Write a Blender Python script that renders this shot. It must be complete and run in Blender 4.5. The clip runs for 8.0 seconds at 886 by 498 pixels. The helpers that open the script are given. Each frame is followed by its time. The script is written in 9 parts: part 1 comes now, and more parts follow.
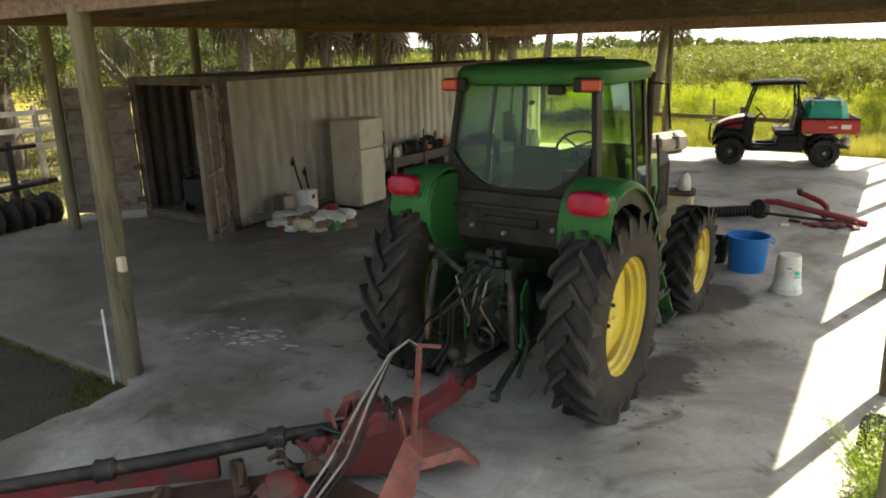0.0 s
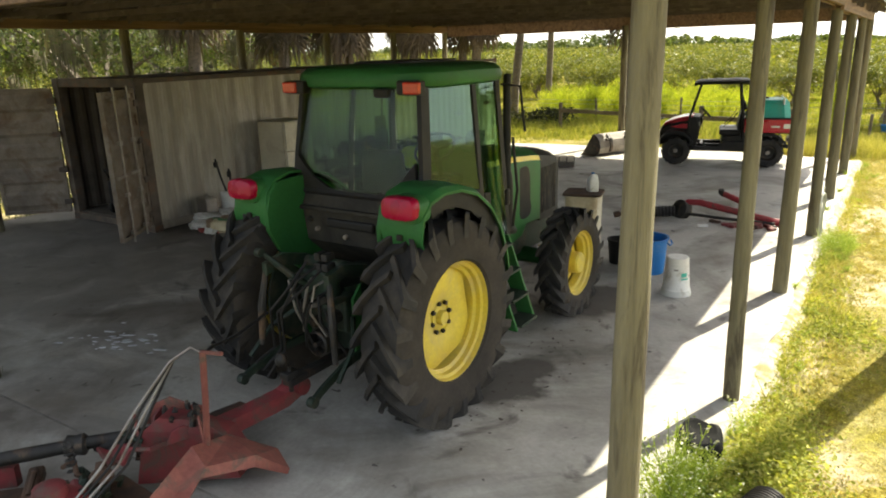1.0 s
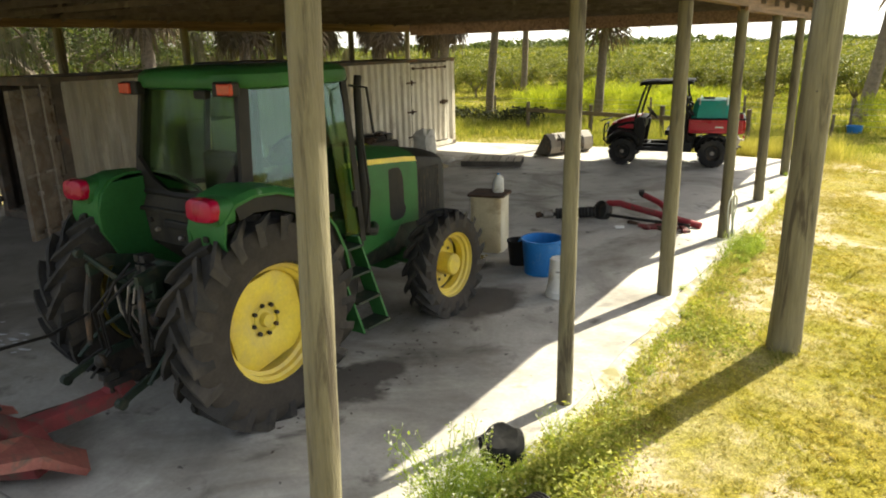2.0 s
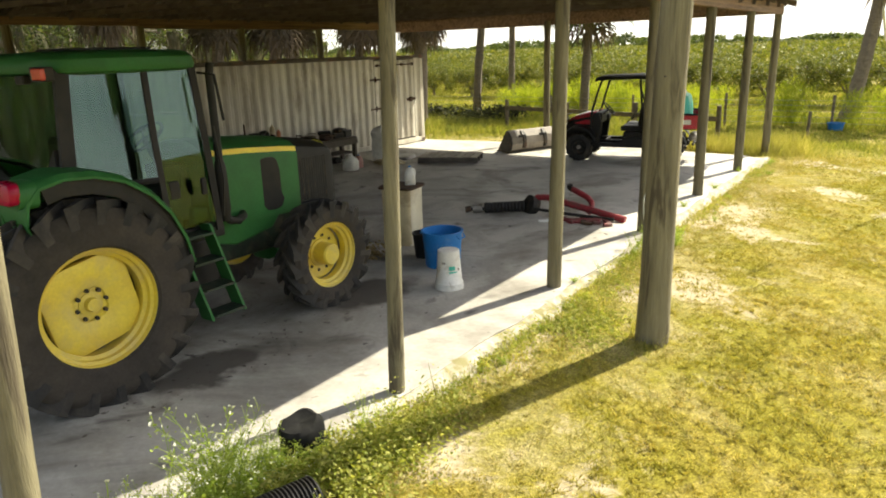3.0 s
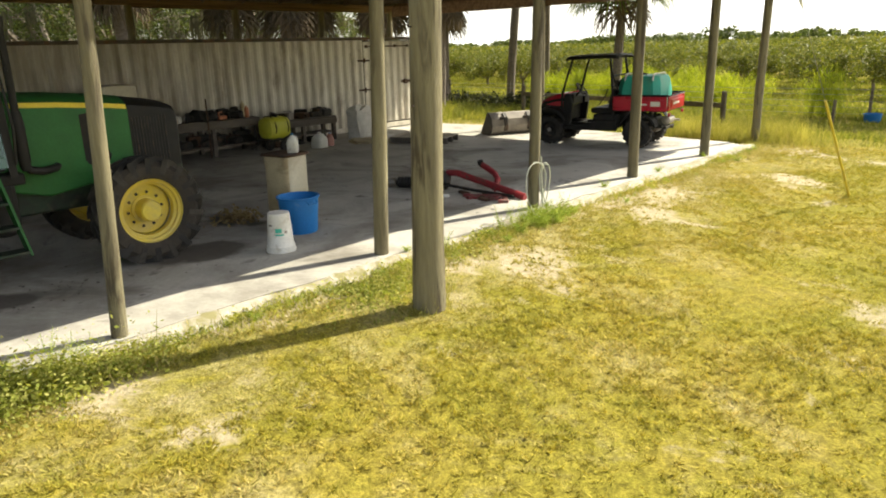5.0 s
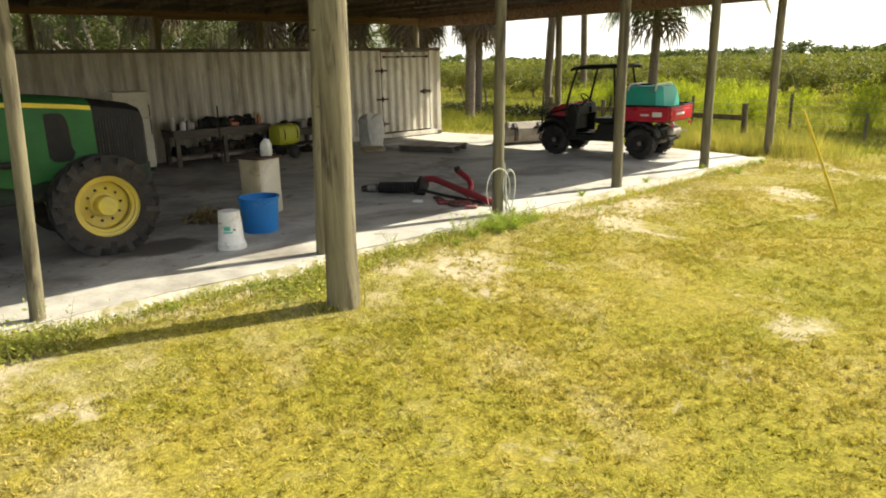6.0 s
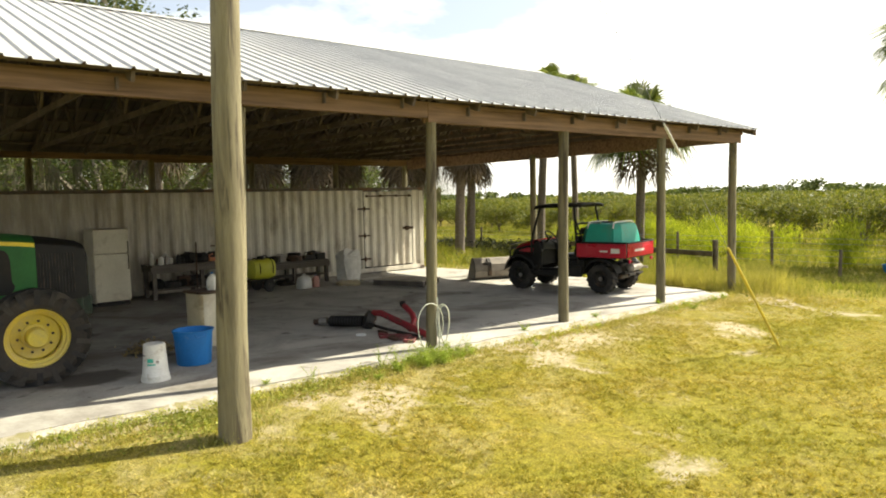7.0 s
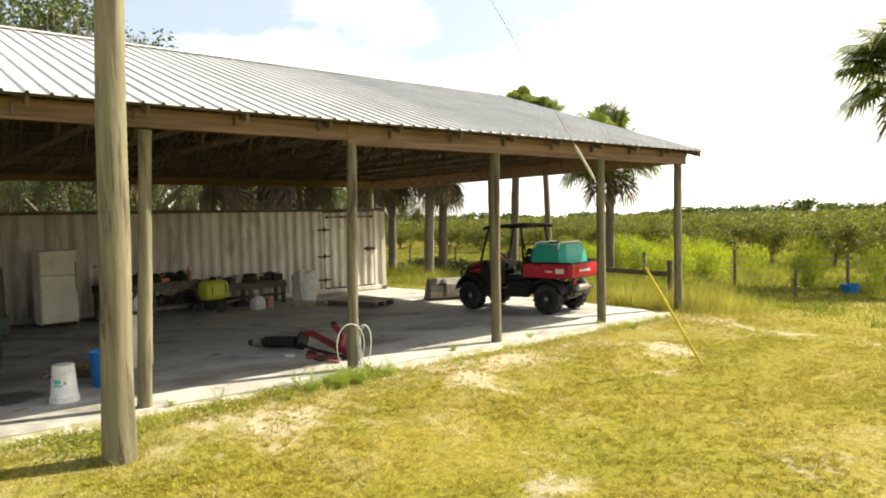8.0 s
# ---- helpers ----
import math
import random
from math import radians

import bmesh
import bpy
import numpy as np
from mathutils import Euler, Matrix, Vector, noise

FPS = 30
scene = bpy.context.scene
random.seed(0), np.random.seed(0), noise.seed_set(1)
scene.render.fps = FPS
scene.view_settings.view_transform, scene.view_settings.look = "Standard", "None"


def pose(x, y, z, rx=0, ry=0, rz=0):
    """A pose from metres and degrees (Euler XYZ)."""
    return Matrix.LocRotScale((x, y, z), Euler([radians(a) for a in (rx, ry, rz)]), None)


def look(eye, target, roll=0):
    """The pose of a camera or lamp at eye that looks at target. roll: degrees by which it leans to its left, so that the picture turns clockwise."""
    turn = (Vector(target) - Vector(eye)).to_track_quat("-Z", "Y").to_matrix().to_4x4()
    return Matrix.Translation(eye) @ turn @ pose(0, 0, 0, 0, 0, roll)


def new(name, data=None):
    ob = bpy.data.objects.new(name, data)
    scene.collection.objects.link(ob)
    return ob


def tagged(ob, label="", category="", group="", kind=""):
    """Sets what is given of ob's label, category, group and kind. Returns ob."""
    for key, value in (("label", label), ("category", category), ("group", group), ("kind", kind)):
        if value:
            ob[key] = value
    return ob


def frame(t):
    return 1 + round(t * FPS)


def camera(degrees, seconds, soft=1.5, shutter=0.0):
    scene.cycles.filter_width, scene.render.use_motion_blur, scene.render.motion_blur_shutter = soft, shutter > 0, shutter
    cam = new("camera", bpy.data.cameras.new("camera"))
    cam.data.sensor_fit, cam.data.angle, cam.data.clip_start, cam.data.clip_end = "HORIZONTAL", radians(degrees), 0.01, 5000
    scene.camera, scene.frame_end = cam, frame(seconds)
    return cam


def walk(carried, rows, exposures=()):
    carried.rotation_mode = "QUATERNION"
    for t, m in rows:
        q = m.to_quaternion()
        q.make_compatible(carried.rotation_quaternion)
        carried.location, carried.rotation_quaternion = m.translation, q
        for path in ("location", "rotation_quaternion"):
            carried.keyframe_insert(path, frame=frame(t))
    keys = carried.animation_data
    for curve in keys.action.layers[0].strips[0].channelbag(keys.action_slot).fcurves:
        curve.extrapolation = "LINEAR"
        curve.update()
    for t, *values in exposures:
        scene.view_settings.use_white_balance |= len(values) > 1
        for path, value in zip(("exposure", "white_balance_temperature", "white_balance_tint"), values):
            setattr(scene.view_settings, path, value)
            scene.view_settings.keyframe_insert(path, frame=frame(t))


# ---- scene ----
cam = camera(65.0, 8.0, soft=1.9)
PATH = [
    (0, (-0.171, -6.504, 2.914), (-1.228, -4.898, 2.363), -1.5),
    (0.5, (0.441, -6.107, 2.943), (-0.632, -4.515, 2.382), -1.6),
    (1, (0.942, -5.719, 2.904), (-0.116, -4.115, 2.351), -1.7),
    (1.5, (1.529, -5.333, 2.92), (0.475, -3.728, 2.361), -1.5),
    (3, (3.411, -4.031, 2.716), (2.297, -2.464, 2.164), -1.8),
    (3.5, (4.091, -3.604, 2.605), (2.962, -2.051, 2.046), -1.8),
    (4, (4.647, -3.103, 2.53), (3.478, -1.582, 1.966), -1.7),
    (5.5, (6.293, -1.624, 2.156), (4.909, -0.288, 1.608), -1.3),
    (6, (6.83, -1.181, 2.13), (5.386, 0.102, 1.613), -1.4),
    (6.5, (7.38, -0.755, 2.14), (5.866, 0.508, 1.807), -1.5),
    (7, (7.832, -0.35, 2.154), (6.304, 0.932, 2.014), -1.4),
    (7.5, (8.263, 0.041, 2.117), (6.736, 1.331, 2.035), -1.6),
    (8, (8.604, 0.447, 2.13), (7.08, 1.74, 2.049), -1.5),
]
walk(cam, [(t, look(eye, target, roll)) for t, eye, target, roll in PATH], exposures=[(0.0, 1.66), (1.5, 1.47), (3.0, 1.26), (4.0, 1.15), (6.0, 1.05), (8.0, 1.07)])

# world, sun, exposure
SUN_DIR = Vector((0.275, 0.92, 1.0)).normalized()
world = bpy.data.worlds.new("sky")
scene.world = world
world.use_nodes = True
wn, wl = world.node_tree.nodes, world.node_tree.links
wn.clear()
w_out = wn.new("ShaderNodeOutputWorld")
w_bg = wn.new("ShaderNodeBackground")
w_sky = wn.new("ShaderNodeTexSky")
w_sky.sky_type = "NISHITA"
w_sky.sun_disc = False
w_sky.sun_elevation = math.asin(SUN_DIR.z)
w_sky.sun_rotation = math.atan2(SUN_DIR.x, SUN_DIR.y)
w_sky.dust_density = 3.0
w_tc = wn.new("ShaderNodeTexCoord")
w_map = wn.new("ShaderNodeMapping")
w_map.inputs["Scale"].default_value = (1.0, 1.0, 2.6)
w_map.inputs["Location"].default_value = (0.35, 0.1, 0.0)
w_noise = wn.new("ShaderNodeTexNoise")
w_noise.inputs["Scale"].default_value = 2.2
w_noise.inputs["Detail"].default_value = 7.0
w_noise.inputs["Roughness"].default_value = 0.55
w_ramp = wn.new("ShaderNodeValToRGB")
w_ramp.color_ramp.elements[0].color = (0.2, 0.2, 0.2, 1)
w_ramp.color_ramp.elements[0].position = 0.39
w_ramp.color_ramp.elements[1].position = 0.55
w_mix = wn.new("ShaderNodeMixRGB")
w_mix.inputs["Color2"].default_value = (10.6, 10.3, 9.0, 1)
wl.new(w_tc.outputs["Generated"], w_map.inputs["Vector"])
wl.new(w_map.outputs["Vector"], w_noise.inputs["Vector"])
w_sep = wn.new("ShaderNodeSeparateXYZ")
wl.new(w_tc.outputs["Generated"], w_sep.inputs[0])
w_high = wn.new("ShaderNodeMath")
w_high.operation = "MULTIPLY_ADD"
w_high.inputs[1].default_value = -0.66
wl.new(w_sep.outputs["Z"], w_high.inputs[0])
w_add = wn.new("ShaderNodeMath")
w_add.operation = "ADD"
w_add.inputs[1].default_value = -0.095
wl.new(w_noise.outputs["Fac"], w_add.inputs[0])
wl.new(w_add.outputs[0], w_high.inputs[2])
# the haze is whiter on the sun's side of the sky
w_dot = wn.new("ShaderNodeVectorMath")
w_dot.operation = "DOT_PRODUCT"
w_dot.inputs[1].default_value = tuple(SUN_DIR)
wl.new(w_tc.outputs["Generated"], w_dot.inputs[0])
w_side = wn.new("ShaderNodeMath")
w_side.operation = "MULTIPLY_ADD"
w_side.inputs[1].default_value = 0.42
wl.new(w_dot.outputs["Value"], w_side.inputs[0])
wl.new(w_high.outputs[0], w_side.inputs[2])
wl.new(w_side.outputs[0], w_ramp.inputs["Fac"])
wl.new(w_ramp.outputs["Color"], w_mix.inputs["Fac"])
wl.new(w_sky.outputs["Color"], w_mix.inputs["Color1"])
wl.new(w_mix.outputs["Color"], w_bg.inputs["Color"])
w_bg.inputs["Strength"].default_value = 0.094
wl.new(w_bg.outputs["Background"], w_out.inputs["Surface"])

sun = new("sun", bpy.data.lights.new("sun", "SUN"))
sun.data.energy = 5.0
sun.data.angle = radians(0.6)
sun.data.color = (1.0, 0.93, 0.74)
sun.matrix_world = look(SUN_DIR * 60, (0, 0, 0))


# materials
def ramp_node(nt, fac, stops):
    r = nt.nodes.new("ShaderNodeValToRGB")
    while len(r.color_ramp.elements) < len(stops):
        r.color_ramp.elements.new(0.5)
    for e, (p, c) in zip(r.color_ramp.elements, stops):
        e.position = p
        e.color = (*c, 1) if len(c) == 3 else c
    nt.links.new(fac, r.inputs["Fac"])
    return r.outputs["Color"]


def noise_node(nt, vec, scale, detail=5.0, rough=0.55, distort=0.0):
    n = nt.nodes.new("ShaderNodeTexNoise")
    n.inputs["Scale"].default_value = scale
    n.inputs["Detail"].default_value = detail
    n.inputs["Roughness"].default_value = rough
    n.inputs["Distortion"].default_value = distort
    nt.links.new(vec, n.inputs["Vector"])
    return n.outputs["Fac"]


def mix_node(nt, fac, a, b, mode="MIX"):
    m = nt.nodes.new("ShaderNodeMixRGB")
    m.blend_type = mode
    for value, key in ((fac, "Fac"), (a, "Color1"), (b, "Color2")):
        if isinstance(value, (int, float)):
            m.inputs[key].default_value = value
        elif isinstance(value, tuple):
            m.inputs[key].default_value = (*value, 1)
        else:
            nt.links.new(value, m.inputs[key])
    return m.outputs["Color"]


def make_mat(name, base, second=None, scale=3.0, rough=0.7, metal=0.0, bump=0.15, bump_scale=40.0,
             dirt=None, dirt_scale=1.2, dirt_from=0.52, dirt_to=0.7, stretch=(1, 1, 1), rand=0.12, spec=0.5, coat=0.0):
    """A surface with grain, a broader second colour, patches of dirt and fine relief."""
    m = bpy.data.materials.new(name)
    m.use_nodes = True
    nt = m.node_tree
    p = nt.nodes["Principled BSDF"]
    tc = nt.nodes.new("ShaderNodeTexCoord")
    info = nt.nodes.new("ShaderNodeObjectInfo")
    add = nt.nodes.new("ShaderNodeVectorMath")
    add.operation = "MULTIPLY_ADD"
    comb = nt.nodes.new("ShaderNodeCombineXYZ")
    for k in "XYZ":
        nt.links.new(info.outputs["Random"], comb.inputs[k])
    nt.links.new(comb.outputs[0], add.inputs[0])
    add.inputs[1].default_value = (17.0, 31.0, 23.0)
    nt.links.new(tc.outputs["Object"], add.inputs[2])
    mp = nt.nodes.new("ShaderNodeMapping")
    mp.inputs["Scale"].default_value = stretch
    nt.links.new(add.outputs[0], mp.inputs["Vector"])
    vec = mp.outputs["Vector"]
    second = second or tuple(c * 0.7 for c in base)
    fac = noise_node(nt, vec, scale, 8.0, 0.6)
    col = ramp_node(nt, fac, [(0.35, second), (0.62, base)])
    fine = noise_node(nt, vec, bump_scale, 4.0, 0.6)
    g = ramp_node(nt, fine, [(0.25, (0.78, 0.78, 0.78)), (0.75, (1.1, 1.1, 1.1))])
    col = mix_node(nt, 0.6, col, g, "MULTIPLY")
    if dirt:
        d = noise_node(nt, vec, dirt_scale, 9.0, 0.65, 0.6)
        dm = ramp_node(nt, d, [(dirt_from, (0, 0, 0)), (dirt_to, (1, 1, 1))])
        col = mix_node(nt, dm, col, dirt)
    if rand:
        mul = nt.nodes.new("ShaderNodeMapRange")
        mul.inputs["To Min"].default_value = 1 - rand
        mul.inputs["To Max"].default_value = 1 + rand
        nt.links.new(info.outputs["Random"], mul.inputs["Value"])
        hs = nt.nodes.new("ShaderNodeHueSaturation")
        nt.links.new(mul.outputs[0], hs.inputs["Value"])
        nt.links.new(col, hs.inputs["Color"])
        col = hs.outputs["Color"]
    nt.links.new(col, p.inputs["Base Color"])
    rr = nt.nodes.new("ShaderNodeMapRange")
    rr.inputs["To Min"].default_value = max(0.03, rough - 0.12)
    rr.inputs["To Max"].default_value = min(1.0, rough + 0.12)
    nt.links.new(fac, rr.inputs["Value"])
    nt.links.new(rr.outputs[0], p.inputs["Roughness"])
    p.inputs["Metallic"].default_value = metal
    p.inputs["Specular IOR Level"].default_value = spec
    p.inputs["Coat Weight"].default_value = coat
    if bump:
        b = nt.nodes.new("ShaderNodeBump")
        b.inputs["Strength"].default_value = bump
        b.inputs["Distance"].default_value = 0.01
        nt.links.new(fine, b.inputs["Height"])
        nt.links.new(b.outputs["Normal"], p.inputs["Normal"])
    return m


def leaf_mat(name, a, b, c=None, through_light=0.45, rough=0.55):
    """Leaves or blades: a mix of colours from leaf to leaf, partly lit through."""
    m = bpy.data.materials.new(name)
    m.use_nodes = True
    nt = m.node_tree
    p = nt.nodes["Principled BSDF"]
    out = nt.nodes["Material Output"]
    geo = nt.nodes.new("ShaderNodeNewGeometry")
    tc = nt.nodes.new("ShaderNodeTexCoord")
    stops = [(0.0, a), (1.0, b)] if c is None else [(0.0, a), (0.55, b), (1.0, c)]
    isl = ramp_node(nt, geo.outputs["Random Per Island"], stops)
    pos = noise_node(nt, geo.outputs["Position"], 0.9, 4.0, 0.6)
    tone = ramp_node(nt, pos, [(0.3, (0.58, 0.62, 0.58)), (0.7, (1.3, 1.22, 1.15))])
    col = mix_node(nt, 1.0, isl, tone, "MULTIPLY")
    nt.links.new(col, p.inputs["Base Color"])
    p.inputs["Roughness"].default_value = rough
    p.inputs["Specular IOR Level"].default_value = 0.3
    tr = nt.nodes.new("ShaderNodeBsdfTranslucent")
    warm = mix_node(nt, 1.0, col, (1.25, 1.25, 0.6), "MULTIPLY")
    nt.links.new(warm, tr.inputs["Color"])
    mx = nt.nodes.new("ShaderNodeMixShader")
    mx.inputs["Fac"].default_value = through_light
    nt.links.new(p.outputs[0], mx.inputs[1])
    nt.links.new(tr.outputs[0], mx.inputs[2])
    nt.links.new(mx.outputs[0], out.inputs["Surface"])
    return m


def glass_mat(name, tint=(0.9, 0.95, 0.9), front=0.04, coat=(1.0, 1.0, 1.0)):
    """Clear pane: tinted through-light, with gloss that grows towards grazing views from either side."""
    m = bpy.data.materials.new(name)
    m.use_nodes = True
    nt = m.node_tree
    out = nt.nodes["Material Output"]
    nt.nodes.remove(nt.nodes["Principled BSDF"])
    tr = nt.nodes.new("ShaderNodeBsdfTransparent")
    tr.inputs["Color"].default_value = (*tint, 1)
    gl = nt.nodes.new("ShaderNodeBsdfGlossy")
    gl.inputs["Roughness"].default_value = 0.012
    gl.inputs["Color"].default_value = (*coat, 1)
    lw = nt.nodes.new("ShaderNodeLayerWeight")
    lw.inputs["Blend"].default_value = 0.5
    pw = nt.nodes.new("ShaderNodeMath")
    pw.operation = "POWER"
    pw.inputs[1].default_value = 5.0
    nt.links.new(lw.outputs["Facing"], pw.inputs[0])
    ma = nt.nodes.new("ShaderNodeMath")
    ma.operation = "MULTIPLY_ADD"
    ma.inputs[1].default_value = 1 - front
    ma.inputs[2].default_value = front
    nt.links.new(pw.outputs[0], ma.inputs[0])
    mx = nt.nodes.new("ShaderNodeMixShader")
    nt.links.new(ma.outputs[0], mx.inputs[0])
    nt.links.new(tr.outputs[0], mx.inputs[1])
    nt.links.new(gl.outputs[0], mx.inputs[2])
    nt.links.new(mx.outputs[0], out.inputs["Surface"])
    return m


M_POST = make_mat("treated_post", (0.225, 0.198, 0.118), (0.14, 0.12, 0.07), 13, 0.88, bump=0.9, bump_scale=90, stretch=(1, 1, 0.09), dirt=(0.07, 0.055, 0.034), dirt_scale=9, dirt_from=0.53, dirt_to=0.64)
M_BEAM = make_mat("beam_timber", (0.26, 0.165, 0.105), (0.13, 0.08, 0.05), 11, 0.8, bump=0.5, bump_scale=70, stretch=(1.5, 0.06, 1.5), dirt=(0.085, 0.048, 0.03), dirt_scale=7, dirt_from=0.56, dirt_to=0.68)
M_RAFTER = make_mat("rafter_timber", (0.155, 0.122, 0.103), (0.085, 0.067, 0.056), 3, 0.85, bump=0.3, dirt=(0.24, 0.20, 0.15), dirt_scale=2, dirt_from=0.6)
# the sheets' lower face: shade under the roof put into a dark colour
M_ROOF_UNDER_SHADE = make_mat("shade_dark_underside", (0.125, 0.10, 0.088), (0.075, 0.063, 0.055), 1.2, 0.7, metal=0.2, bump=0.1)
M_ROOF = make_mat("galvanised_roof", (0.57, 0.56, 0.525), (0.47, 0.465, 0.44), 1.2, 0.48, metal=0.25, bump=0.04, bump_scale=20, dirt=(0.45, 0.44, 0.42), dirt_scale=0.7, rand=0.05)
M_SLAB = None
M_CONT = make_mat("container_paint", (0.72, 0.68, 0.58), (0.57, 0.525, 0.43), 1.1, 0.6, bump=0.1, stretch=(1.6, 1.6, 0.6), dirt=(0.22, 0.165, 0.11), dirt_scale=1.3, dirt_from=0.52, dirt_to=0.76, rand=0.03)


def tan_panel(m):
    """Darker tan towards the near end of the long wall, breaking up into streaks."""
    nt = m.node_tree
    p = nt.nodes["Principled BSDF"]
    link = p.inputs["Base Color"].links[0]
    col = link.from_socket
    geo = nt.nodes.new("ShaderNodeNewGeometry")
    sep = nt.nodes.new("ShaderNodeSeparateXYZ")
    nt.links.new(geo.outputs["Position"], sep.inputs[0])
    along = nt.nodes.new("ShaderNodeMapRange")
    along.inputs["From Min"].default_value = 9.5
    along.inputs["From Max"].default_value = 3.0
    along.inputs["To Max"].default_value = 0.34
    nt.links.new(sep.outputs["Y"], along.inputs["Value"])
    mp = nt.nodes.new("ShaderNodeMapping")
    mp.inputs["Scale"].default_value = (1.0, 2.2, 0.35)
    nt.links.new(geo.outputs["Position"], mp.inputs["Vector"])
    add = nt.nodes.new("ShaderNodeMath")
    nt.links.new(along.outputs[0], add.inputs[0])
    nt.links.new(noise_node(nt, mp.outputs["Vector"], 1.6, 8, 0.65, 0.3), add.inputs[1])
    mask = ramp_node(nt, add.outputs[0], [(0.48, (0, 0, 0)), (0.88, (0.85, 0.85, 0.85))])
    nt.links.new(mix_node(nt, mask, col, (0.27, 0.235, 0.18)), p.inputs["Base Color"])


tan_panel(M_CONT)
M_CONT_DARK = make_mat("container_rail", (0.13, 0.105, 0.08), (0.065, 0.05, 0.04), 3, 0.8, bump=0.2, dirt=(0.18, 0.08, 0.04), dirt_scale=3)
# the dimness inside the box is put into this dark colour
M_CONT_IN_SHADE = make_mat("shaded_container_inside", (0.11, 0.09, 0.07), (0.06, 0.05, 0.04), 2, 0.8)
M_RUST = make_mat("rusty_iron", (0.11, 0.06, 0.035), (0.05, 0.035, 0.025), 6, 0.85, metal=0.2, bump=0.3)
M_SPLASH = make_mat("thin_white_paint", (0.52, 0.53, 0.54), (0.36, 0.36, 0.36), 6, 0.8, bump=0.1)
M_IRON = make_mat("dark_iron", (0.05, 0.047, 0.043), (0.025, 0.024, 0.022), 6, 0.6, metal=0.5, bump=0.2, dirt=(0.16, 0.10, 0.06), dirt_scale=5)
M_GREEN = make_mat("green_paint", (0.034, 0.142, 0.038), (0.028, 0.112, 0.030), 2, 0.45, bump=0.03, dirt=(0.075, 0.12, 0.055), dirt_scale=1.6, dirt_from=0.58, dirt_to=0.9, spec=0.18, coat=0.0, rand=0.03)
M_YELLOW = make_mat("yellow_paint", (0.70, 0.55, 0.05), (0.60, 0.44, 0.06), 3, 0.45, bump=0.04, dirt=(0.42, 0.34, 0.16), dirt_scale=2.5, dirt_from=0.45, dirt_to=0.8, rand=0.03)
M_TYRE = make_mat("tyre_rubber", (0.036, 0.034, 0.032), (0.024, 0.0235, 0.023), 4, 0.8, bump=0.25, dirt=(0.085, 0.072, 0.058), dirt_scale=2.2, dirt_from=0.47, dirt_to=0.75, rand=0.05, spec=0.22)
M_SIDEWALL = make_mat("dusty_sidewall", (0.060, 0.051, 0.042), (0.033, 0.029, 0.025), 2.5, 0.9, bump=0.15, rand=0.05, spec=0.2)
M_BLACK = make_mat("black_plastic", (0.017, 0.0165, 0.016), (0.022, 0.020, 0.018), 5, 0.55, bump=0.08, dirt=(0.026, 0.022, 0.018), dirt_scale=3, spec=0.22)
M_DUSTY = make_mat("dusty_black_panel", (0.034, 0.031, 0.026), (0.022, 0.020, 0.018), 3, 0.75, bump=0.1, dirt=(0.075, 0.066, 0.05), dirt_scale=2.2, dirt_from=0.42, dirt_to=0.72, spec=0.2)
M_GREASE = make_mat("greasy_casting", (0.022, 0.044, 0.026), (0.016, 0.022, 0.017), 5, 0.55, metal=0.3, bump=0.3, dirt=(0.09, 0.075, 0.05), dirt_scale=4)
M_LAMP_RED = make_mat("red_lens", (0.36, 0.003, 0.034), (0.28, 0.003, 0.024), 8, 0.28, bump=0.05, spec=0.3, rand=0)
M_LAMP_AMBER = make_mat("amber_lens", (0.50, 0.05, 0.03), (0.42, 0.04, 0.02), 8, 0.2, bump=0.05, rand=0)
M_RED_FADED = make_mat("bleached_red_paint", (0.27, 0.095, 0.07), (0.19, 0.055, 0.042), 5, 0.75, bump=0.2, dirt=(0.11, 0.075, 0.055), dirt_scale=5, dirt_from=0.50, dirt_to=0.62)
M_RED = make_mat("faded_red_paint", (0.23, 0.032, 0.035), (0.13, 0.026, 0.024), 4, 0.7, bump=0.2, dirt=(0.10, 0.06, 0.045), dirt_scale=5, dirt_from=0.47, dirt_to=0.62)
M_CRIMSON = make_mat("worn_crimson_paint", (0.32, 0.022, 0.032), (0.22, 0.02, 0.025), 5, 0.5, bump=0.1, dirt=(0.09, 0.05, 0.04), dirt_scale=5, dirt_from=0.52, dirt_to=0.66)
M_RED_GLOSS = make_mat("red_body_paint", (0.50, 0.008, 0.03), (0.42, 0.007, 0.024), 2, 0.3, bump=0.02, dirt=(0.3, 0.12, 0.09), dirt_scale=2.5, dirt_from=0.6, coat=0.3, rand=0)
M_TEAL = make_mat("teal_plastic", (0.04, 0.46, 0.34), (0.03, 0.38, 0.28), 2, 0.5, bump=0.05, dirt=(0.10, 0.30, 0.22), dirt_scale=2)
M_BLUE = make_mat("blue_plastic", (0.015, 0.20, 0.56), (0.012, 0.16, 0.46), 2, 0.5, bump=0.05, dirt=(0.10, 0.22, 0.42), dirt_scale=3, dirt_from=0.6)
M_WHITE = make_mat("white_plastic", (0.74, 0.73, 0.68), (0.62, 0.60, 0.54), 3, 0.5, bump=0.05, dirt=(0.42, 0.38, 0.30), dirt_scale=4, dirt_from=0.58)
M_CREAM = make_mat("cream_enamel", (0.60, 0.55, 0.42), (0.52, 0.47, 0.35), 2, 0.45, bump=0.03, dirt=(0.38, 0.32, 0.22), dirt_scale=1.8, dirt_from=0.56)
M_TAN = make_mat("yellowed_plastic", (0.58, 0.49, 0.30), (0.47, 0.38, 0.22), 2, 0.6, bump=0.08, dirt=(0.28, 0.20, 0.11), dirt_scale=2.5)
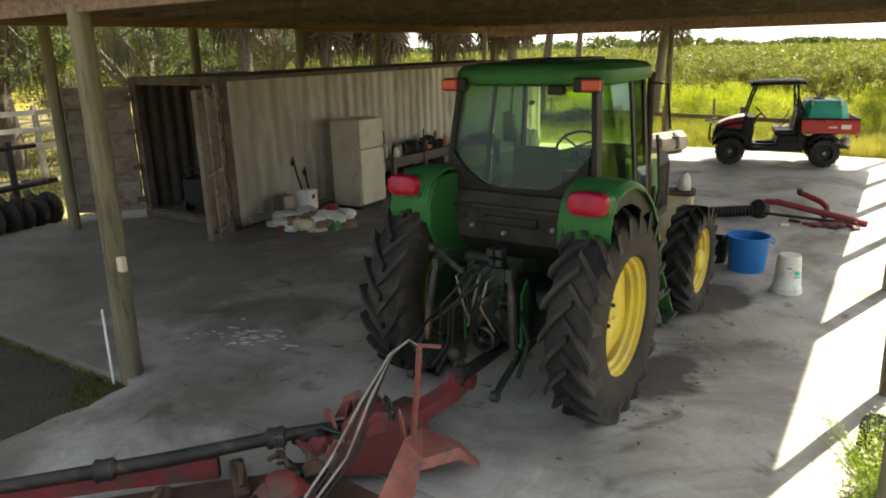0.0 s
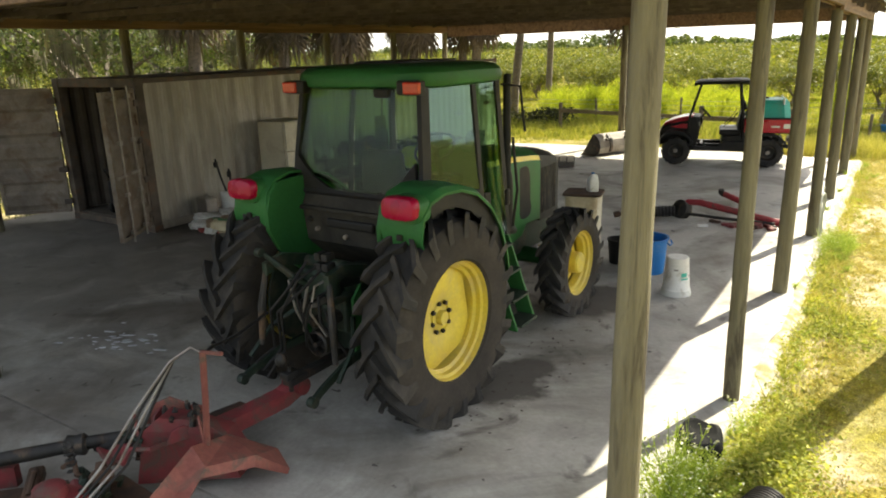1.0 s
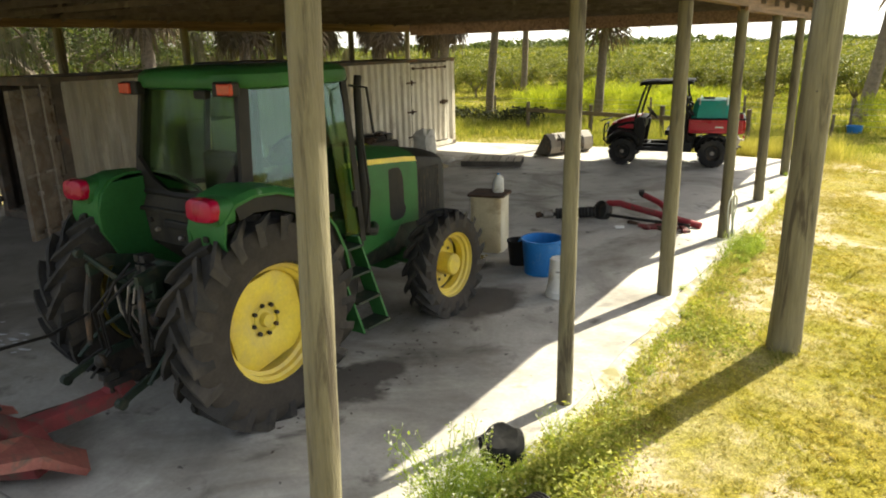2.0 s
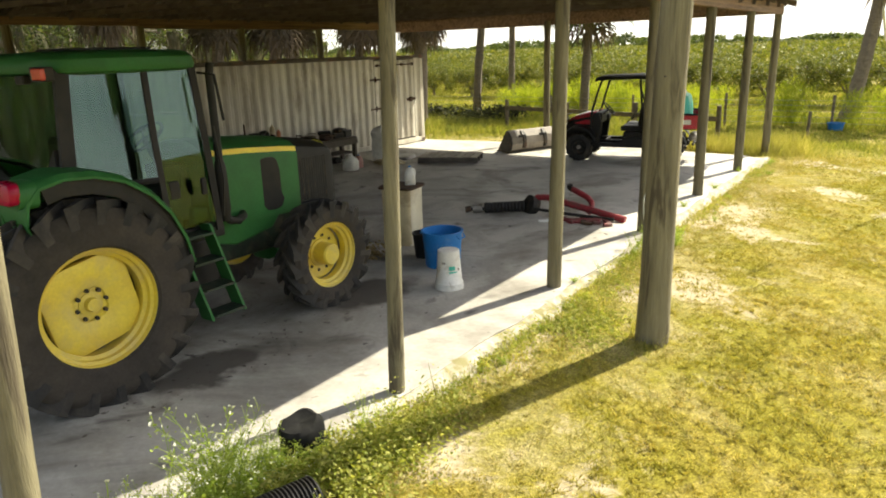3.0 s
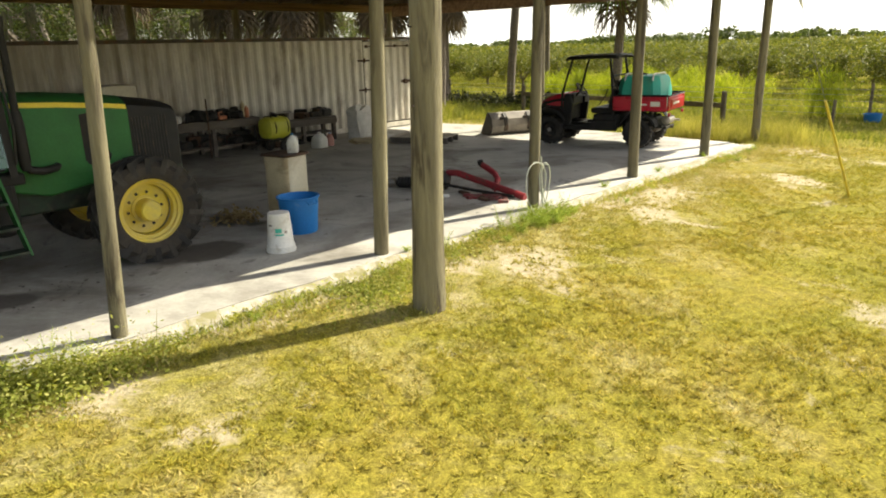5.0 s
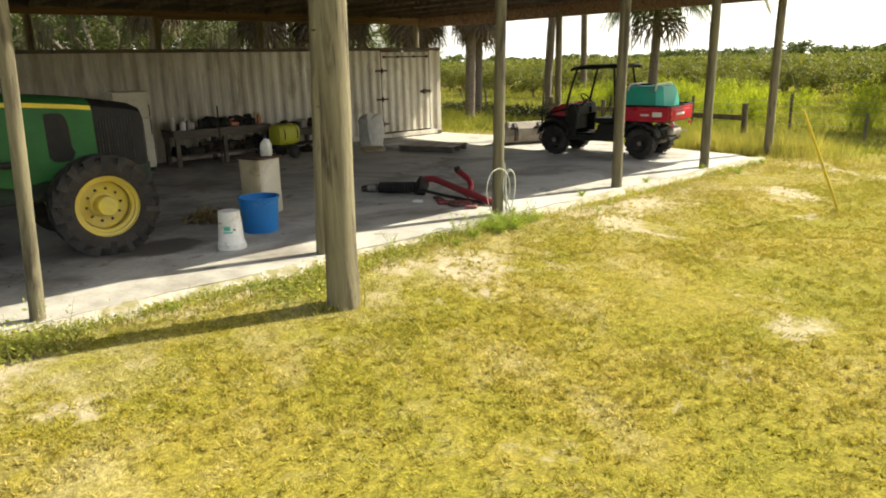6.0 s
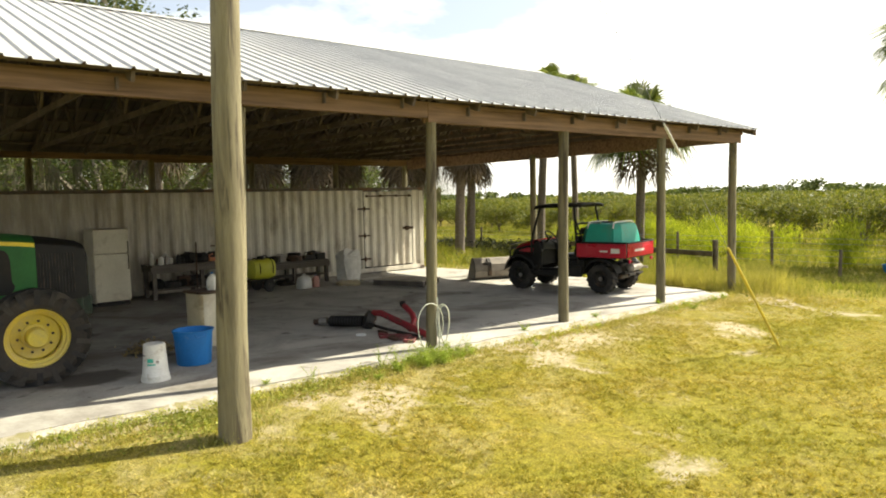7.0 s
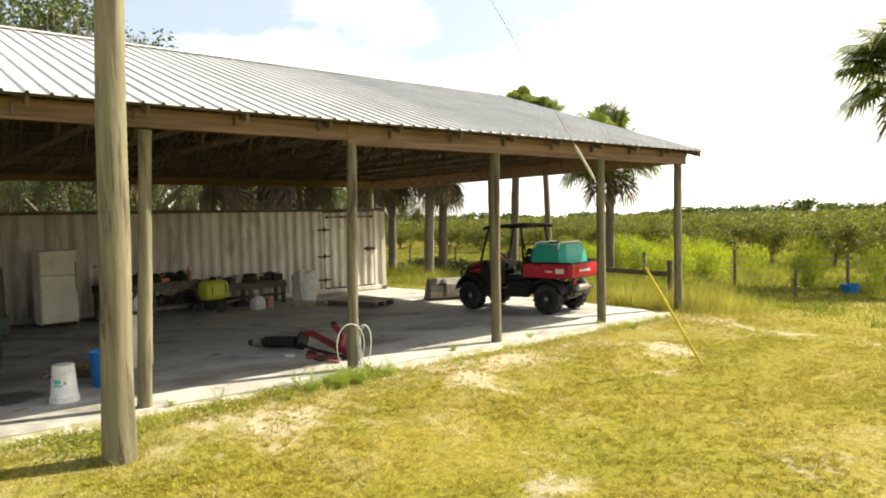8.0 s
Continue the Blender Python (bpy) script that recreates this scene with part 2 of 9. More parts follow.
M_PALE_STEEL = make_mat("worn_pale_paint", (0.33, 0.29, 0.24), (0.22, 0.19, 0.155), 4, 0.7, bump=0.15, dirt=(0.16, 0.11, 0.08), dirt_scale=3, dirt_from=0.58)
M_STEEL = make_mat("scuffed_steel", (0.40, 0.37, 0.33), (0.26, 0.23, 0.20), 3, 0.5, metal=0.6, bump=0.15, dirt=(0.16, 0.11, 0.08), dirt_scale=3)
# pallet top: sunlight on the boards put into a paler wood colour
M_SUNLIT_WOOD = make_mat("sunlit_board", (0.42, 0.37, 0.29), (0.30, 0.26, 0.20), 4, 0.9, bump=0.3, stretch=(1, 0.2, 1))
M_GREYWOOD = make_mat("weathered_plank", (0.16, 0.135, 0.11), (0.09, 0.078, 0.065), 4, 0.9, bump=0.4, stretch=(1, 0.2, 1))
M_SPRAYER = make_mat("yellow_tank", (0.58, 0.58, 0.04), (0.48, 0.47, 0.04), 3, 0.5, bump=0.04)
M_BAG = make_mat("white_sack", (0.62, 0.60, 0.55), (0.50, 0.48, 0.43), 7, 0.7, bump=0.4, bump_scale=25)
M_BROWN = make_mat("brown_paper", (0.33, 0.23, 0.14), (0.22, 0.15, 0.09), 6, 0.8, bump=0.3)
M_GREENBAG = make_mat("green_print", (0.08, 0.25, 0.08), (0.06, 0.18, 0.06), 6, 0.6)
M_DARKRED = make_mat("dark_red_print", (0.30, 0.04, 0.03), (0.2, 0.03, 0.025), 6, 0.7)
M_PINK = make_mat("pink_plastic", (0.55, 0.27, 0.22), (0.45, 0.22, 0.18), 6, 0.5)
M_ORANGE = make_mat("orange_plastic", (0.55, 0.20, 0.10), (0.42, 0.15, 0.08), 6, 0.5)
M_HOSE = make_mat("pale_hose", (0.50, 0.51, 0.42), (0.38, 0.39, 0.32), 9, 0.5, bump=0.05)
M_GUARD = make_mat("yellow_guard", (0.66, 0.52, 0.05), (0.55, 0.42, 0.05), 5, 0.55, bump=0.05, dirt=(0.4, 0.33, 0.12), dirt_scale=6)
M_WIRE = make_mat("galvanised_wire", (0.32, 0.32, 0.31), None, 8, 0.5, metal=0.7)
M_GLASS = glass_mat("cab_glass", (0.87, 0.97, 0.77), 0.10, (0.14, 0.14, 0.14))
# last colour tints the gloss bluish, putting a bluer sky into the reflection
M_SIDE_GLASS = glass_mat("side_glass", (0.73, 0.92, 0.82), 0.35, (0.105, 0.135, 0.143))
M_MATT_BLACK = make_mat("matt_black_plastic", (0.012, 0.012, 0.012), (0.02, 0.02, 0.018), 6, 0.92, bump=0.3, rand=0, spec=0.08)
M_STRIPE = make_mat("stripe_yellow", (0.78, 0.62, 0.04), (0.68, 0.52, 0.04), 4, 0.4, bump=0.02, rand=0)
M_OLD_BOARD = make_mat("sun_bleached_board", (0.46, 0.44, 0.40), (0.30, 0.285, 0.255), 4, 0.9, bump=0.4, stretch=(1, 0.2, 1))
M_BARK = make_mat("bark", (0.20, 0.165, 0.125), (0.11, 0.09, 0.07), 7, 0.95, bump=0.8, bump_scale=25, stretch=(1, 1, 0.3))
M_PALMBARK = make_mat("palm_bark", (0.22, 0.18, 0.14), (0.13, 0.105, 0.08), 9, 0.95, bump=0.8, bump_scale=30, stretch=(1, 1, 2))
M_FENCE = make_mat("fence_wood", (0.16, 0.13, 0.09), (0.09, 0.075, 0.052), 6, 0.9, bump=0.4)
L_ORCHARD = leaf_mat("orchard_leaf", (0.068, 0.086, 0.016), (0.132, 0.15, 0.027), (0.225, 0.225, 0.048), 0.42)
L_OAK = leaf_mat("oak_leaf", (0.035, 0.05, 0.018), (0.07, 0.10, 0.03), (0.15, 0.18, 0.06))
L_MOSS = leaf_mat("hanging_moss", (0.10, 0.095, 0.065), (0.17, 0.16, 0.11), None, 0.25, 0.9)
L_PALM = leaf_mat("palm_frond", (0.06, 0.085, 0.025), (0.12, 0.155, 0.04), (0.24, 0.27, 0.08), 0.48, 0.45)
L_DEADPALM = leaf_mat("dead_frond", (0.075, 0.058, 0.04), (0.13, 0.10, 0.07), None, 0.2, 0.9)
L_MEADOW = leaf_mat("meadow_blade", (0.11, 0.145, 0.025), (0.23, 0.25, 0.042), (0.38, 0.34, 0.11), 0.45, 0.7)
L_FENNEL = leaf_mat("tall_weed", (0.16, 0.215, 0.016), (0.31, 0.37, 0.03), (0.48, 0.50, 0.075), 0.5, 0.7)
L_HAY = leaf_mat("dry_grass", (0.20, 0.215, 0.045), (0.33, 0.31, 0.09), (0.47, 0.41, 0.18), 0.45, 0.8)
L_WEED = leaf_mat("edge_weed", (0.18, 0.26, 0.045), (0.34, 0.44, 0.08), (0.52, 0.58, 0.2), 0.55, 0.7)
L_TUFT = leaf_mat("edge_tuft", (0.20, 0.215, 0.045), (0.36, 0.34, 0.09), (0.55, 0.48, 0.24), 0.45, 0.7)
L_CREEP = leaf_mat("creeping_leaf", (0.19, 0.235, 0.04), (0.34, 0.365, 0.075), (0.52, 0.50, 0.18), 0.45, 0.7)
# leaves near black, so that the brush passes for deep shade
L_SHADE_BRUSH = leaf_mat("shade_dark_leaf", (0.02, 0.024, 0.012), (0.04, 0.045, 0.02), (0.07, 0.075, 0.03), 0.25, 0.8)
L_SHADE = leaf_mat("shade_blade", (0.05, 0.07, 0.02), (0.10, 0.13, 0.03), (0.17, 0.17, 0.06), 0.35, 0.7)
M_MUD = make_mat("dried_mud", (0.11, 0.09, 0.07), (0.07, 0.06, 0.05), 6, 0.95, bump=0.5)
M_SOIL = make_mat("dark_soil", (0.052, 0.045, 0.032), (0.032, 0.029, 0.02), 3, 0.95, bump=0.6, bump_scale=18)
# container paint with rust, darkened because the doors stand in shade
M_CONT_DOOR = make_mat("shaded_rusty_door_paint", (0.27, 0.225, 0.175), (0.16, 0.13, 0.10), 2.5, 0.7, bump=0.15, dirt=(0.14, 0.09, 0.05), dirt_scale=3, dirt_from=0.48, dirt_to=0.66)
L_FLOWER = leaf_mat("white_flower", (0.7, 0.7, 0.62), (0.8, 0.8, 0.74), None, 0.3)
L_DRY = leaf_mat("dry_litter", (0.25, 0.19, 0.11), (0.42, 0.34, 0.20), None, 0.3, 0.9)


def slab_material():
    m = bpy.data.materials.new("stained_concrete")
    m.use_nodes = True
    nt = m.node_tree
    p = nt.nodes["Principled BSDF"]
    tc = nt.nodes.new("ShaderNodeTexCoord")
    v = tc.outputs["Object"]
    col = ramp_node(nt, noise_node(nt, v, 0.55, 7, 0.6), [(0.3, (0.38, 0.362, 0.315)), (0.7, (0.53, 0.505, 0.45))])
    fine = noise_node(nt, v, 22, 6, 0.7)
    col = mix_node(nt, 0.5, col, ramp_node(nt, fine, [(0.3, (0.7, 0.7, 0.7)), (0.7, (1.15, 1.15, 1.15))]), "MULTIPLY")
    # tyre tracks and oil: broad patches, then small dark spots
    d1 = ramp_node(nt, noise_node(nt, v, 0.42, 8, 0.62, 1.2), [(0.48, (0, 0, 0)), (0.64, (0.7, 0.7, 0.7))])
    col = mix_node(nt, d1, col, (0.125, 0.105, 0.078))
    d2 = ramp_node(nt, noise_node(nt, v, 1.7, 6, 0.6, 0.8), [(0.60, (0, 0, 0)), (0.70, (0.8, 0.8, 0.8))])
    col = mix_node(nt, d2, col, (0.09, 0.08, 0.07))
    d3 = ramp_node(nt, noise_node(nt, v, 5.5, 3, 0.5, 0.4), [(0.69, (0, 0, 0)), (0.73, (0.9, 0.9, 0.9))])
    col = mix_node(nt, d3, col, (0.06, 0.05, 0.045))
    # wet mud where the wheels stood
    for cx, cy, ax, ay in ((-1.78, 1.75, 0.50, 0.75), (-1.68, -0.55, 0.34, 0.85), (-2.9, 2.9, 0.7, 0.4)):
        warp = nt.nodes.new("ShaderNodeTexNoise")
        warp.inputs["Scale"].default_value = 2.4
        warp.inputs["Detail"].default_value = 6.0
        nt.links.new(v, warp.inputs["Vector"])
        wv = nt.nodes.new("ShaderNodeVectorMath")
        wv.operation = "MULTIPLY_ADD"
        wv.inputs[1].default_value = (0.9, 0.9, 0.0)
        nt.links.new(warp.outputs["Color"], wv.inputs[0])
        nt.links.new(v, wv.inputs[2])
        mp = nt.nodes.new("ShaderNodeMapping")
        mp.inputs["Scale"].default_value = (1 / ax, 1 / ay, 1)
        mp.inputs["Location"].default_value = (-(cx + 0.45) / ax, -(cy + 0.45) / ay, 0)
        nt.links.new(wv.outputs[0], mp.inputs["Vector"])
        ln = nt.nodes.new("ShaderNodeVectorMath")
        ln.operation = "LENGTH"
        nt.links.new(mp.outputs[0], ln.inputs[0])
        wet = ramp_node(nt, ln.outputs["Value"], [(0.6, (0.9, 0.9, 0.9)), (0.95, (0, 0, 0))])
        col = mix_node(nt, wet, col, (0.06, 0.05, 0.04))
    # shade deeper under the roof put into the colour, mixed with dirt
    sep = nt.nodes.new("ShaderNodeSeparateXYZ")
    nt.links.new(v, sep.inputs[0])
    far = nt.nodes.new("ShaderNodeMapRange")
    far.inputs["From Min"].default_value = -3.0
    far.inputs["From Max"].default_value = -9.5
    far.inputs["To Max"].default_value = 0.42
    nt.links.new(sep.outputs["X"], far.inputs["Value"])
    # strongest at the near end, round the container's open doors
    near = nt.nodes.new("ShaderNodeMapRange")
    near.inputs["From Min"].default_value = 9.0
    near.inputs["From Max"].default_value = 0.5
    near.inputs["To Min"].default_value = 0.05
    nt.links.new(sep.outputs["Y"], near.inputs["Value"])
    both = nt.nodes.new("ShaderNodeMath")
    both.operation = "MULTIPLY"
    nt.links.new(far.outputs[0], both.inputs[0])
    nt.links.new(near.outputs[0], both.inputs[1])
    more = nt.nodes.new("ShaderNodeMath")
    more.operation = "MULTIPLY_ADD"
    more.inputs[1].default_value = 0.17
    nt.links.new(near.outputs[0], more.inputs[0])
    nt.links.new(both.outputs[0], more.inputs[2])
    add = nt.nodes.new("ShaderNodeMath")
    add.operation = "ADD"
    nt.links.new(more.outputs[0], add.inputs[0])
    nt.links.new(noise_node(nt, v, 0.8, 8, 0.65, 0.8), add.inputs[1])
    shade_and_dirt = ramp_node(nt, add.outputs[0], [(0.55, (0, 0, 0)), (0.95, (0.78, 0.78, 0.78))])
    col = mix_node(nt, shade_and_dirt, col, (0.085, 0.07, 0.052))
    nt.links.new(col, p.inputs["Base Color"])
    rr = ramp_node(nt, noise_node(nt, v, 1.3, 5), [(0.35, (0.55, 0.55, 0.55)), (0.65, (0.85, 0.85, 0.85))])
    nt.links.new(rr, p.inputs["Roughness"])
    b = nt.nodes.new("ShaderNodeBump")
    b.inputs["Strength"].default_value = 0.25
    b.inputs["Distance"].default_value = 0.01
    nt.links.new(fine, b.inputs["Height"])
    nt.links.new(b.outputs["Normal"], p.inputs["Normal"])
    return m


# bare sandy spots in the lawn: centre and half width along x and y
SANDY = [(2.9, 14.2, 2.6, 0.6), (2.1, 11.1, 0.7, 0.3), (1.0, 3.8, 0.5, 0.7), (0.45, 7.0, 0.4, 0.8), (6.6, 8.2, 1.3, 1.7), (1.6, 7.2, 0.9, 0.6), (2.9, 9.6, 0.8, 0.35), (2.2, 10.6, 0.6, 0.45), (0.85, -0.4, 0.35, 0.5), (0.36, 1.2, 0.22, 1.1), (3.5, 6.9, 0.5, 0.35), (4.2, 1.9, 0.35, 0.3), (4.6, 5.1, 0.35, 0.3), (1.2, 4.6, 0.5, 0.5), (0.8, 8.4, 0.6, 1.3)]


def turf_colour(nt, v):
    """Patches of green, golden and straw-dry turf with clumps, and sandy bare spots; also gives the sand's mask."""
    patch = noise_node(nt, v, 0.55, 9, 0.68, 0.4)
    col = ramp_node(nt, patch, [(0.24, (0.175, 0.172, 0.022)), (0.42, (0.225, 0.205, 0.027)), (0.56, (0.255, 0.216, 0.035)), (0.74, (0.36, 0.31, 0.12))])
    clump = noise_node(nt, v, 12.0, 7, 0.78, 0.5)
    col = mix_node(nt, 0.9, col, ramp_node(nt, clump, [(0.32, (0.42, 0.40, 0.38)), (0.50, (0.97, 0.97, 0.97)), (0.68, (1.42, 1.40, 1.5))]), "MULTIPLY")
    sep = nt.nodes.new("ShaderNodeSeparateXYZ")
    nt.links.new(v, sep.inputs[0])
    edge = nt.nodes.new("ShaderNodeMapRange")
    edge.inputs["From Min"].default_value = 3.2
    edge.inputs["From Max"].default_value = 0.15
    edge.inputs["To Max"].default_value = 0.13
    nt.links.new(sep.outputs["X"], edge.inputs["Value"])
    beyond = nt.nodes.new("ShaderNodeMapRange")
    beyond.inputs["From Min"].default_value = 17.5
    beyond.inputs["From Max"].default_value = 14.0
    beyond.inputs["To Max"].default_value = 0.13
    nt.links.new(sep.outputs["Y"], beyond.inputs["Value"])
    nt.links.new(beyond.outputs[0], edge.inputs["To Max"])
    # straw-coloured thatch where the turf has died back, mostly near the slab
    dead = nt.nodes.new("ShaderNodeMath")
    dead.operation = "MULTIPLY_ADD"
    dead.inputs[1].default_value = 1.5
    nt.links.new(edge.outputs[0], dead.inputs[0])
    nt.links.new(noise_node(nt, v, 1.1, 8, 0.7, 0.6), dead.inputs[2])
    straw = ramp_node(nt, noise_node(nt, v, 22, 6, 0.75), [(0.34, (0.20, 0.175, 0.07)), (0.52, (0.34, 0.30, 0.14)), (0.68, (0.50, 0.45, 0.27))])
    col = mix_node(nt, ramp_node(nt, dead.outputs[0], [(0.55, (0, 0, 0)), (0.76, (0.7, 0.7, 0.7))]), col, straw)
    add = nt.nodes.new("ShaderNodeMath")
    add.operation = "ADD"
    nt.links.new(edge.outputs[0], add.inputs[0])
    nt.links.new(noise_node(nt, v, 0.8, 10, 0.72, 0.7), add.inputs[1])
    total = add.outputs[0]
    warp = nt.nodes.new("ShaderNodeTexNoise")
    warp.inputs["Scale"].default_value = 1.3
    warp.inputs["Detail"].default_value = 7.0
    nt.links.new(v, warp.inputs["Vector"])
    wv = nt.nodes.new("ShaderNodeVectorMath")
    wv.operation = "MULTIPLY_ADD"
    wv.inputs[1].default_value = (1.2, 1.2, 0.0)
    nt.links.new(warp.outputs["Color"], wv.inputs[0])
    nt.links.new(v, wv.inputs[2])
    for cx, cy, ax, ay in SANDY:
        mp = nt.nodes.new("ShaderNodeMapping")
        mp.inputs["Scale"].default_value = (1 / ax, 1 / ay, 0)
        mp.inputs["Location"].default_value = (-(cx + 0.6) / ax, -(cy + 0.6) / ay, 0)
        nt.links.new(wv.outputs[0], mp.inputs["Vector"])
        ln = nt.nodes.new("ShaderNodeVectorMath")
        ln.operation = "LENGTH"
        nt.links.new(mp.outputs[0], ln.inputs[0])
        spot = nt.nodes.new("ShaderNodeMapRange")
        spot.inputs["From Min"].default_value = 1.25
        spot.inputs["From Max"].default_value = 0.35
        spot.inputs["To Max"].default_value = 0.125
        nt.links.new(ln.outputs["Value"], spot.inputs["Value"])
        more = nt.nodes.new("ShaderNodeMath")
        nt.links.new(total, more.inputs[0])
        nt.links.new(spot.outputs[0], more.inputs[1])
        total = more.outputs[0]
    mask = ramp_node(nt, total, [(0.615, (0, 0, 0)), (0.72, (0.85, 0.85, 0.85))])
    return col, mask


def ground_material():
    m = bpy.data.materials.new("lawn_soil")
    m.use_nodes = True
    nt = m.node_tree
    p = nt.nodes["Principled BSDF"]
    geo = nt.nodes.new("ShaderNodeNewGeometry")
    v = geo.outputs["Position"]
    turf, sand = turf_colour(nt, v)
    fine = noise_node(nt, v, 48, 6, 0.78)
    turf = mix_node(nt, 0.9, turf, ramp_node(nt, fine, [(0.34, (0.36, 0.34, 0.32)), (0.66, (1.45, 1.42, 1.4))]), "MULTIPLY")
    bare = ramp_node(nt, noise_node(nt, v, 16, 6, 0.7), [(0.35, (0.34, 0.28, 0.18)), (0.65, (0.52, 0.45, 0.32))])
    col = mix_node(nt, sand, turf, bare)
    nt.links.new(col, p.inputs["Base Color"])
    p.inputs["Roughness"].default_value = 0.95
    p.inputs["Specular IOR Level"].default_value = 0.1
    b = nt.nodes.new("ShaderNodeBump")
    b.inputs["Strength"].default_value = 0.6
    b.inputs["Distance"].default_value = 0.03
    nt.links.new(fine, b.inputs["Height"])
    nt.links.new(b.outputs["Normal"], p.inputs["Normal"])
    return m


def lawn_blade_material():
    """Blades coloured like the turf they grow in, each a little off, with dry ones among them."""
    m = bpy.data.materials.new("lawn_blade")
    m.use_nodes = True
    nt = m.node_tree
    p = nt.nodes["Principled BSDF"]
    out = nt.nodes["Material Output"]
    geo = nt.nodes.new("ShaderNodeNewGeometry")
    turf, sand = turf_colour(nt, geo.outputs["Position"])
    each = ramp_node(nt, geo.outputs["Random Per Island"], [(0.0, (0.95, 1.05, 0.8)), (0.40, (1.3, 1.33, 1.15)), (0.75, (1.55, 1.47, 1.5)), (1.0, (1.95, 1.82, 2.4))])
    col = mix_node(nt, 1.0, turf, each, "MULTIPLY")
    nt.links.new(col, p.inputs["Base Color"])
    p.inputs["Roughness"].default_value = 0.75
    p.inputs["Specular IOR Level"].default_value = 0.25
    tr = nt.nodes.new("ShaderNodeBsdfTranslucent")
    nt.links.new(mix_node(nt, 1.0, col, (1.25, 1.2, 0.8), "MULTIPLY"), tr.inputs["Color"])
    mx = nt.nodes.new("ShaderNodeMixShader")
    mx.inputs["Fac"].default_value = 0.4
    nt.links.new(p.outputs[0], mx.inputs[1])
    nt.links.new(tr.outputs[0], mx.inputs[2])
    nt.links.new(mx.outputs[0], out.inputs["Surface"])
    return m


L_LAWN = lawn_blade_material()
M_SAND = make_mat("pale_sand", (0.52, 0.48, 0.40), (0.38, 0.34, 0.26), 5, 0.95, bump=0.5, bump_scale=30, dirt=(0.27, 0.245, 0.12), dirt_scale=4.0, dirt_from=0.49, dirt_to=0.62, spec=0.1)
M_SLAB = slab_material()
M_GROUND = ground_material()


# mesh tools
def finish(name, bm, material, smooth=False, angle=35):
    me = bpy.data.meshes.new(name)
    bmesh.ops.recalc_face_normals(bm, faces=bm.faces[:])
    if smooth:
        limit = radians(angle)
        for fc in bm.faces:
            fc.smooth = True
        for e in bm.edges:
            if len(e.link_faces) == 2 and e.calc_face_angle(0) > limit:
                e.smooth = False
    bm.to_mesh(me)
    bm.free()
    mats = material if isinstance(material, (list, tuple)) else [material]
    for k in mats:
        me.materials.append(k)
    return me


def part(name, bm, material, parent, label="", smooth=False, m=None, angle=35):
    """Links a bmesh as one mesh object under a thing or a part."""
    ob = new(name, finish(name, bm, material, smooth, angle))
    ob.parent = parent
    if m is not None:
        ob.matrix_basis = m
    return tagged(ob, label)


def share(name, mesh, parent, m=None, label=""):
    """One more object on a mesh that is there already."""
    ob = new(name, mesh)
    ob.parent = parent
    if m is not None:
        ob.matrix_basis = m
    return tagged(ob, label)


def thing(name, m, label, category, group="", kind=""):
    ob = new(name)
    ob.empty_display_size = 0.2
    ob.matrix_basis = m
    return tagged(ob, label, category, group, kind)


def lone(name, bm, material, m, label, category, group="", kind="", smooth=False):
    ob = new(name, finish(name, bm, material, smooth))
    ob.matrix_basis = m
    return tagged(ob, label, category, group, kind)


def box(bm, x0, x1, y0, y1, z0, z1, bevel=0.0, m=None, mat=0):
    vs = [bm.verts.new((x, y, z)) for x in (x0, x1) for y in (y0, y1) for z in (z0, z1)]
    fs = [bm.faces.new([vs[i] for i in q]) for q in ((0, 1, 3, 2), (4, 6, 7, 5), (0, 4, 5, 1), (2, 3, 7, 6), (0, 2, 6, 4), (1, 5, 7, 3))]
    for fc in fs:
        fc.material_index = mat
    if m is not None:
        bmesh.ops.transform(bm, matrix=m, verts=vs)
    if bevel:
        es = list({e for fc in fs for e in fc.edges})
        bmesh.ops.bevel(bm, geom=es, offset=bevel, segments=2, profile=0.5, affect="EDGES")
    return bm


def frame_of(d):
    d = Vector(d).normalized()
    a = Vector((0, 0, 1)) if abs(d.z) < 0.9 else Vector((1, 0, 0))
    u = d.cross(a).normalized()
    return u, d.cross(u).normalized()


def tube(bm, pts, radii, n=8, caps=True, mat=0, wobble=0.0, closed=False):
    """A round bar along points; radii: one number or one for each point."""
    pts = [Vector(p) for p in pts]
    if isinstance(radii, (int, float)):
        radii = [radii] * len(pts)
    rings, u = [], None
    for i, p in enumerate(pts):
        if closed:
            d = pts[(i + 1) % len(pts)] - pts[i - 1]
        else:
            d = pts[min(i + 1, len(pts) - 1)] - pts[max(i - 1, 0)]
        d.normalize()
        if u is None:
            u = frame_of(d)[0]
        else:
            u = (u - d * u.dot(d)).normalized()
        w = d.cross(u)
        ring = []
        for k in range(n):
            a = 2 * math.pi * k / n
            r = radii[i] * (1 + wobble * random.uniform(-1, 1))
            ring.append(bm.verts.new(p + (u * math.cos(a) + w * math.sin(a)) * r))
        rings.append(ring)
    pairs = list(zip(rings, rings[1:])) + ([(rings[-1], rings[0])] if closed else [])
    for a, b in pairs:
        for k in range(n):
            fc = bm.faces.new((a[k], a[(k + 1) % n], b[(k + 1) % n], b[k]))
            fc.material_index = mat
    if caps and not closed:
        bm.faces.new(rings[0]).material_index = mat
        bm.faces.new(rings[-1][::-1]).material_index = mat
    return bm


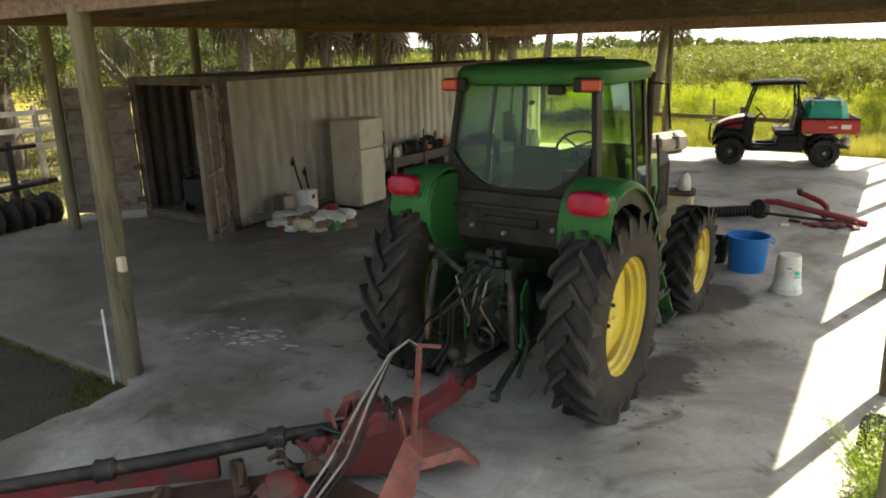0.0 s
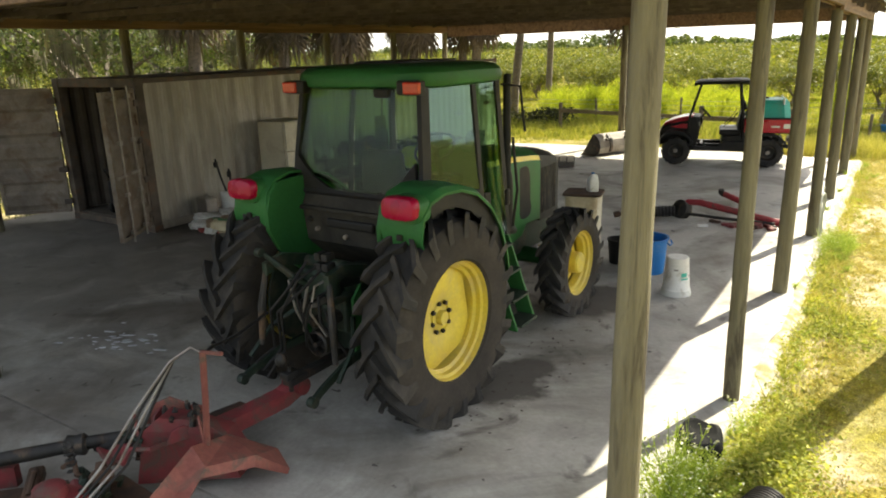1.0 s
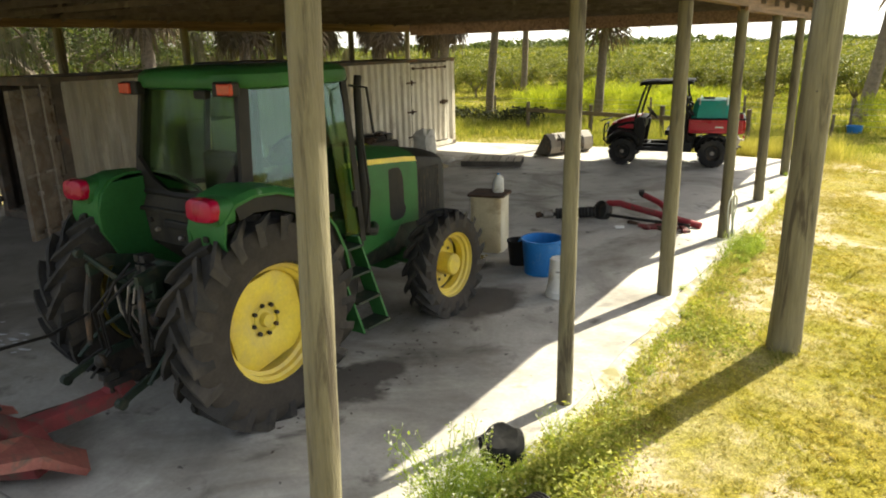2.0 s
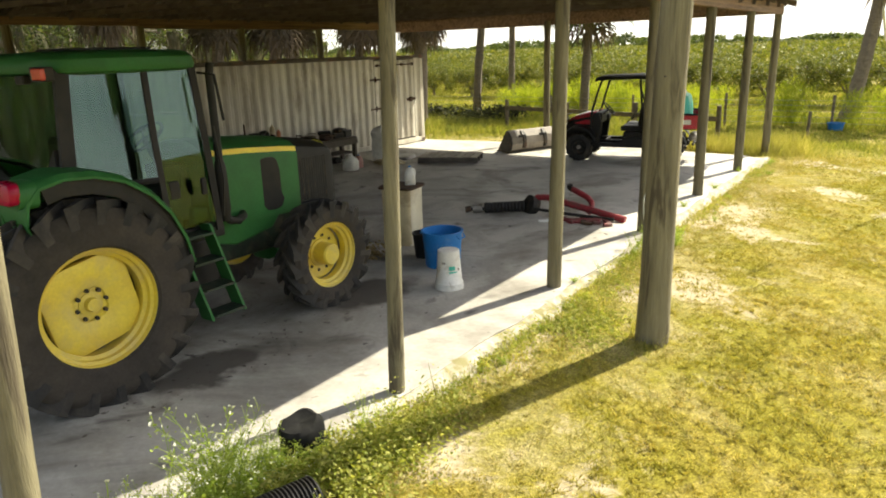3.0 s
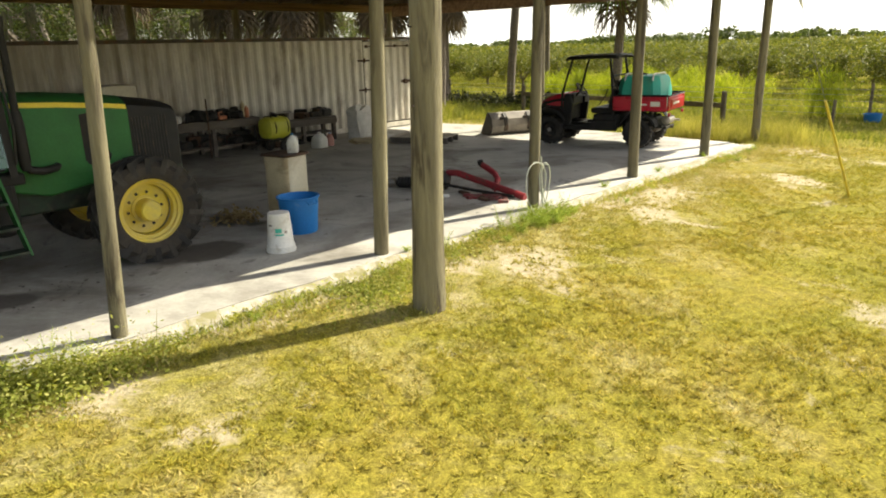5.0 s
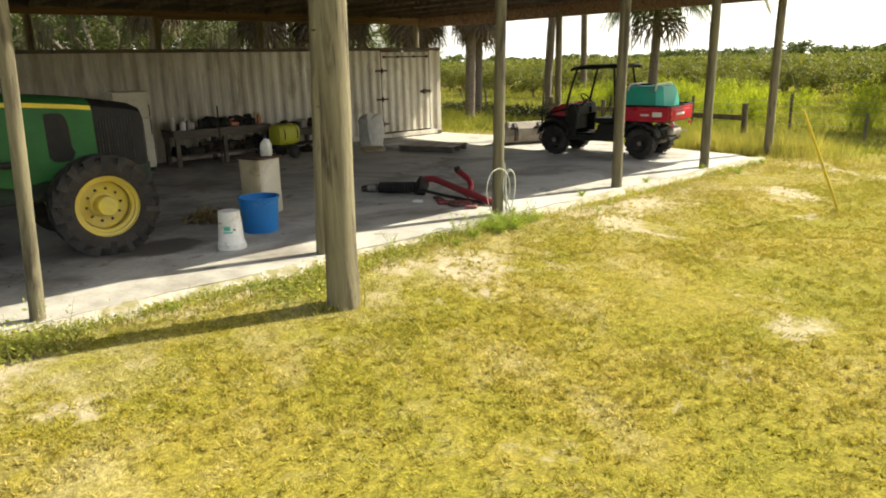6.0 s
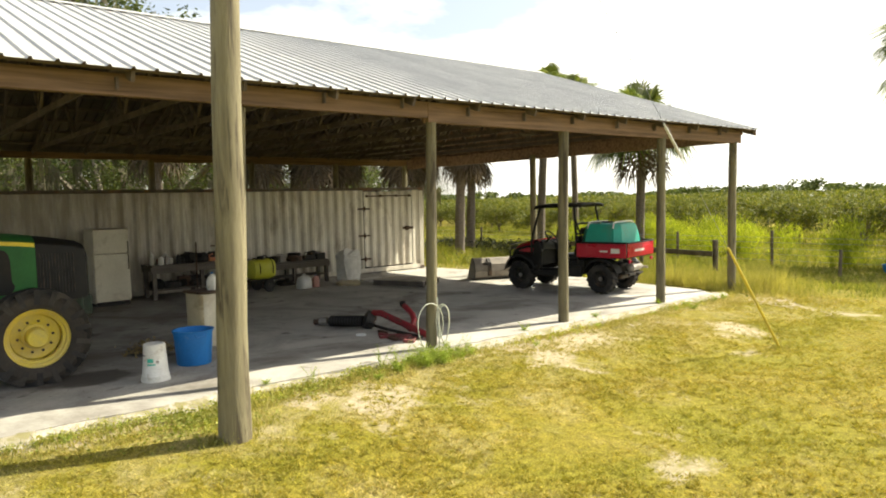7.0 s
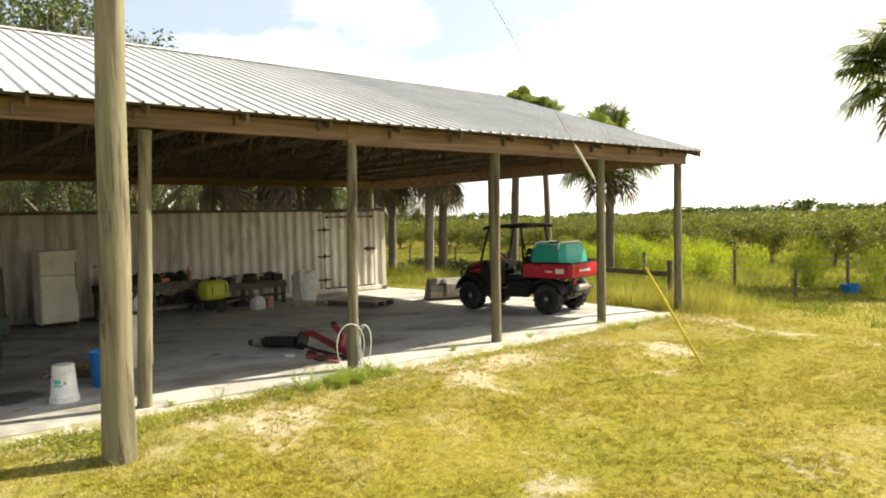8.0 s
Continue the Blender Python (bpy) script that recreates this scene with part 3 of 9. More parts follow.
def lathe(bm, profile, n=32, m=None, mat=0, closed=False, caps=True):
    """Turns (radius, height) pairs round z."""
    rings = []
    for r, z in profile:
        rings.append([bm.verts.new((r * math.cos(2 * math.pi * k / n), r * math.sin(2 * math.pi * k / n), z)) for k in range(n)])
    pairs = list(zip(rings, rings[1:])) + ([(rings[-1], rings[0])] if closed else [])
    for a, b in pairs:
        for k in range(n):
            bm.faces.new((a[k], a[(k + 1) % n], b[(k + 1) % n], b[k])).material_index = mat
    if not closed and caps:
        for ring in (rings[0], rings[-1]):
            bm.faces.new(ring).material_index = mat
    if m is not None:
        bmesh.ops.transform(bm, matrix=m, verts=[v for ring in rings for v in ring])
    return bm


def prism(bm, outline, a, b, axis="x", bevel=0.0, mat=0, m=None):
    """A flat outline pushed from a to b along an axis; the outline's pairs are the other two axes in order."""
    def at(p, t):
        return {"x": (t, p[0], p[1]), "y": (p[0], t, p[1]), "z": (p[0], p[1], t)}[axis]
    lo = [bm.verts.new(at(p, a)) for p in outline]
    hi = [bm.verts.new(at(p, b)) for p in outline]
    k = len(outline)
    fs = [bm.faces.new(lo), bm.faces.new(hi[::-1])]
    fs += [bm.faces.new((lo[i], lo[(i + 1) % k], hi[(i + 1) % k], hi[i])) for i in range(k)]
    for fc in fs:
        fc.material_index = mat
    if m is not None:
        bmesh.ops.transform(bm, matrix=m, verts=lo + hi)
    if bevel:
        bmesh.ops.bevel(bm, geom=list({e for fc in fs for e in fc.edges}), offset=bevel, segments=2, profile=0.5, affect="EDGES")
    return bm


def plate(bm, corners, thick, mat=0):
    """A panel through three or more corners in order, with thickness along its back."""
    c = [Vector(p) for p in corners]
    nrm = (c[1] - c[0]).cross(c[2] - c[0]).normalized() * thick
    lo = [bm.verts.new(p) for p in c]
    hi = [bm.verts.new(p - nrm) for p in c]
    k = len(c)
    bm.faces.new(lo).material_index = mat
    bm.faces.new(hi[::-1]).material_index = mat
    for i in range(k):
        bm.faces.new((lo[i], hi[i], hi[(i + 1) % k], lo[(i + 1) % k])).material_index = mat
    return bm


def loft(bm, sections, mat=0, cap=True):
    """Skins a row of outlines that have the same count of points."""
    rings = [[bm.verts.new(p) for p in s] for s in sections]
    n = len(rings[0])
    for a, b in zip(rings, rings[1:]):
        for k in range(n):
            bm.faces.new((a[k], a[(k + 1) % n], b[(k + 1) % n], b[k])).material_index = mat
    if cap:
        bm.faces.new(rings[0]).material_index = mat
        bm.faces.new(rings[-1][::-1]).material_index = mat
    return bm


def arc(cx, cy, r, a0, a1, n):
    return [(cx + r * math.cos(radians(a0 + (a1 - a0) * i / n)), cy + r * math.sin(radians(a0 + (a1 - a0) * i / n))) for i in range(n + 1)]


def quads_mesh(name, verts, material, per=4):
    """A mesh of loose faces from an array of corners, per corners a face."""
    verts = np.asarray(verts, dtype=np.float32).reshape(-1, 3)
    n = len(verts) // per
    me = bpy.data.meshes.new(name)
    me.vertices.add(len(verts))
    me.vertices.foreach_set("co", verts.ravel())
    me.loops.add(len(verts))
    me.loops.foreach_set("vertex_index", np.arange(len(verts), dtype=np.int32))
    me.polygons.add(n)
    me.polygons.foreach_set("loop_start", np.arange(0, len(verts), per, dtype=np.int32))
    me.polygons.foreach_set("loop_total", np.full(n, per, dtype=np.int32))
    me.update(calc_edges=True)
    me.validate()
    me.materials.append(material)
    return me


def blades(rng, base, height, width, lean):
    """Triangular blades at the base points: arrays of height, width and lean."""
    n = len(base)
    a = rng.uniform(0, 2 * np.pi, n)
    side = np.stack([np.cos(a), np.sin(a), np.zeros(n)], 1) * (width / 2)[:, None]
    b = rng.uniform(0, 2 * np.pi, n)
    off = np.stack([np.cos(b) * lean, np.sin(b) * lean, np.ones(n)], 1) * height[:, None]
    return np.stack([base - side, base + side, base + off], 1).reshape(-1, 3)


def leaf_quads(rng, centres, size, flat=0.3):
    """Small leaf faces of random turn round the centres."""
    n = len(centres)
    d1 = rng.normal(size=(n, 3))
    d1[:, 2] *= flat + 0.3
    d1 /= np.linalg.norm(d1, axis=1)[:, None]
    d2 = np.cross(d1, rng.normal(size=(n, 3)))
    d2 /= np.linalg.norm(d2, axis=1)[:, None]
    s = (size * rng.uniform(0.6, 1.3, n))[:, None]
    c = np.asarray(centres)
    return np.stack([c - d1 * s, c - d2 * s * 0.45, c + d1 * s, c + d2 * s * 0.45], 1).reshape(-1, 3)


# ground: one sheet to the horizon, falling slightly away from the slab
def ground_z(x, y):
    z = -0.09
    if x > 0.5:
        z -= min(0.17, 0.055 * (x - 0.5))
    if y > 15.5:
        z -= min(0.3, 0.035 * (y - 15.5))
    return z


def build_ground():
    xs = [-1500, -600, -250, -120, -70, -45, -30, -22, -17, -14] + [-12 + i for i in range(33)] + [24, 30, 45, 80, 200, 600, 1500]
    ys = [-1500, -600, -200, -80, -40, -20, -12] + [-8 + i for i in range(37)] + [32, 36, 42, 50, 65, 90, 150, 300, 700, 1500, 2500]
    bm = bmesh.new()
    grid = []
    for x in xs:
        row = []
        for y in ys:
            near = abs(x) < 25 and -15 < y < 40
            slab = -14 < x < 0.6 and -3.6 < y < 15
            w = 0.0 if slab or not near else 0.035 * noise.noise(Vector((x * 0.45, y * 0.45, 0)))
            row.append(bm.verts.new((x, y, ground_z(x, y) + w)))
        grid.append(row)
    for i in range(len(xs) - 1):
        for j in range(len(ys) - 1):
            bm.faces.new((grid[i][j], grid[i + 1][j], grid[i + 1][j + 1], grid[i][j + 1]))
    lone("ground", bm, M_GROUND, Matrix(), "dry yellow-green lawn with sandy bare patches", "ground", kind="structure", smooth=True)


build_ground()

FRONT_Y = [-2.73, 0.0, 2.97, 5.95, 8.92, 11.9, 14.78]
RIDGE_X, RIDGE_Z, PITCH = -6.15, 5.86, 0.346
Y_NEAR, Y_FAR = -3.4, 15.28


def roof_z(x):
    return RIDGE_Z - PITCH * abs(x - RIDGE_X)


def build_slab():
    """The floor: one pour with a ragged front edge, a narrow strip along it and an apron at the near end."""
    floor = new("floor")
    tagged(floor, "oil-stained grey concrete slab floor of the open barn", "floor", kind="structure")
    rng = random.Random(4)
    bm = bmesh.new()
    front = [(0.13 + rng.uniform(-0.03, 0.05), y) for y in np.arange(-3.15, 13.9, 0.33)]
    prism(bm, [(-13.1, -3.15), *front, (-0.35, 14.05), (-4.5, 14.5), (-9.4, 13.75), (-13.1, 13.75)], -0.35, 0.0, "z")
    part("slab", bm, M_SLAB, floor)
    bm = bmesh.new()
    side = [(-5.86 + rng.uniform(-0.05, 0.04), y) for y in np.arange(-3.16, -9.0, -0.24)]
    prism(bm, [*side, (-0.2, -9.0), (0.0, -3.16)], -0.35, -0.012, "z")
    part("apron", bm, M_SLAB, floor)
    # broken pieces of concrete along the front edge
    for k in range(22):
        y = rng.uniform(-2.6, 13.2)
        w, l = rng.uniform(0.02, 0.07), rng.uniform(0.03, 0.11)
        bm = bmesh.new()
        pts = [(w * math.cos(a) * rng.uniform(0.5, 1.2), l * math.sin(a) * rng.uniform(0.5, 1.2)) for a in np.linspace(0, 5.4, 7)]
        prism(bm, pts, -0.06, 0.02, "z", bevel=0.006)
        part("broken_edge", bm, M_SAND, floor, m=pose(rng.uniform(0.2, 0.34), y, -0.085, rng.uniform(-6, 6), rng.uniform(0, 12), rng.uniform(-20, 20)))


build_slab()


def build_sand():
    """Sand and dead grass washed up against the slab's front edge, spilling over it here and there."""
    xs = [-0.06 + 0.04 * i for i in range(13)]
    ys = [-3.3 + 0.06 * j for j in range(291)]
    bm = bmesh.new()
    rows = []
    for y in ys:
        row = []
        for x in xs:
            s = 0.5 * noise.noise(Vector((x * 1.5, y * 0.8, 3.0))) + 0.35 * noise.noise(Vector((x * 4.0, y * 3.2, 7.0))) + 0.22 * noise.noise(Vector((x * 12.0, y * 11.0, 1.0)))
            if x < 0.2:
                z = -0.012 + 0.05 * s - 0.10 * max(0.0, 0.13 - x)
            else:
                z = -0.012 - 0.14 * min(1.0, (x - 0.2) / 0.19) + 0.04 * s
            row.append(bm.verts.new((x, y, z)))
        rows.append(row)
    for a, b in zip(rows, rows[1:]):
        for k in range(len(xs) - 1):
            bm.faces.new((a[k], a[k + 1], b[k + 1], b[k]))
    lone("sand_verge", bm, M_SAND, Matrix(), "strip of pale sand and dead grass along the slab edge", "sand", kind="structure", smooth=True)


build_sand()


def build_floor_marks():
    bm = bmesh.new()
    prism(bm, [(-30, -12), (-5.95, -9.2), (-5.93, -3.2), (-13.2, -3.2), (-30, -4)], -0.2, -0.078, "z")
    lone("bare_soil", bm, M_SOIL, Matrix(), "dark bare soil beside the concrete apron", "soil", kind="structure")
    rng = random.Random(9)
    t = thing("paint_spill", pose(-5.75, -1.85, 0.0), "thin splashes of dried white paint on the concrete", "paint spill")
    for k in range(40):
        bm = bmesh.new()
        r = rng.uniform(0.006, 0.022)
        st = rng.uniform(1.2, 4.0)
        pts = [(r * st * math.cos(a) * rng.uniform(0.6, 1.2), r * math.sin(a) * rng.uniform(0.6, 1.2)) for a in [0.7 * i for i in range(9)]]
        prism(bm, pts, 0.0, 0.004, "z")
        part("splash", bm, M_SPLASH, t, m=pose(rng.gauss(0, 0.32), rng.gauss(0, 0.2), 0.0, 0, 0, rng.uniform(10, 50)))
    # mud dropped by the tyres
    bm = bmesh.new()
    for k in range(70):
        r = rng.uniform(0.004, 0.014)
        if k < 56:
            x, y = rng.gauss(-1.68, 0.22), rng.uniform(-1.9, 0.5)
        else:
            x, y = rng.gauss(-1.75, 0.3), rng.uniform(0.6, 2.4)
        g = bmesh.ops.create_icosphere(bm, subdivisions=1, radius=r, matrix=pose(x, y, r * 0.12, 0, 0, rng.uniform(0, 180)) @ Matrix.Diagonal((rng.uniform(1, 2.6), 1, 0.3, 1)))
    lone("mud_clods", bm, M_MUD, Matrix(), "dark mud clods dropped beside the tyres", "mud", kind="stuff")


build_floor_marks()


def build_barn():
    barn = thing("pole_barn", pose(0, 0, 0), "open-sided pole barn with round timber posts and ribbed metal roof", "barn")
    rng = random.Random(11)
    # foot x and y, lean of the head along x and y, radius, height of the head
    front = [(0.054, -2.898, -0.041, 0.19, 0.075), (0.038, -0.005, -0.045, 0.177, 0.064), (-0.02, 3.02, -0.009, 0.142, 0.081), (0.009, 5.946, -0.017, 0.111, 0.078), (-0.01, 8.93, 0.0, 0.06, 0.088), (0.0, 11.9, 0.0, 0.04, 0.088), (0.01, 14.75, 0.0, 0.03, 0.09)]
    spots = [(*p, 3.3) for p in front] + [(-12.3, y, 0.0, 0.05, 0.095, 3.45) for y in FRONT_Y] + [(-6.05, -3.06, 0.0, 0.05, 0.10, 3.35), (-6.07, 14.8, 0.0, 0.0, 0.095, 3.4)]
    for x, y, lx, ly, big, top in spots:
        bm = bmesh.new()
        n = 13
        pts, rad = [], []
        bow = rng.uniform(-0.014, 0.014), rng.uniform(-0.012, 0.012)
        for i in range(n):
            t = i / (n - 1)
            z = -0.3 + (top + 0.3) * t
            pts.append((x + lx * z / top + bow[0] * math.sin(3.14 * t), y + ly * z / top + bow[1] * math.sin(3.14 * t), z))
            rad.append(big * (1.05 - 0.10 * t) * rng.uniform(0.975, 1.025))
        tube(bm, pts, rad, 16, wobble=0.02)
        part("post", bm, M_POST, barn, smooth=True)
    bm = bmesh.new()
    box(bm, -0.045, 0.045, -0.03, 0.03, -0.07, 0.07, 0.01)
    part("outlet_box", bm, M_CREAM, barn, "pale weatherproof outlet box", m=pose(-5.93, -3.06, 1.12))
    bm = bmesh.new()
    tube(bm, [(-6.14, -3.20, -0.08), (-6.17, -3.18, 0.35), (-6.20, -3.16, 0.66)], 0.012, 8)
    part("conduit", bm, M_WHITE, barn, "thin pale conduit stub")
    # beams: two planks side by side
    for x, z0, z1, name in ((0.0, 3.27, 3.55, "front_beam"), (-12.3, 3.4, 3.62, "back_beam")):
        for dx in (-0.055, 0.055):
            for y0, y1 in ((-3.25, 5.94), (5.945, 15.02)):
                bm = bmesh.new()
                box(bm, x + dx - 0.022, x + dx + 0.022, y0, y1, z0 + rng.uniform(0, 0.006) + (0.055 if y0 < 0 else 0.0), z1, 0.004)
                part(name, bm, M_BEAM, barn)
    for y in (-3.05, 14.9):
        for x0, x1 in ((-12.2, -6.16), (-6.155, -0.09)):
            bm = bmesh.new()
            box(bm, x0, x1, y - 0.025, y + 0.025, 3.285, 3.6, 0.004)
            part("gable_beam", bm, M_BEAM, barn)
    # trusses every 1.215 m, with tails past the front beam
    def truss():
        bm = bmesh.new()
        h = 0.019
        def member(a, b, w):
            a, b = Vector((a[0], 0, a[1])), Vector((b[0], 0, b[1]))
            d = (b - a).normalized()
            nrm = Vector((-d.z, 0, d.x)) * w / 2
            lo = [bm.verts.new(p + Vector((0, -h, 0))) for p in (a - nrm, a + nrm, b + nrm, b - nrm)]
            hi = [bm.verts.new(p + Vector((0, h, 0))) for p in (a - nrm, a + nrm, b + nrm, b - nrm)]
            bm.faces.new(lo)
            bm.faces.new(hi[::-1])
            for i in range(4):
                bm.faces.new((lo[i], hi[i], hi[(i + 1) % 4], lo[(i + 1) % 4]))
        low = 0.16
        member((RIDGE_X, RIDGE_Z - low), (0.28, roof_z(0.28) - low + 0.02), 0.11)
        member((RIDGE_X, RIDGE_Z - low - 0.005), (-12.58, roof_z(-12.58) - low + 0.02), 0.11)
        member((-0.05, 3.62), (-12.25, 3.66), 0.09)
        for xb, xt in ((-2.2, -3.6), (-4.4, -3.6), (-4.4, RIDGE_X), (-7.9, RIDGE_X), (-7.9, -8.8), (-10.1, -8.8)):
            member((xb, 3.65), (xt, roof_z(xt) - low - 0.03), 0.08)
        return bm
    bm = truss()
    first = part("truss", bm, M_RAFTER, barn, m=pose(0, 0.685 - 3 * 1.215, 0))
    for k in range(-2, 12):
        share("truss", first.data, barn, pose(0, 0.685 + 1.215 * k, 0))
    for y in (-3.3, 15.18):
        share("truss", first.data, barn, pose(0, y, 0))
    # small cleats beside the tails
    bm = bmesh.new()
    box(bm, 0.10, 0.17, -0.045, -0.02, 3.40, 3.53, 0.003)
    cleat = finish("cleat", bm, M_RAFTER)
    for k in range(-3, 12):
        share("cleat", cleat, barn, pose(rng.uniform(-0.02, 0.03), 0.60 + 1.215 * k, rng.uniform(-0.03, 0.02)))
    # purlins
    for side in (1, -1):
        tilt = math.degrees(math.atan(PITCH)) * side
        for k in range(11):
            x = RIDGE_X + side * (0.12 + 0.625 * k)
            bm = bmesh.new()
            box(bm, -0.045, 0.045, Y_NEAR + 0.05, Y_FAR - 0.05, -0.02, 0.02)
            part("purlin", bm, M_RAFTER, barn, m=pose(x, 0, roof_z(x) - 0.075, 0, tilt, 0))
    # ribbed sheets, 0.916 m wide, lapped by a rib
    length = 6.53 / math.cos(math.atan(PITCH))
    def sheet():
        bm = bmesh.new()
        prof = []
        for r in range(4):
            c = 0.1145 + 0.229 * r
            prof += [(c - 0.1145 + 0.002, 0.0), (c - 0.024, 0.0), (c - 0.012, 0.027), (c + 0.012, 0.027), (c + 0.024, 0.0)]
        prof.append((0.914, 0.0))
        top = [[bm.verts.new((s, y, z)) for y, z in prof] for s in (0.0, length)]
        low = [[bm.verts.new((s, y, z - 0.003)) for y, z in prof] for s in (0.0, length)]
        for i in range(len(prof) - 1):
            bm.faces.new((top[0][i], top[0][i + 1], top[1][i + 1], top[1][i]))
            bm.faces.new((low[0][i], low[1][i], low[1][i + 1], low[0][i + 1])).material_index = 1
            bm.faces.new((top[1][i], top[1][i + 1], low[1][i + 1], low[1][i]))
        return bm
    # top face galvanised, lower face darkened to stand for shade
    mesh = finish("roof_sheet", sheet(), [M_ROOF, M_ROOF_UNDER_SHADE])
    a = math.degrees(math.atan(PITCH))
    count = int((Y_FAR - Y_NEAR) / 0.916) + 1
    for k in range(count):
        y = Y_FAR - 0.916 * (k + 1)
        share("roof_sheet", mesh, barn, pose(RIDGE_X, y, RIDGE_Z - 0.045, 0, a, 0))
        share("roof_sheet", mesh, barn, pose(RIDGE_X, y + 0.914, RIDGE_Z - 0.045, 0, a, 180))
    bm = bmesh.new()
    plate(bm, [(RIDGE_X + 0.24, Y_NEAR - 0.05, roof_z(RIDGE_X + 0.24) - 0.01), (RIDGE_X + 0.24, Y_FAR, roof_z(RIDGE_X + 0.24) - 0.01), (RIDGE_X, Y_FAR, RIDGE_Z), (RIDGE_X, Y_NEAR - 0.05, RIDGE_Z)], 0.003)
    plate(bm, [(RIDGE_X, Y_NEAR - 0.05, RIDGE_Z), (RIDGE_X, Y_FAR, RIDGE_Z), (RIDGE_X - 0.24, Y_FAR, roof_z(RIDGE_X - 0.24) - 0.01), (RIDGE_X - 0.24, Y_NEAR - 0.05, roof_z(RIDGE_X - 0.24) - 0.01)], 0.003)
    part("ridge_cap", bm, M_ROOF, barn)
    # board cladding in both gables; near one unseen, added to match and darken inside
    for y in (-3.12, 14.98):
        x = RIDGE_X - 6.2
        while x < RIDGE_X + 6.1:
            w = 0.24
            bm = bmesh.new()
            z0, z1 = roof_z(x) - 0.13, roof_z(x + w) - 0.13
            prism(bm, [(x + 0.004, 3.45), (x + w - 0.004, 3.45), (x + w - 0.004, max(3.5, z1)), (x + 0.004, max(3.5, z0))], y - 0.012, y + 0.012, "y")
            part("gable_board", bm, M_BEAM, barn)
            x += w
    # rake boards at both ends
    for y in (Y_NEAR + 0.03, Y_FAR - 0.03):
        for s in (1, -1):
            bm = bmesh.new()
            x1 = RIDGE_X + s * 6.45
            pts = [(RIDGE_X, RIDGE_Z - 0.06), (x1, roof_z(x1) - 0.06), (x1, roof_z(x1) - 0.2), (RIDGE_X, RIDGE_Z - 0.2)]
            prism(bm, pts, y - 0.015, y + 0.015, "y")
            part("rake_board", bm, M_BEAM, barn)


build_barn()


def build_pole():
    pole = thing("utility_pole", pose(1.37, 2.34, -0.12), "tall weathered round timber utility pole standing in the lawn", "utility pole")
    rng = random.Random(5)
    bm = bmesh.new()
    n = 22
    pts = [(0.008 * math.sin(i) + 0.014 * 11.4 * i / n, 0.006 * math.cos(i * 1.3) + 0.016 * 11.4 * i / n, -0.4 + 11.4 * i / n) for i in range(n + 1)]
    tube(bm, pts, [(0.152 - 0.0040 * (11.4 * i / n)) * (1.07 if i < 2 else 1) for i in range(n + 1)], 20, wobble=0.01)
    part("shaft", bm, M_POST, pole, smooth=True)
    for z in (2.55, 1.9):
        bm = bmesh.new()
        tube(bm, [(0.05, -0.13, z), (0.055, -0.165, z)], 0.008, 6)
        part("bolt", bm, M_IRON, pole)
    # guy wire with its guard and anchor
    guy = thing("guy_wire", pose(3.07, 10.38, -0.28), "taut guy wire with a slanting yellow plastic guard at its foot", "guy wire")
    d = Vector((1.52 - 3.07, 2.51 - 10.38, 10.6 + 0.28))
    bm = bmesh.new()
    tube(bm, [Vector((0, 0, 0)) - d * 0.02, d * 0.985], 0.0035, 6)
    part("wire", bm, M_WIRE, guy)
    bm = bmesh.new()
    tube(bm, [d * 0.004, d * 0.08, d * 0.152], [0.021, 0.020, 0.018], 12)
    part("guard", bm, M_GUARD, guy, "faded yellow tube guard", smooth=True)
    bm = bmesh.new()
    tube(bm, [d * 0.268, d * 0.274, d * 0.305, d * 0.311], [0.008, 0.019, 0.019, 0.008], 10)
    part("insulator", bm, M_WHITE, guy, "pale strain insulator")


build_pole()


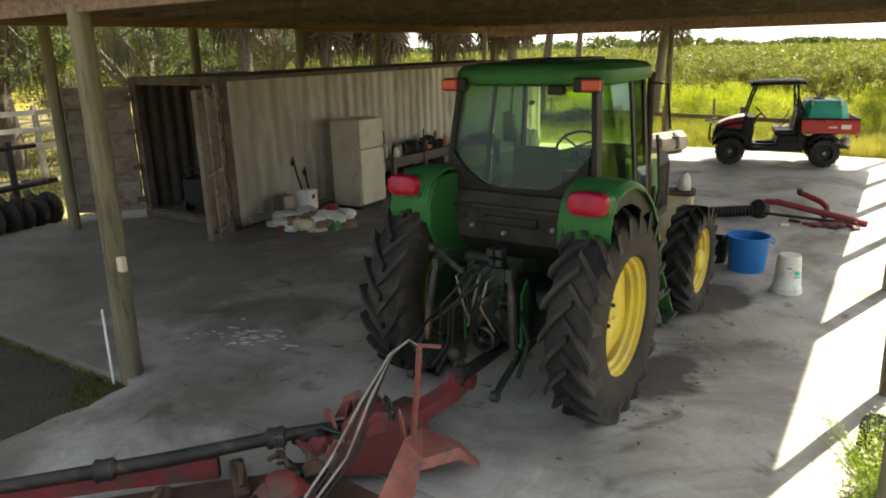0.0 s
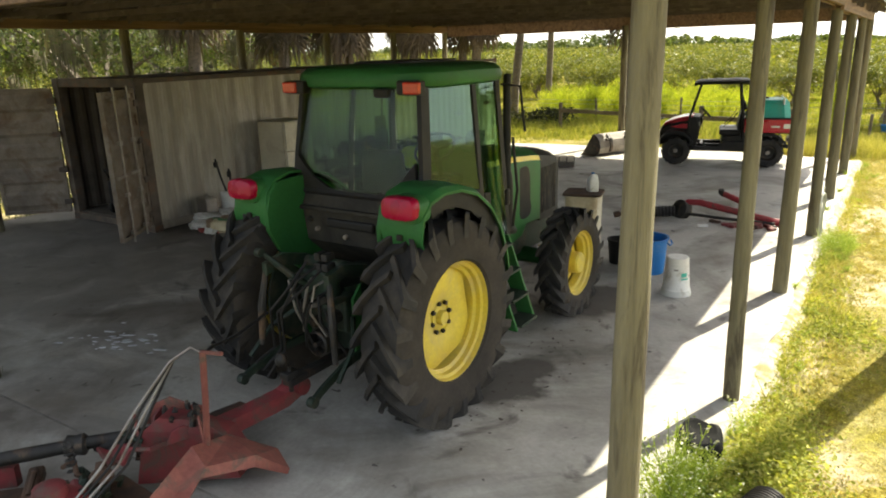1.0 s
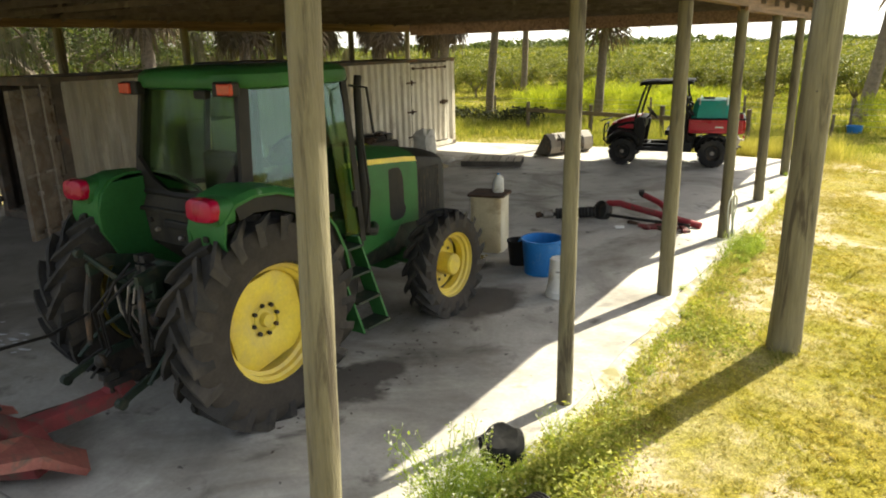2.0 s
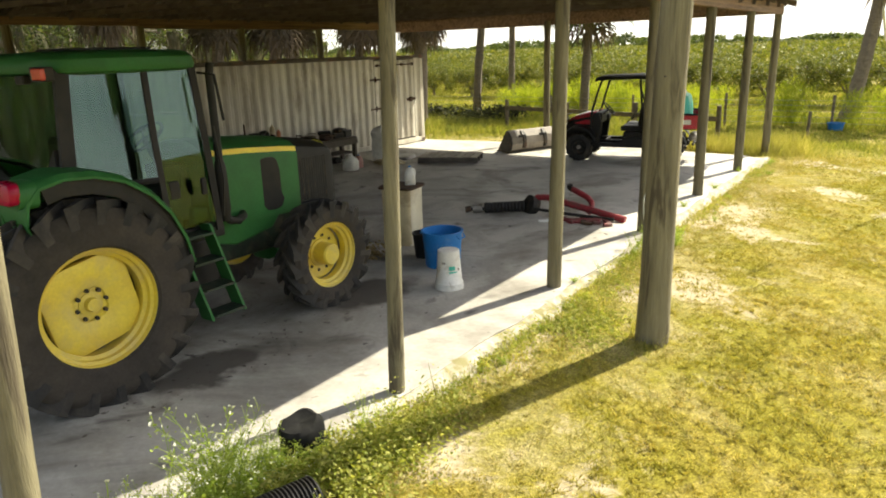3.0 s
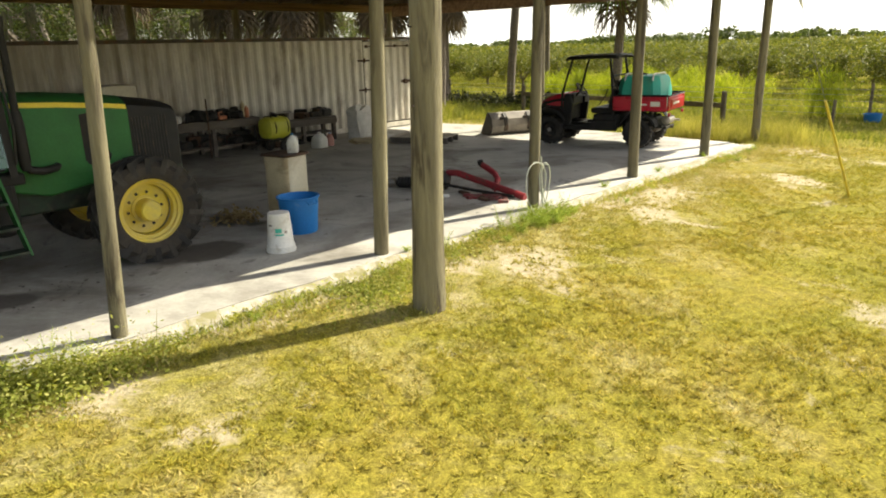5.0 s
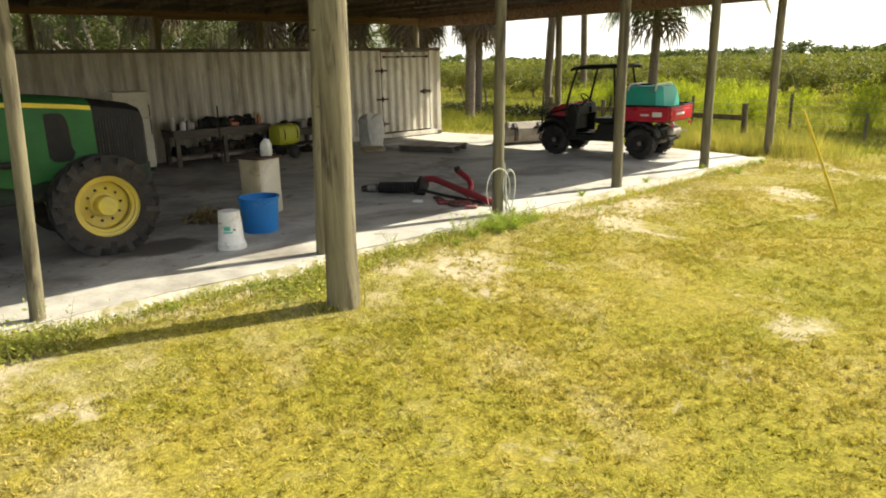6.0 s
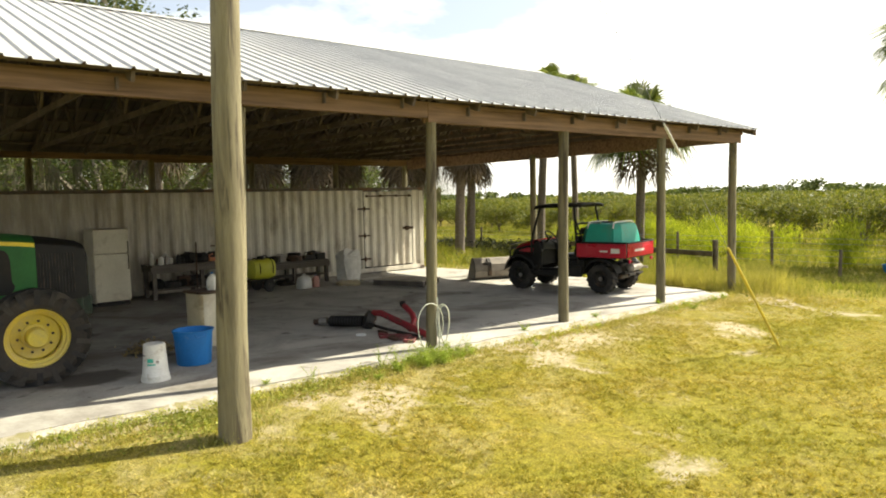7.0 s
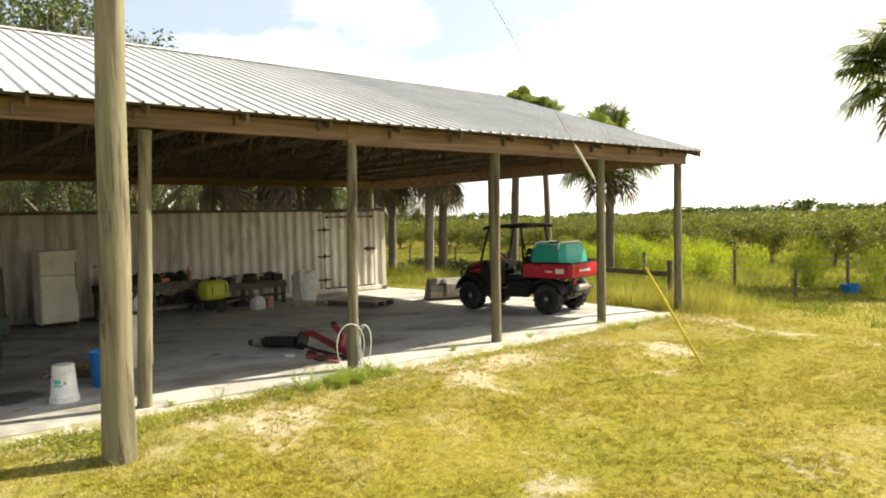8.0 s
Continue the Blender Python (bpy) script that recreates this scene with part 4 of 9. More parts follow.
def build_container():
    """Forty-foot box: near end open with both doors swung out, a door cut into the side at the far end."""
    L, W, Hh = 12.19, 2.44, 2.59
    box_ = thing("shipping_container", pose(-9.58, 1.26, 0.0), "long off-white corrugated steel shipping container with rust streaks, doors open", "container")

    def ribs(length, z0, z1, depth=0.05, pitch=0.278, t=0.003):
        prof, y = [], 0.0
        while y < length - 0.01:
            for d, u in ((0.0, 0.0), (0.0, 0.070), (depth, 0.139), (depth, 0.209)):
                if y + u <= length:
                    prof.append((y + u, d))
            y += pitch
        prof.append((length, 0.0))
        bm = bmesh.new()
        # outer skin in paint, inner skin in the shade-dark slot
        for off, flip in ((0.0, False), (t, True)):
            rows = [[bm.verts.new((-d - off, y, z)) for y, d in prof] for z in (z0, z1)]
            for i in range(len(prof) - 1):
                q = (rows[0][i], rows[0][i + 1], rows[1][i + 1], rows[1][i])
                bm.faces.new(q[::-1] if flip else q).material_index = 1 if flip else 0
        return bm
    door0, door1 = 9.95, 11.75
    part("side_panel", ribs(door0 - 0.16, 0.16, 2.53), [M_CONT, M_CONT_IN_SHADE], box_, m=pose(0.0, 0.14, 0))
    part("side_panel", ribs(L - 0.28, 0.16, 2.53), [M_CONT, M_CONT_IN_SHADE], box_, m=pose(-W, L - 0.14, 0, 0, 0, 180))
    part("side_panel", ribs(L - door1 - 0.15, 0.16, 2.53), [M_CONT, M_CONT_IN_SHADE], box_, m=pose(0, door1 + 0.01, 0))
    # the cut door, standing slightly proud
    side_door = part("side_door", ribs(door1 - door0 - 0.02, 0.2, 2.46), [M_CONT, M_CONT_IN_SHADE], box_, "corrugated door cut into the side", m=pose(0.006, door0, 0))
    for z in (0.45, 1.15, 1.95):
        bm = bmesh.new()
        box(bm, 0.0, 0.03, -0.22, 0.2, z - 0.025, z + 0.025, 0.006)
        tube(bm, [(0.03, 0.0, z - 0.07), (0.03, 0.0, z + 0.07)], 0.022, 8)
        part("hinge", bm, M_RUST, side_door)
    bm = bmesh.new()
    box(bm, 0.0, 0.03, 1.42, 1.82, 1.28, 1.36, 0.006)
    box(bm, 0.02, 0.07, 1.50, 1.62, 1.25, 1.39, 0.008)
    part("latch", bm, M_RUST, side_door)
    bm = bmesh.new()
    box(bm, 0.0, 0.035, 0.05, 1.75, 2.31, 2.345, 0.004)
    for y in (0.1, 0.6, 1.2, 1.7):
        box(bm, 0.0, 0.045, y - 0.03, y + 0.03, 2.29, 2.37, 0.004)
    part("top_bar", bm, M_RUST, side_door)
    for z0, z1, name in ((2.5, Hh, "top_rail"), (0.03, 0.17, "bottom_rail")):
        for x0, x1 in ((-0.07, 0.012), (-W - 0.012, -W + 0.07)):
            bm = bmesh.new()
            box(bm, x0, x1, 0.15, L - 0.15, z0, z1 - 0.01, 0.006)
            part(name, bm, M_CONT_DARK if name == "top_rail" else M_CONT, box_)
    for x in (-0.16, -W - 0.015):
        for y in (0.0, L - 0.16):
            bm = bmesh.new()
            box(bm, x, x + 0.175, y, y + 0.16, 0.1, Hh - 0.1, 0.012)
            part("corner_post", bm, M_CONT_DARK if y == 0 else M_CONT, box_)
            for z in (0.0, Hh - 0.118):
                bm = bmesh.new()
                box(bm, x - 0.003, x + 0.178, y - 0.004, y + 0.17, z, z + 0.118, 0.01)
                part("corner_casting", bm, M_CONT_DARK, box_)
    bm = bmesh.new()
    for i in range(44):
        y = 0.1 + i * 0.275
        plate(bm, [(-0.05, y, Hh - 0.03), (-0.05, y + 0.16, Hh - 0.03), (-W + 0.05, y + 0.16, Hh - 0.03), (-W + 0.05, y, Hh - 0.03)], 0.003)
        plate(bm, [(-0.05, y + 0.16, Hh - 0.03), (-0.05, y + 0.275, Hh - 0.045), (-W + 0.05, y + 0.275, Hh - 0.045), (-W + 0.05, y + 0.16, Hh - 0.03)], 0.003)
    part("roof", bm, M_CONT_DARK, box_)
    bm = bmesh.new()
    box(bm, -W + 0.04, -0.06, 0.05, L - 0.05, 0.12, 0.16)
    part("floor_boards", bm, M_CONT_IN_SHADE, box_)
    bm = bmesh.new()
    box(bm, -W + 0.1, -0.1, L - 0.1, L - 0.06, 0.16, 2.5)
    part("end_wall", bm, M_CONT, box_)
    bm = bmesh.new()
    box(bm, -W + 0.16, -0.16, 0.02, 0.14, 2.44, 2.585, 0.006)
    part("door_header", bm, M_CONT_DARK, box_)
    bm = bmesh.new()
    box(bm, -W + 0.16, -0.16, 0.0, 0.14, 0.02, 0.14, 0.006)
    part("door_sill", bm, M_CONT_DARK, box_)

    # end doors: panels with horizontal ribs, bars and hinges
    def end_door(m, label, bars):
        bm = bmesh.new()
        w, h = 1.16, 2.28
        zs = [0.0]
        for i in range(5):
            zs += [0.1 + 0.44 * i, 0.16 + 0.44 * i, 0.36 + 0.44 * i, 0.42 + 0.44 * i]
        zs = sorted(z for z in zs if z < h) + [h]
        dep = [0.0 if (i % 4) in (0, 1) else 0.03 for i in range(len(zs))]
        for off in (0.0, 0.028):
            rows = [[bm.verts.new((x, d - off, z)) for x in (0.04, w - 0.04)] for z, d in zip(zs, dep)]
            for a, b in zip(rows, rows[1:]):
                bm.faces.new((a[0], a[1], b[1], b[0]))
        for x0, x1, z0, z1 in ((0, 0.06, 0, h), (w - 0.06, w, 0, h), (0.06, w - 0.06, 0, 0.06), (0.06, w - 0.06, h - 0.06, h)):
            box(bm, x0, x1, -0.035, 0.035, z0, z1)
        door = part("end_door", bm, M_CONT_DOOR, box_, label, m=m)
        for x in bars:
            bm = bmesh.new()
            tube(bm, [(x, 0.065, -0.06), (x, 0.065, h + 0.06)], 0.017, 8)
            for z in (0.1, 0.7, 1.5, h - 0.1):
                box(bm, x - 0.05, x + 0.05, 0.03, 0.085, z - 0.03, z + 0.03, 0.004)
            box(bm, x - 0.02, x + 0.3, 0.07, 0.09, 0.98, 1.02, 0.004)
            part("locking_bar", bm, M_STEEL, door)
        for z in (0.2, 0.8, 1.45, 2.05):
            bm = bmesh.new()
            box(bm, -0.05, 0.09, -0.05, 0.05, z - 0.05, z + 0.05, 0.006)
            part("hinge", bm, M_CONT_DARK, door)
    end_door(pose(0.0, -0.05, 0.15, 0, 0, -56), "narrow open door seen nearly edge-on, with locking bars", (0.35, 0.85))
    end_door(pose(-W + 0.02, -0.05, 0.15, 0, 0, 223), "wide-open door with horizontal ribs", ())

    # things kept inside the open end
    bm = bmesh.new()
    tube(bm, [(0, 0, 0), (0.12, 0.0, 0.7), (0.2, 0.02, 1.25)], 0.017, 8)
    rake = thing("long_handled_tool", pose(-10.55, 2.3, 0.16, -6, -22, 20), "long pale wooden tool handle leaning inside the container", "tool")
    part("handle", bm, M_GREYWOOD, rake)
    bm = bmesh.new()
    prism(bm, [(-0.1, -0.28), (0.1, -0.28), (0.12, 0), (-0.12, 0)], -0.01, 0.01, "y", 0.004)
    part("blade", bm, M_IRON, rake, m=pose(0.2, 0.02, 1.5))
    bm = bmesh.new()
    box(bm, -0.35, 0.3, -0.3, 0.3, 0.12, 0.62, 0.05)
    tube(bm, [(-0.2, -0.3, 0.6), (-0.2, -0.45, 0.85), (0.2, -0.45, 0.85), (0.2, -0.3, 0.6)], 0.015, 8)
    for x in (-0.3, 0.26):
        tube(bm, [(x - 0.03, -0.22, 0.13), (x + 0.03, -0.22, 0.13)], 0.13, 14)
        tube(bm, [(x - 0.03, 0.2, 0.13), (x + 0.03, 0.2, 0.13)], 0.13, 14)
    lone("portable_generator", bm, M_BLACK, pose(-10.75, 1.75, 0.16, 0, 0, 12), "dark wheeled machine with a loop handle", "machine")


build_container()


# wheels: axis along x, centre at the origin, outer face towards +x
def tyre_mesh(name, r, w, rim_r, lug_h):
    """A farm tyre's carcass; the tread bars are set on it one by one."""
    bm = bmesh.new()
    h = w / 2
    c = r - lug_h
    prof = [(rim_r, h * 0.78), (rim_r + 0.02, h * 0.90), (rim_r + (c - rim_r) * 0.35, h * 1.0), (rim_r + (c - rim_r) * 0.7, h * 0.99),
            (c - 0.05, h * 0.93), (c - 0.012, h * 0.78), (c, h * 0.4)]
    prof = prof + [(c + 0.004, 0.0)] + [(a, -b) for a, b in prof[::-1]]
    lathe(bm, prof, 56, m=pose(0, 0, 0, 0, 90, 0), mat=0, caps=False)
    for fc in bm.faces:
        q = fc.calc_center_median()
        rr = math.hypot(q.y, q.z)
        fc.material_index = 1 if rr < c - 0.03 else 0
    return finish(name, bm, [M_TYRE, M_SIDEWALL], True, 30)


def bar_mesh(name, r, w, lugs, lug_h, side):
    """One slanting tread bar, from the middle of the tread over the shoulder."""
    bm = bmesh.new()
    h = w / 2
    c = r - lug_h
    sweep = 2 * math.pi / lugs * 1.2
    half = 0.026 / r
    rows = []
    for t in (0.0, 0.35, 0.7, 1.0):
        x = side * (-0.02 + (h * 1.02 + 0.02) * t)
        a = sweep * t * (0.7 + 0.3 * t)
        top = r - (0.008 if t == 1.0 else 0.0)
        low = c - 0.02 - (0.12 if t == 1.0 else 0.0)
        hw = half * (1.0 + 0.25 * t)
        rows.append([(x, rad * math.cos(a + da), rad * math.sin(a + da)) for rad, da in ((low, -hw * 1.3), (top, -hw), (top, hw), (low, hw * 1.3))])
    loft(bm, rows)
    return finish(name, bm, M_TYRE, True, 30)


def rim_mesh(name, r, w, dish, hub_r, hub_out, cutouts):
    """A pressed steel wheel: stepped rim, flat disc set in by dish, hub in the middle."""
    bm = bmesh.new()
    h = w / 2
    prof = [(r - 0.005, -h * 0.8), (r - 0.03, -h * 0.4), (r - 0.07, -h * 0.3), (r - 0.07, h * 0.2), (r - 0.045, h * 0.32), (r - 0.045, h * 0.5), (r - 0.015, h * 0.6), (r - 0.012, h * 0.76), (r + 0.012, h * 0.8), (r + 0.014, h * 0.86), (r - 0.004, h * 0.87),
            (r - 0.026, h * 0.78), (r - 0.034, h * 0.60), (r - 0.060, h * 0.54), (r - 0.064, h * 0.34), (r - 0.094, h * 0.26), (r - 0.094, -h * 0.28), (r - 0.05, -h * 0.38), (r - 0.03, -h * 0.78)]
    lathe(bm, prof, 48, m=pose(0, 0, 0, 0, 90, 0), closed=True)
    return finish(name, bm, M_YELLOW, True, 25)


def disc_mesh(name, r, x, cut):
    """The wheel's disc with four flat sides, so that slots show against the rim."""
    bm = bmesh.new()
    pts = []
    for k in range(48):
        a = 2 * math.pi * k / 48
        q = (a + math.pi / 4) % (math.pi / 2) - math.pi / 4
        pts.append((math.cos(a), math.sin(a), min(r, cut / max(0.2, math.cos(q)))))
    rings = []
    for f, dx in ((1.0, -0.06), (1.0, 0.0), (0.93, 0.012), (0.55, 0.004), (0.36, -0.02), (0.33, -0.035), (0.0, -0.035)):
        rings.append([bm.verts.new((x + dx, c * rr * f, s * rr * f)) for c, s, rr in pts] if f else [bm.verts.new((x + dx, 0, 0))])
    for a, b in zip(rings, rings[1:]):
        for k in range(48):
            if len(b) == 1:
                bm.faces.new((a[k], a[(k + 1) % 48], b[0]))
            else:
                bm.faces.new((a[k], a[(k + 1) % 48], b[(k + 1) % 48], b[k]))
    return finish(name, bm, M_YELLOW, True, 30)


def hub_mesh(name, r, x0, x1, k=0.62):
    bm = bmesh.new()
    lathe(bm, [(r, x0), (r, x0 + 0.02), (r * k, x0 + 0.025), (r * k * 0.97, x1 - 0.02), (r * k * 0.85, x1), (0.004, x1)], 24, m=pose(0, 0, 0, 0, 90, 0))
    return finish(name, bm, M_YELLOW, True)


def bolt_mesh(name, s, l):
    bm = bmesh.new()
    tube(bm, [(0, 0, 0), (l, 0, 0)], s, 6)
    return finish(name, bm, M_IRON)


def build_tractor():
    tr = thing("tractor", pose(-2.815, -1.36, 0.0, 0, 0, -0.6), "green farm tractor with glazed cab, yellow wheels and red tail lamps", "tractor")
    rear_tyre = tyre_mesh("tyre", 0.872, 0.41, 0.485, 0.056)
    rear_bars = [bar_mesh("tread_bar", 0.872, 0.41, 21, 0.056, q) for q in (1, -1)]
    rear_rim = rim_mesh("rim", 0.508, 0.40, 0.1, 0.1, 0.1, 4)
    rear_disc = disc_mesh("disc", 0.414, 0.015, 0.366)
    rear_hub = hub_mesh("hub", 0.10, -0.03, 0.04)
    front_tyre = tyre_mesh("tyre", 0.608, 0.31, 0.362, 0.048)
    front_bars = [bar_mesh("tread_bar", 0.608, 0.31, 18, 0.048, q) for q in (1, -1)]
    front_rim = rim_mesh("rim", 0.384, 0.30, 0.1, 0.1, 0.1, 4)
    front_disc = disc_mesh("disc", 0.292, -0.075, 0.292)
    front_hub = hub_mesh("hub", 0.155, -0.075, 0.125, 0.80)
    nut = bolt_mesh("wheel_bolt", 0.018, 0.03)

    def wheel(name, x, y, z, side, tyre, bars, lugs, rim, disc, hub, bolts, br, bx, spin):
        w = new(name, tyre)
        w.parent = tr
        turn = 0 if side > 0 else 180
        w.matrix_basis = pose(x, y, z, 0, 0, turn) @ pose(0, 0, 0, spin, 0, 0)
        tagged(w, "large cleated rubber tyre on a yellow rim")
        share("rim", rim, w)
        share("disc", disc, w)
        share("hub", hub, w)
        for k in range(lugs):
            share("tread_bar", bars[0], w, pose(0, 0, 0, 360 * k / lugs, 0, 0))
            share("tread_bar", bars[1], w, pose(0, 0, 0, 360 * (k + 0.5) / lugs, 0, 0))
        for k in range(bolts):
            a = 2 * math.pi * k / bolts
            share("wheel_bolt", nut, w, pose(bx, br * math.cos(a), br * math.sin(a)))
    for side in (1, -1):
        wheel("rear_wheel", side * 0.845, 0, 0.825, side, rear_tyre, rear_bars, 21, rear_rim, rear_disc, rear_hub, 8, 0.125, -0.012, 11 * side)
        wheel("front_wheel", side * 0.83, 2.62, 0.583, side, front_tyre, front_bars, 18, front_rim, front_disc, front_hub, 10, 0.195, -0.085, 5)

    # dark discs added to stand for the shadow inside the rear wheels
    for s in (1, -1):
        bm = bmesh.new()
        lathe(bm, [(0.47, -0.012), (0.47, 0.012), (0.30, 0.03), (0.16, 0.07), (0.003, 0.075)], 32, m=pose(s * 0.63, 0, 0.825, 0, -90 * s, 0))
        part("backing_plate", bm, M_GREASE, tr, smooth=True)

    # hood: rounded sections along y
    def hood_section(y, hw, top, crown, low):
        pts = [(-hw, y, low), (-hw * 1.0, y, top - 0.16), (-hw * 0.93, y, top - 0.07), (-hw * 0.72, y, top - 0.015), (-hw * 0.3, y, top + crown)]
        return pts + [(-p[0], p[1], p[2]) for p in pts[::-1]]
    bm = bmesh.new()
    loft(bm, [hood_section(y, hw, t, c, lo) for y, hw, t, c, lo in ((1.50, 0.43, 1.90, 0.03, 1.08), (2.0, 0.42, 1.87, 0.03, 1.04), (2.5, 0.40, 1.825, 0.03, 1.02), (2.74, 0.391, 1.796, 0.025, 1.0))])
    hood = part("hood", bm, M_GREEN, tr, "green engine hood with a yellow stripe along each flank", smooth=True)
    bm = bmesh.new()
    loft(bm, [hood_section(y, hw, t, c, lo) for y, hw, t, c, lo in ((2.745, 0.387, 1.792, 0.025, 0.98), (3.05, 0.378, 1.75, 0.02, 0.96), (3.24, 0.365, 1.715, 0.015, 0.96), (3.33, 0.345, 1.68, 0.005, 0.98), (3.36, 0.30, 1.62, 0.0, 1.0))])
    nose = part("nose_grille", bm, M_BLACK, hood, "dark meshed nose grille", smooth=True)
    for s in (1, -1):
        for k in range(12):
            bm = bmesh.new()
            y = 2.78 + 0.036 * k
            tube(bm, [(s * (0.386 - 0.0014 * k), y, 1.06), (s * (0.386 - 0.0015 * k), y, 1.58)], 0.007, 4)
            part("grille_bar", bm, M_IRON, hood)
        # oval side screen
        bm = bmesh.new()
        pts = []
        for k in range(24):
            a = 2 * math.pi * k / 24
            ca, sa = math.cos(a), math.sin(a)
            pts.append((2.29 + 0.165 * abs(ca) ** 0.55 * (1 if ca > 0 else -1) + (0.05 if sa < -0.3 else 0.0), 1.40 + (0.27 if sa > 0 else 0.31) * abs(sa) ** 0.6 * (1 if sa > 0 else -1)))
        lo, hi = (0.385, 0.412) if s > 0 else (-0.412, -0.385)
        prism(bm, pts, lo, hi, "x", 0.006)
        part("side_screen", bm, M_BLACK, hood)
        # yellow stripe
        bm = bmesh.new()
        loft(bm, [[(s * (hw * 0.975 + 0.006), y, t - 0.118), (s * (hw * 0.935 + 0.005), y, t - 0.066), (s * (hw * 0.90), y, t - 0.075), (s * (hw * 0.95), y, t - 0.118)] for y, hw, t in ((1.52, 0.43, 1.898), (2.0, 0.42, 1.87), (2.5, 0.40, 1.825), (2.735, 0.392, 1.797))])
        part("stripe", bm, M_STRIPE, hood)
        # head lamps in the nose
        bm = bmesh.new()
        lathe(bm, [(0.06, 0), (0.06, 0.02), (0.045, 0.03), (0.003, 0.035)], 16, m=pose(s * 0.16, 3.35, 1.45, -90, 0, 0))
        part("head_lamp", bm, M_WHITE, hood)
    # chassis, engine, axles
    bm = bmesh.new()
    box(bm, -0.26, 0.26, 1.45, 3.3, 0.62, 1.12, 0.03)
    box(bm, -0.2, 0.2, 3.1, 3.42, 0.7, 0.98, 0.03)
    part("engine_block", bm, M_GREASE, tr)
    bm = bmesh.new()
    prism(bm, [(1.3, 0.95), (1.8, 0.82), (2.3, 0.9), (2.5, 1.12), (1.35, 1.3)], 0.3, 0.40, "x", 0.02)
    prism(bm, [(1.3, 0.95), (1.8, 0.82), (2.3, 0.9), (2.5, 1.12), (1.35, 1.3)], -0.40, -0.3, "x", 0.02)
    part("side_frame", bm, M_GREEN, tr)
    bm = bmesh.new()
    loft(bm, [[(x * sx, y, z) for x, z in ((-0.24, 0.55), (0.24, 0.55), (0.28, 0.8), (0.2, 1.08), (-0.2, 1.08), (-0.28, 0.8))] for sx, y in ((0.9, -0.38), (1.1, -0.2), (1.15, 0.4), (1.0, 1.46))])
    part("transmission", bm, M_GREASE, tr)
    bm = bmesh.new()
    tube(bm, [(-0.78, 0, 0.825), (-0.4, 0, 0.825), (-0.26, 0, 0.825), (0.26, 0, 0.825), (0.4, 0, 0.825), (0.78, 0, 0.825)], [0.09, 0.11, 0.17, 0.17, 0.11, 0.09], 16)
    part("rear_axle", bm, M_GREASE, tr, smooth=True)
    bm = bmesh.new()
    tube(bm, [(-0.72, 2.62, 0.583), (-0.2, 2.62, 0.60), (0.2, 2.62, 0.60), (0.72, 2.62, 0.583)], [0.07, 0.10, 0.10, 0.07], 12)
    box(bm, -0.14, 0.14, 2.4, 2.85, 0.45, 0.72, 0.04)
    part("front_axle", bm, M_GREEN, tr, smooth=True)
    bm = bmesh.new()
    prism(bm, [(0.55, 0.55), (1.35, 0.5), (1.42, 0.62), (1.42, 1.06), (0.6, 1.06)], 0.31, 0.62, "x", 0.05)
    part("fuel_tank", bm, M_BLACK, tr)
    bm = bmesh.new()
    prism(bm, [(0.55, 0.55), (1.35, 0.5), (1.42, 0.62), (1.42, 1.06), (0.6, 1.06)], -0.62, -0.31, "x", 0.05)
    part("battery_box", bm, M_BLACK, tr)

    # cab: floor, posts, roof, panes
    bm = bmesh.new()
    box(bm, -0.62, 0.62, 0.32, 1.52, 1.02, 1.14, 0.02)
    part("cab_floor", bm, M_BLACK, tr)
    bm = bmesh.new()
    # sloping dark panel under the rear window
    loft(bm, [[(-0.66, 0.02, 1.30), (0.66, 0.02, 1.30), (0.66, 0.30, 1.05), (-0.66, 0.30, 1.05)], [(-0.70, -0.02, 1.62), (0.70, -0.02, 1.62), (0.70, 0.35, 1.62), (-0.70, 0.35, 1.62)], [(-0.66, 0.04, 1.74), (0.66, 0.04, 1.74), (0.62, 0.3, 1.72), (-0.62, 0.3, 1.72)]])
    panel = part("rear_panel", bm, M_DUSTY, tr, "dusty dark panel under the rear window")
    bm = bmesh.new()
    box(bm, -0.60, 0.60, -0.055, 0.02, 1.585, 1.625, 0.012)
    part("ledge", bm, M_DUSTY, panel)
    bm = bmesh.new()
    box(bm, -0.30, 0.22, -0.04, 0.02, 1.45, 1.53, 0.02)
    part("vent_cover", bm, M_BLACK, panel)
    for x, z, r in ((-0.50, 1.50, 0.026), (-0.42, 1.42, 0.02), (0.36, 1.46, 0.024), (0.48, 1.52, 0.02), (-0.1, 1.38, 0.022)):
        bm = bmesh.new()
        lathe(bm, [(r, 0), (r, 0.03), (r * 0.6, 0.04), (0.002, 0.042)], 12, m=pose(x, 0.0, z, 90, 0, 0))
        part("coupler", bm, M_PALE_STEEL if r < 0.025 else M_IRON, panel)
    bm = bmesh.new()
    box(bm, 0.50, 0.60, -0.05, 0.0, 1.36, 1.385, 0.006)
    part("catch", bm, M_WHITE, panel)
    post_lines = {
        "rear": [(0.71, 0.05, 1.62), (0.695, 0.10, 2.0), (0.635, 0.19, 2.67)],
        "middle": [(0.775, 0.83, 1.45), (0.735, 0.83, 2.0), (0.665, 0.86, 2.67)],
        "front": [(0.715, 1.40, 1.12), (0.665, 1.40, 1.8), (0.61, 1.365, 2.67)],
    }
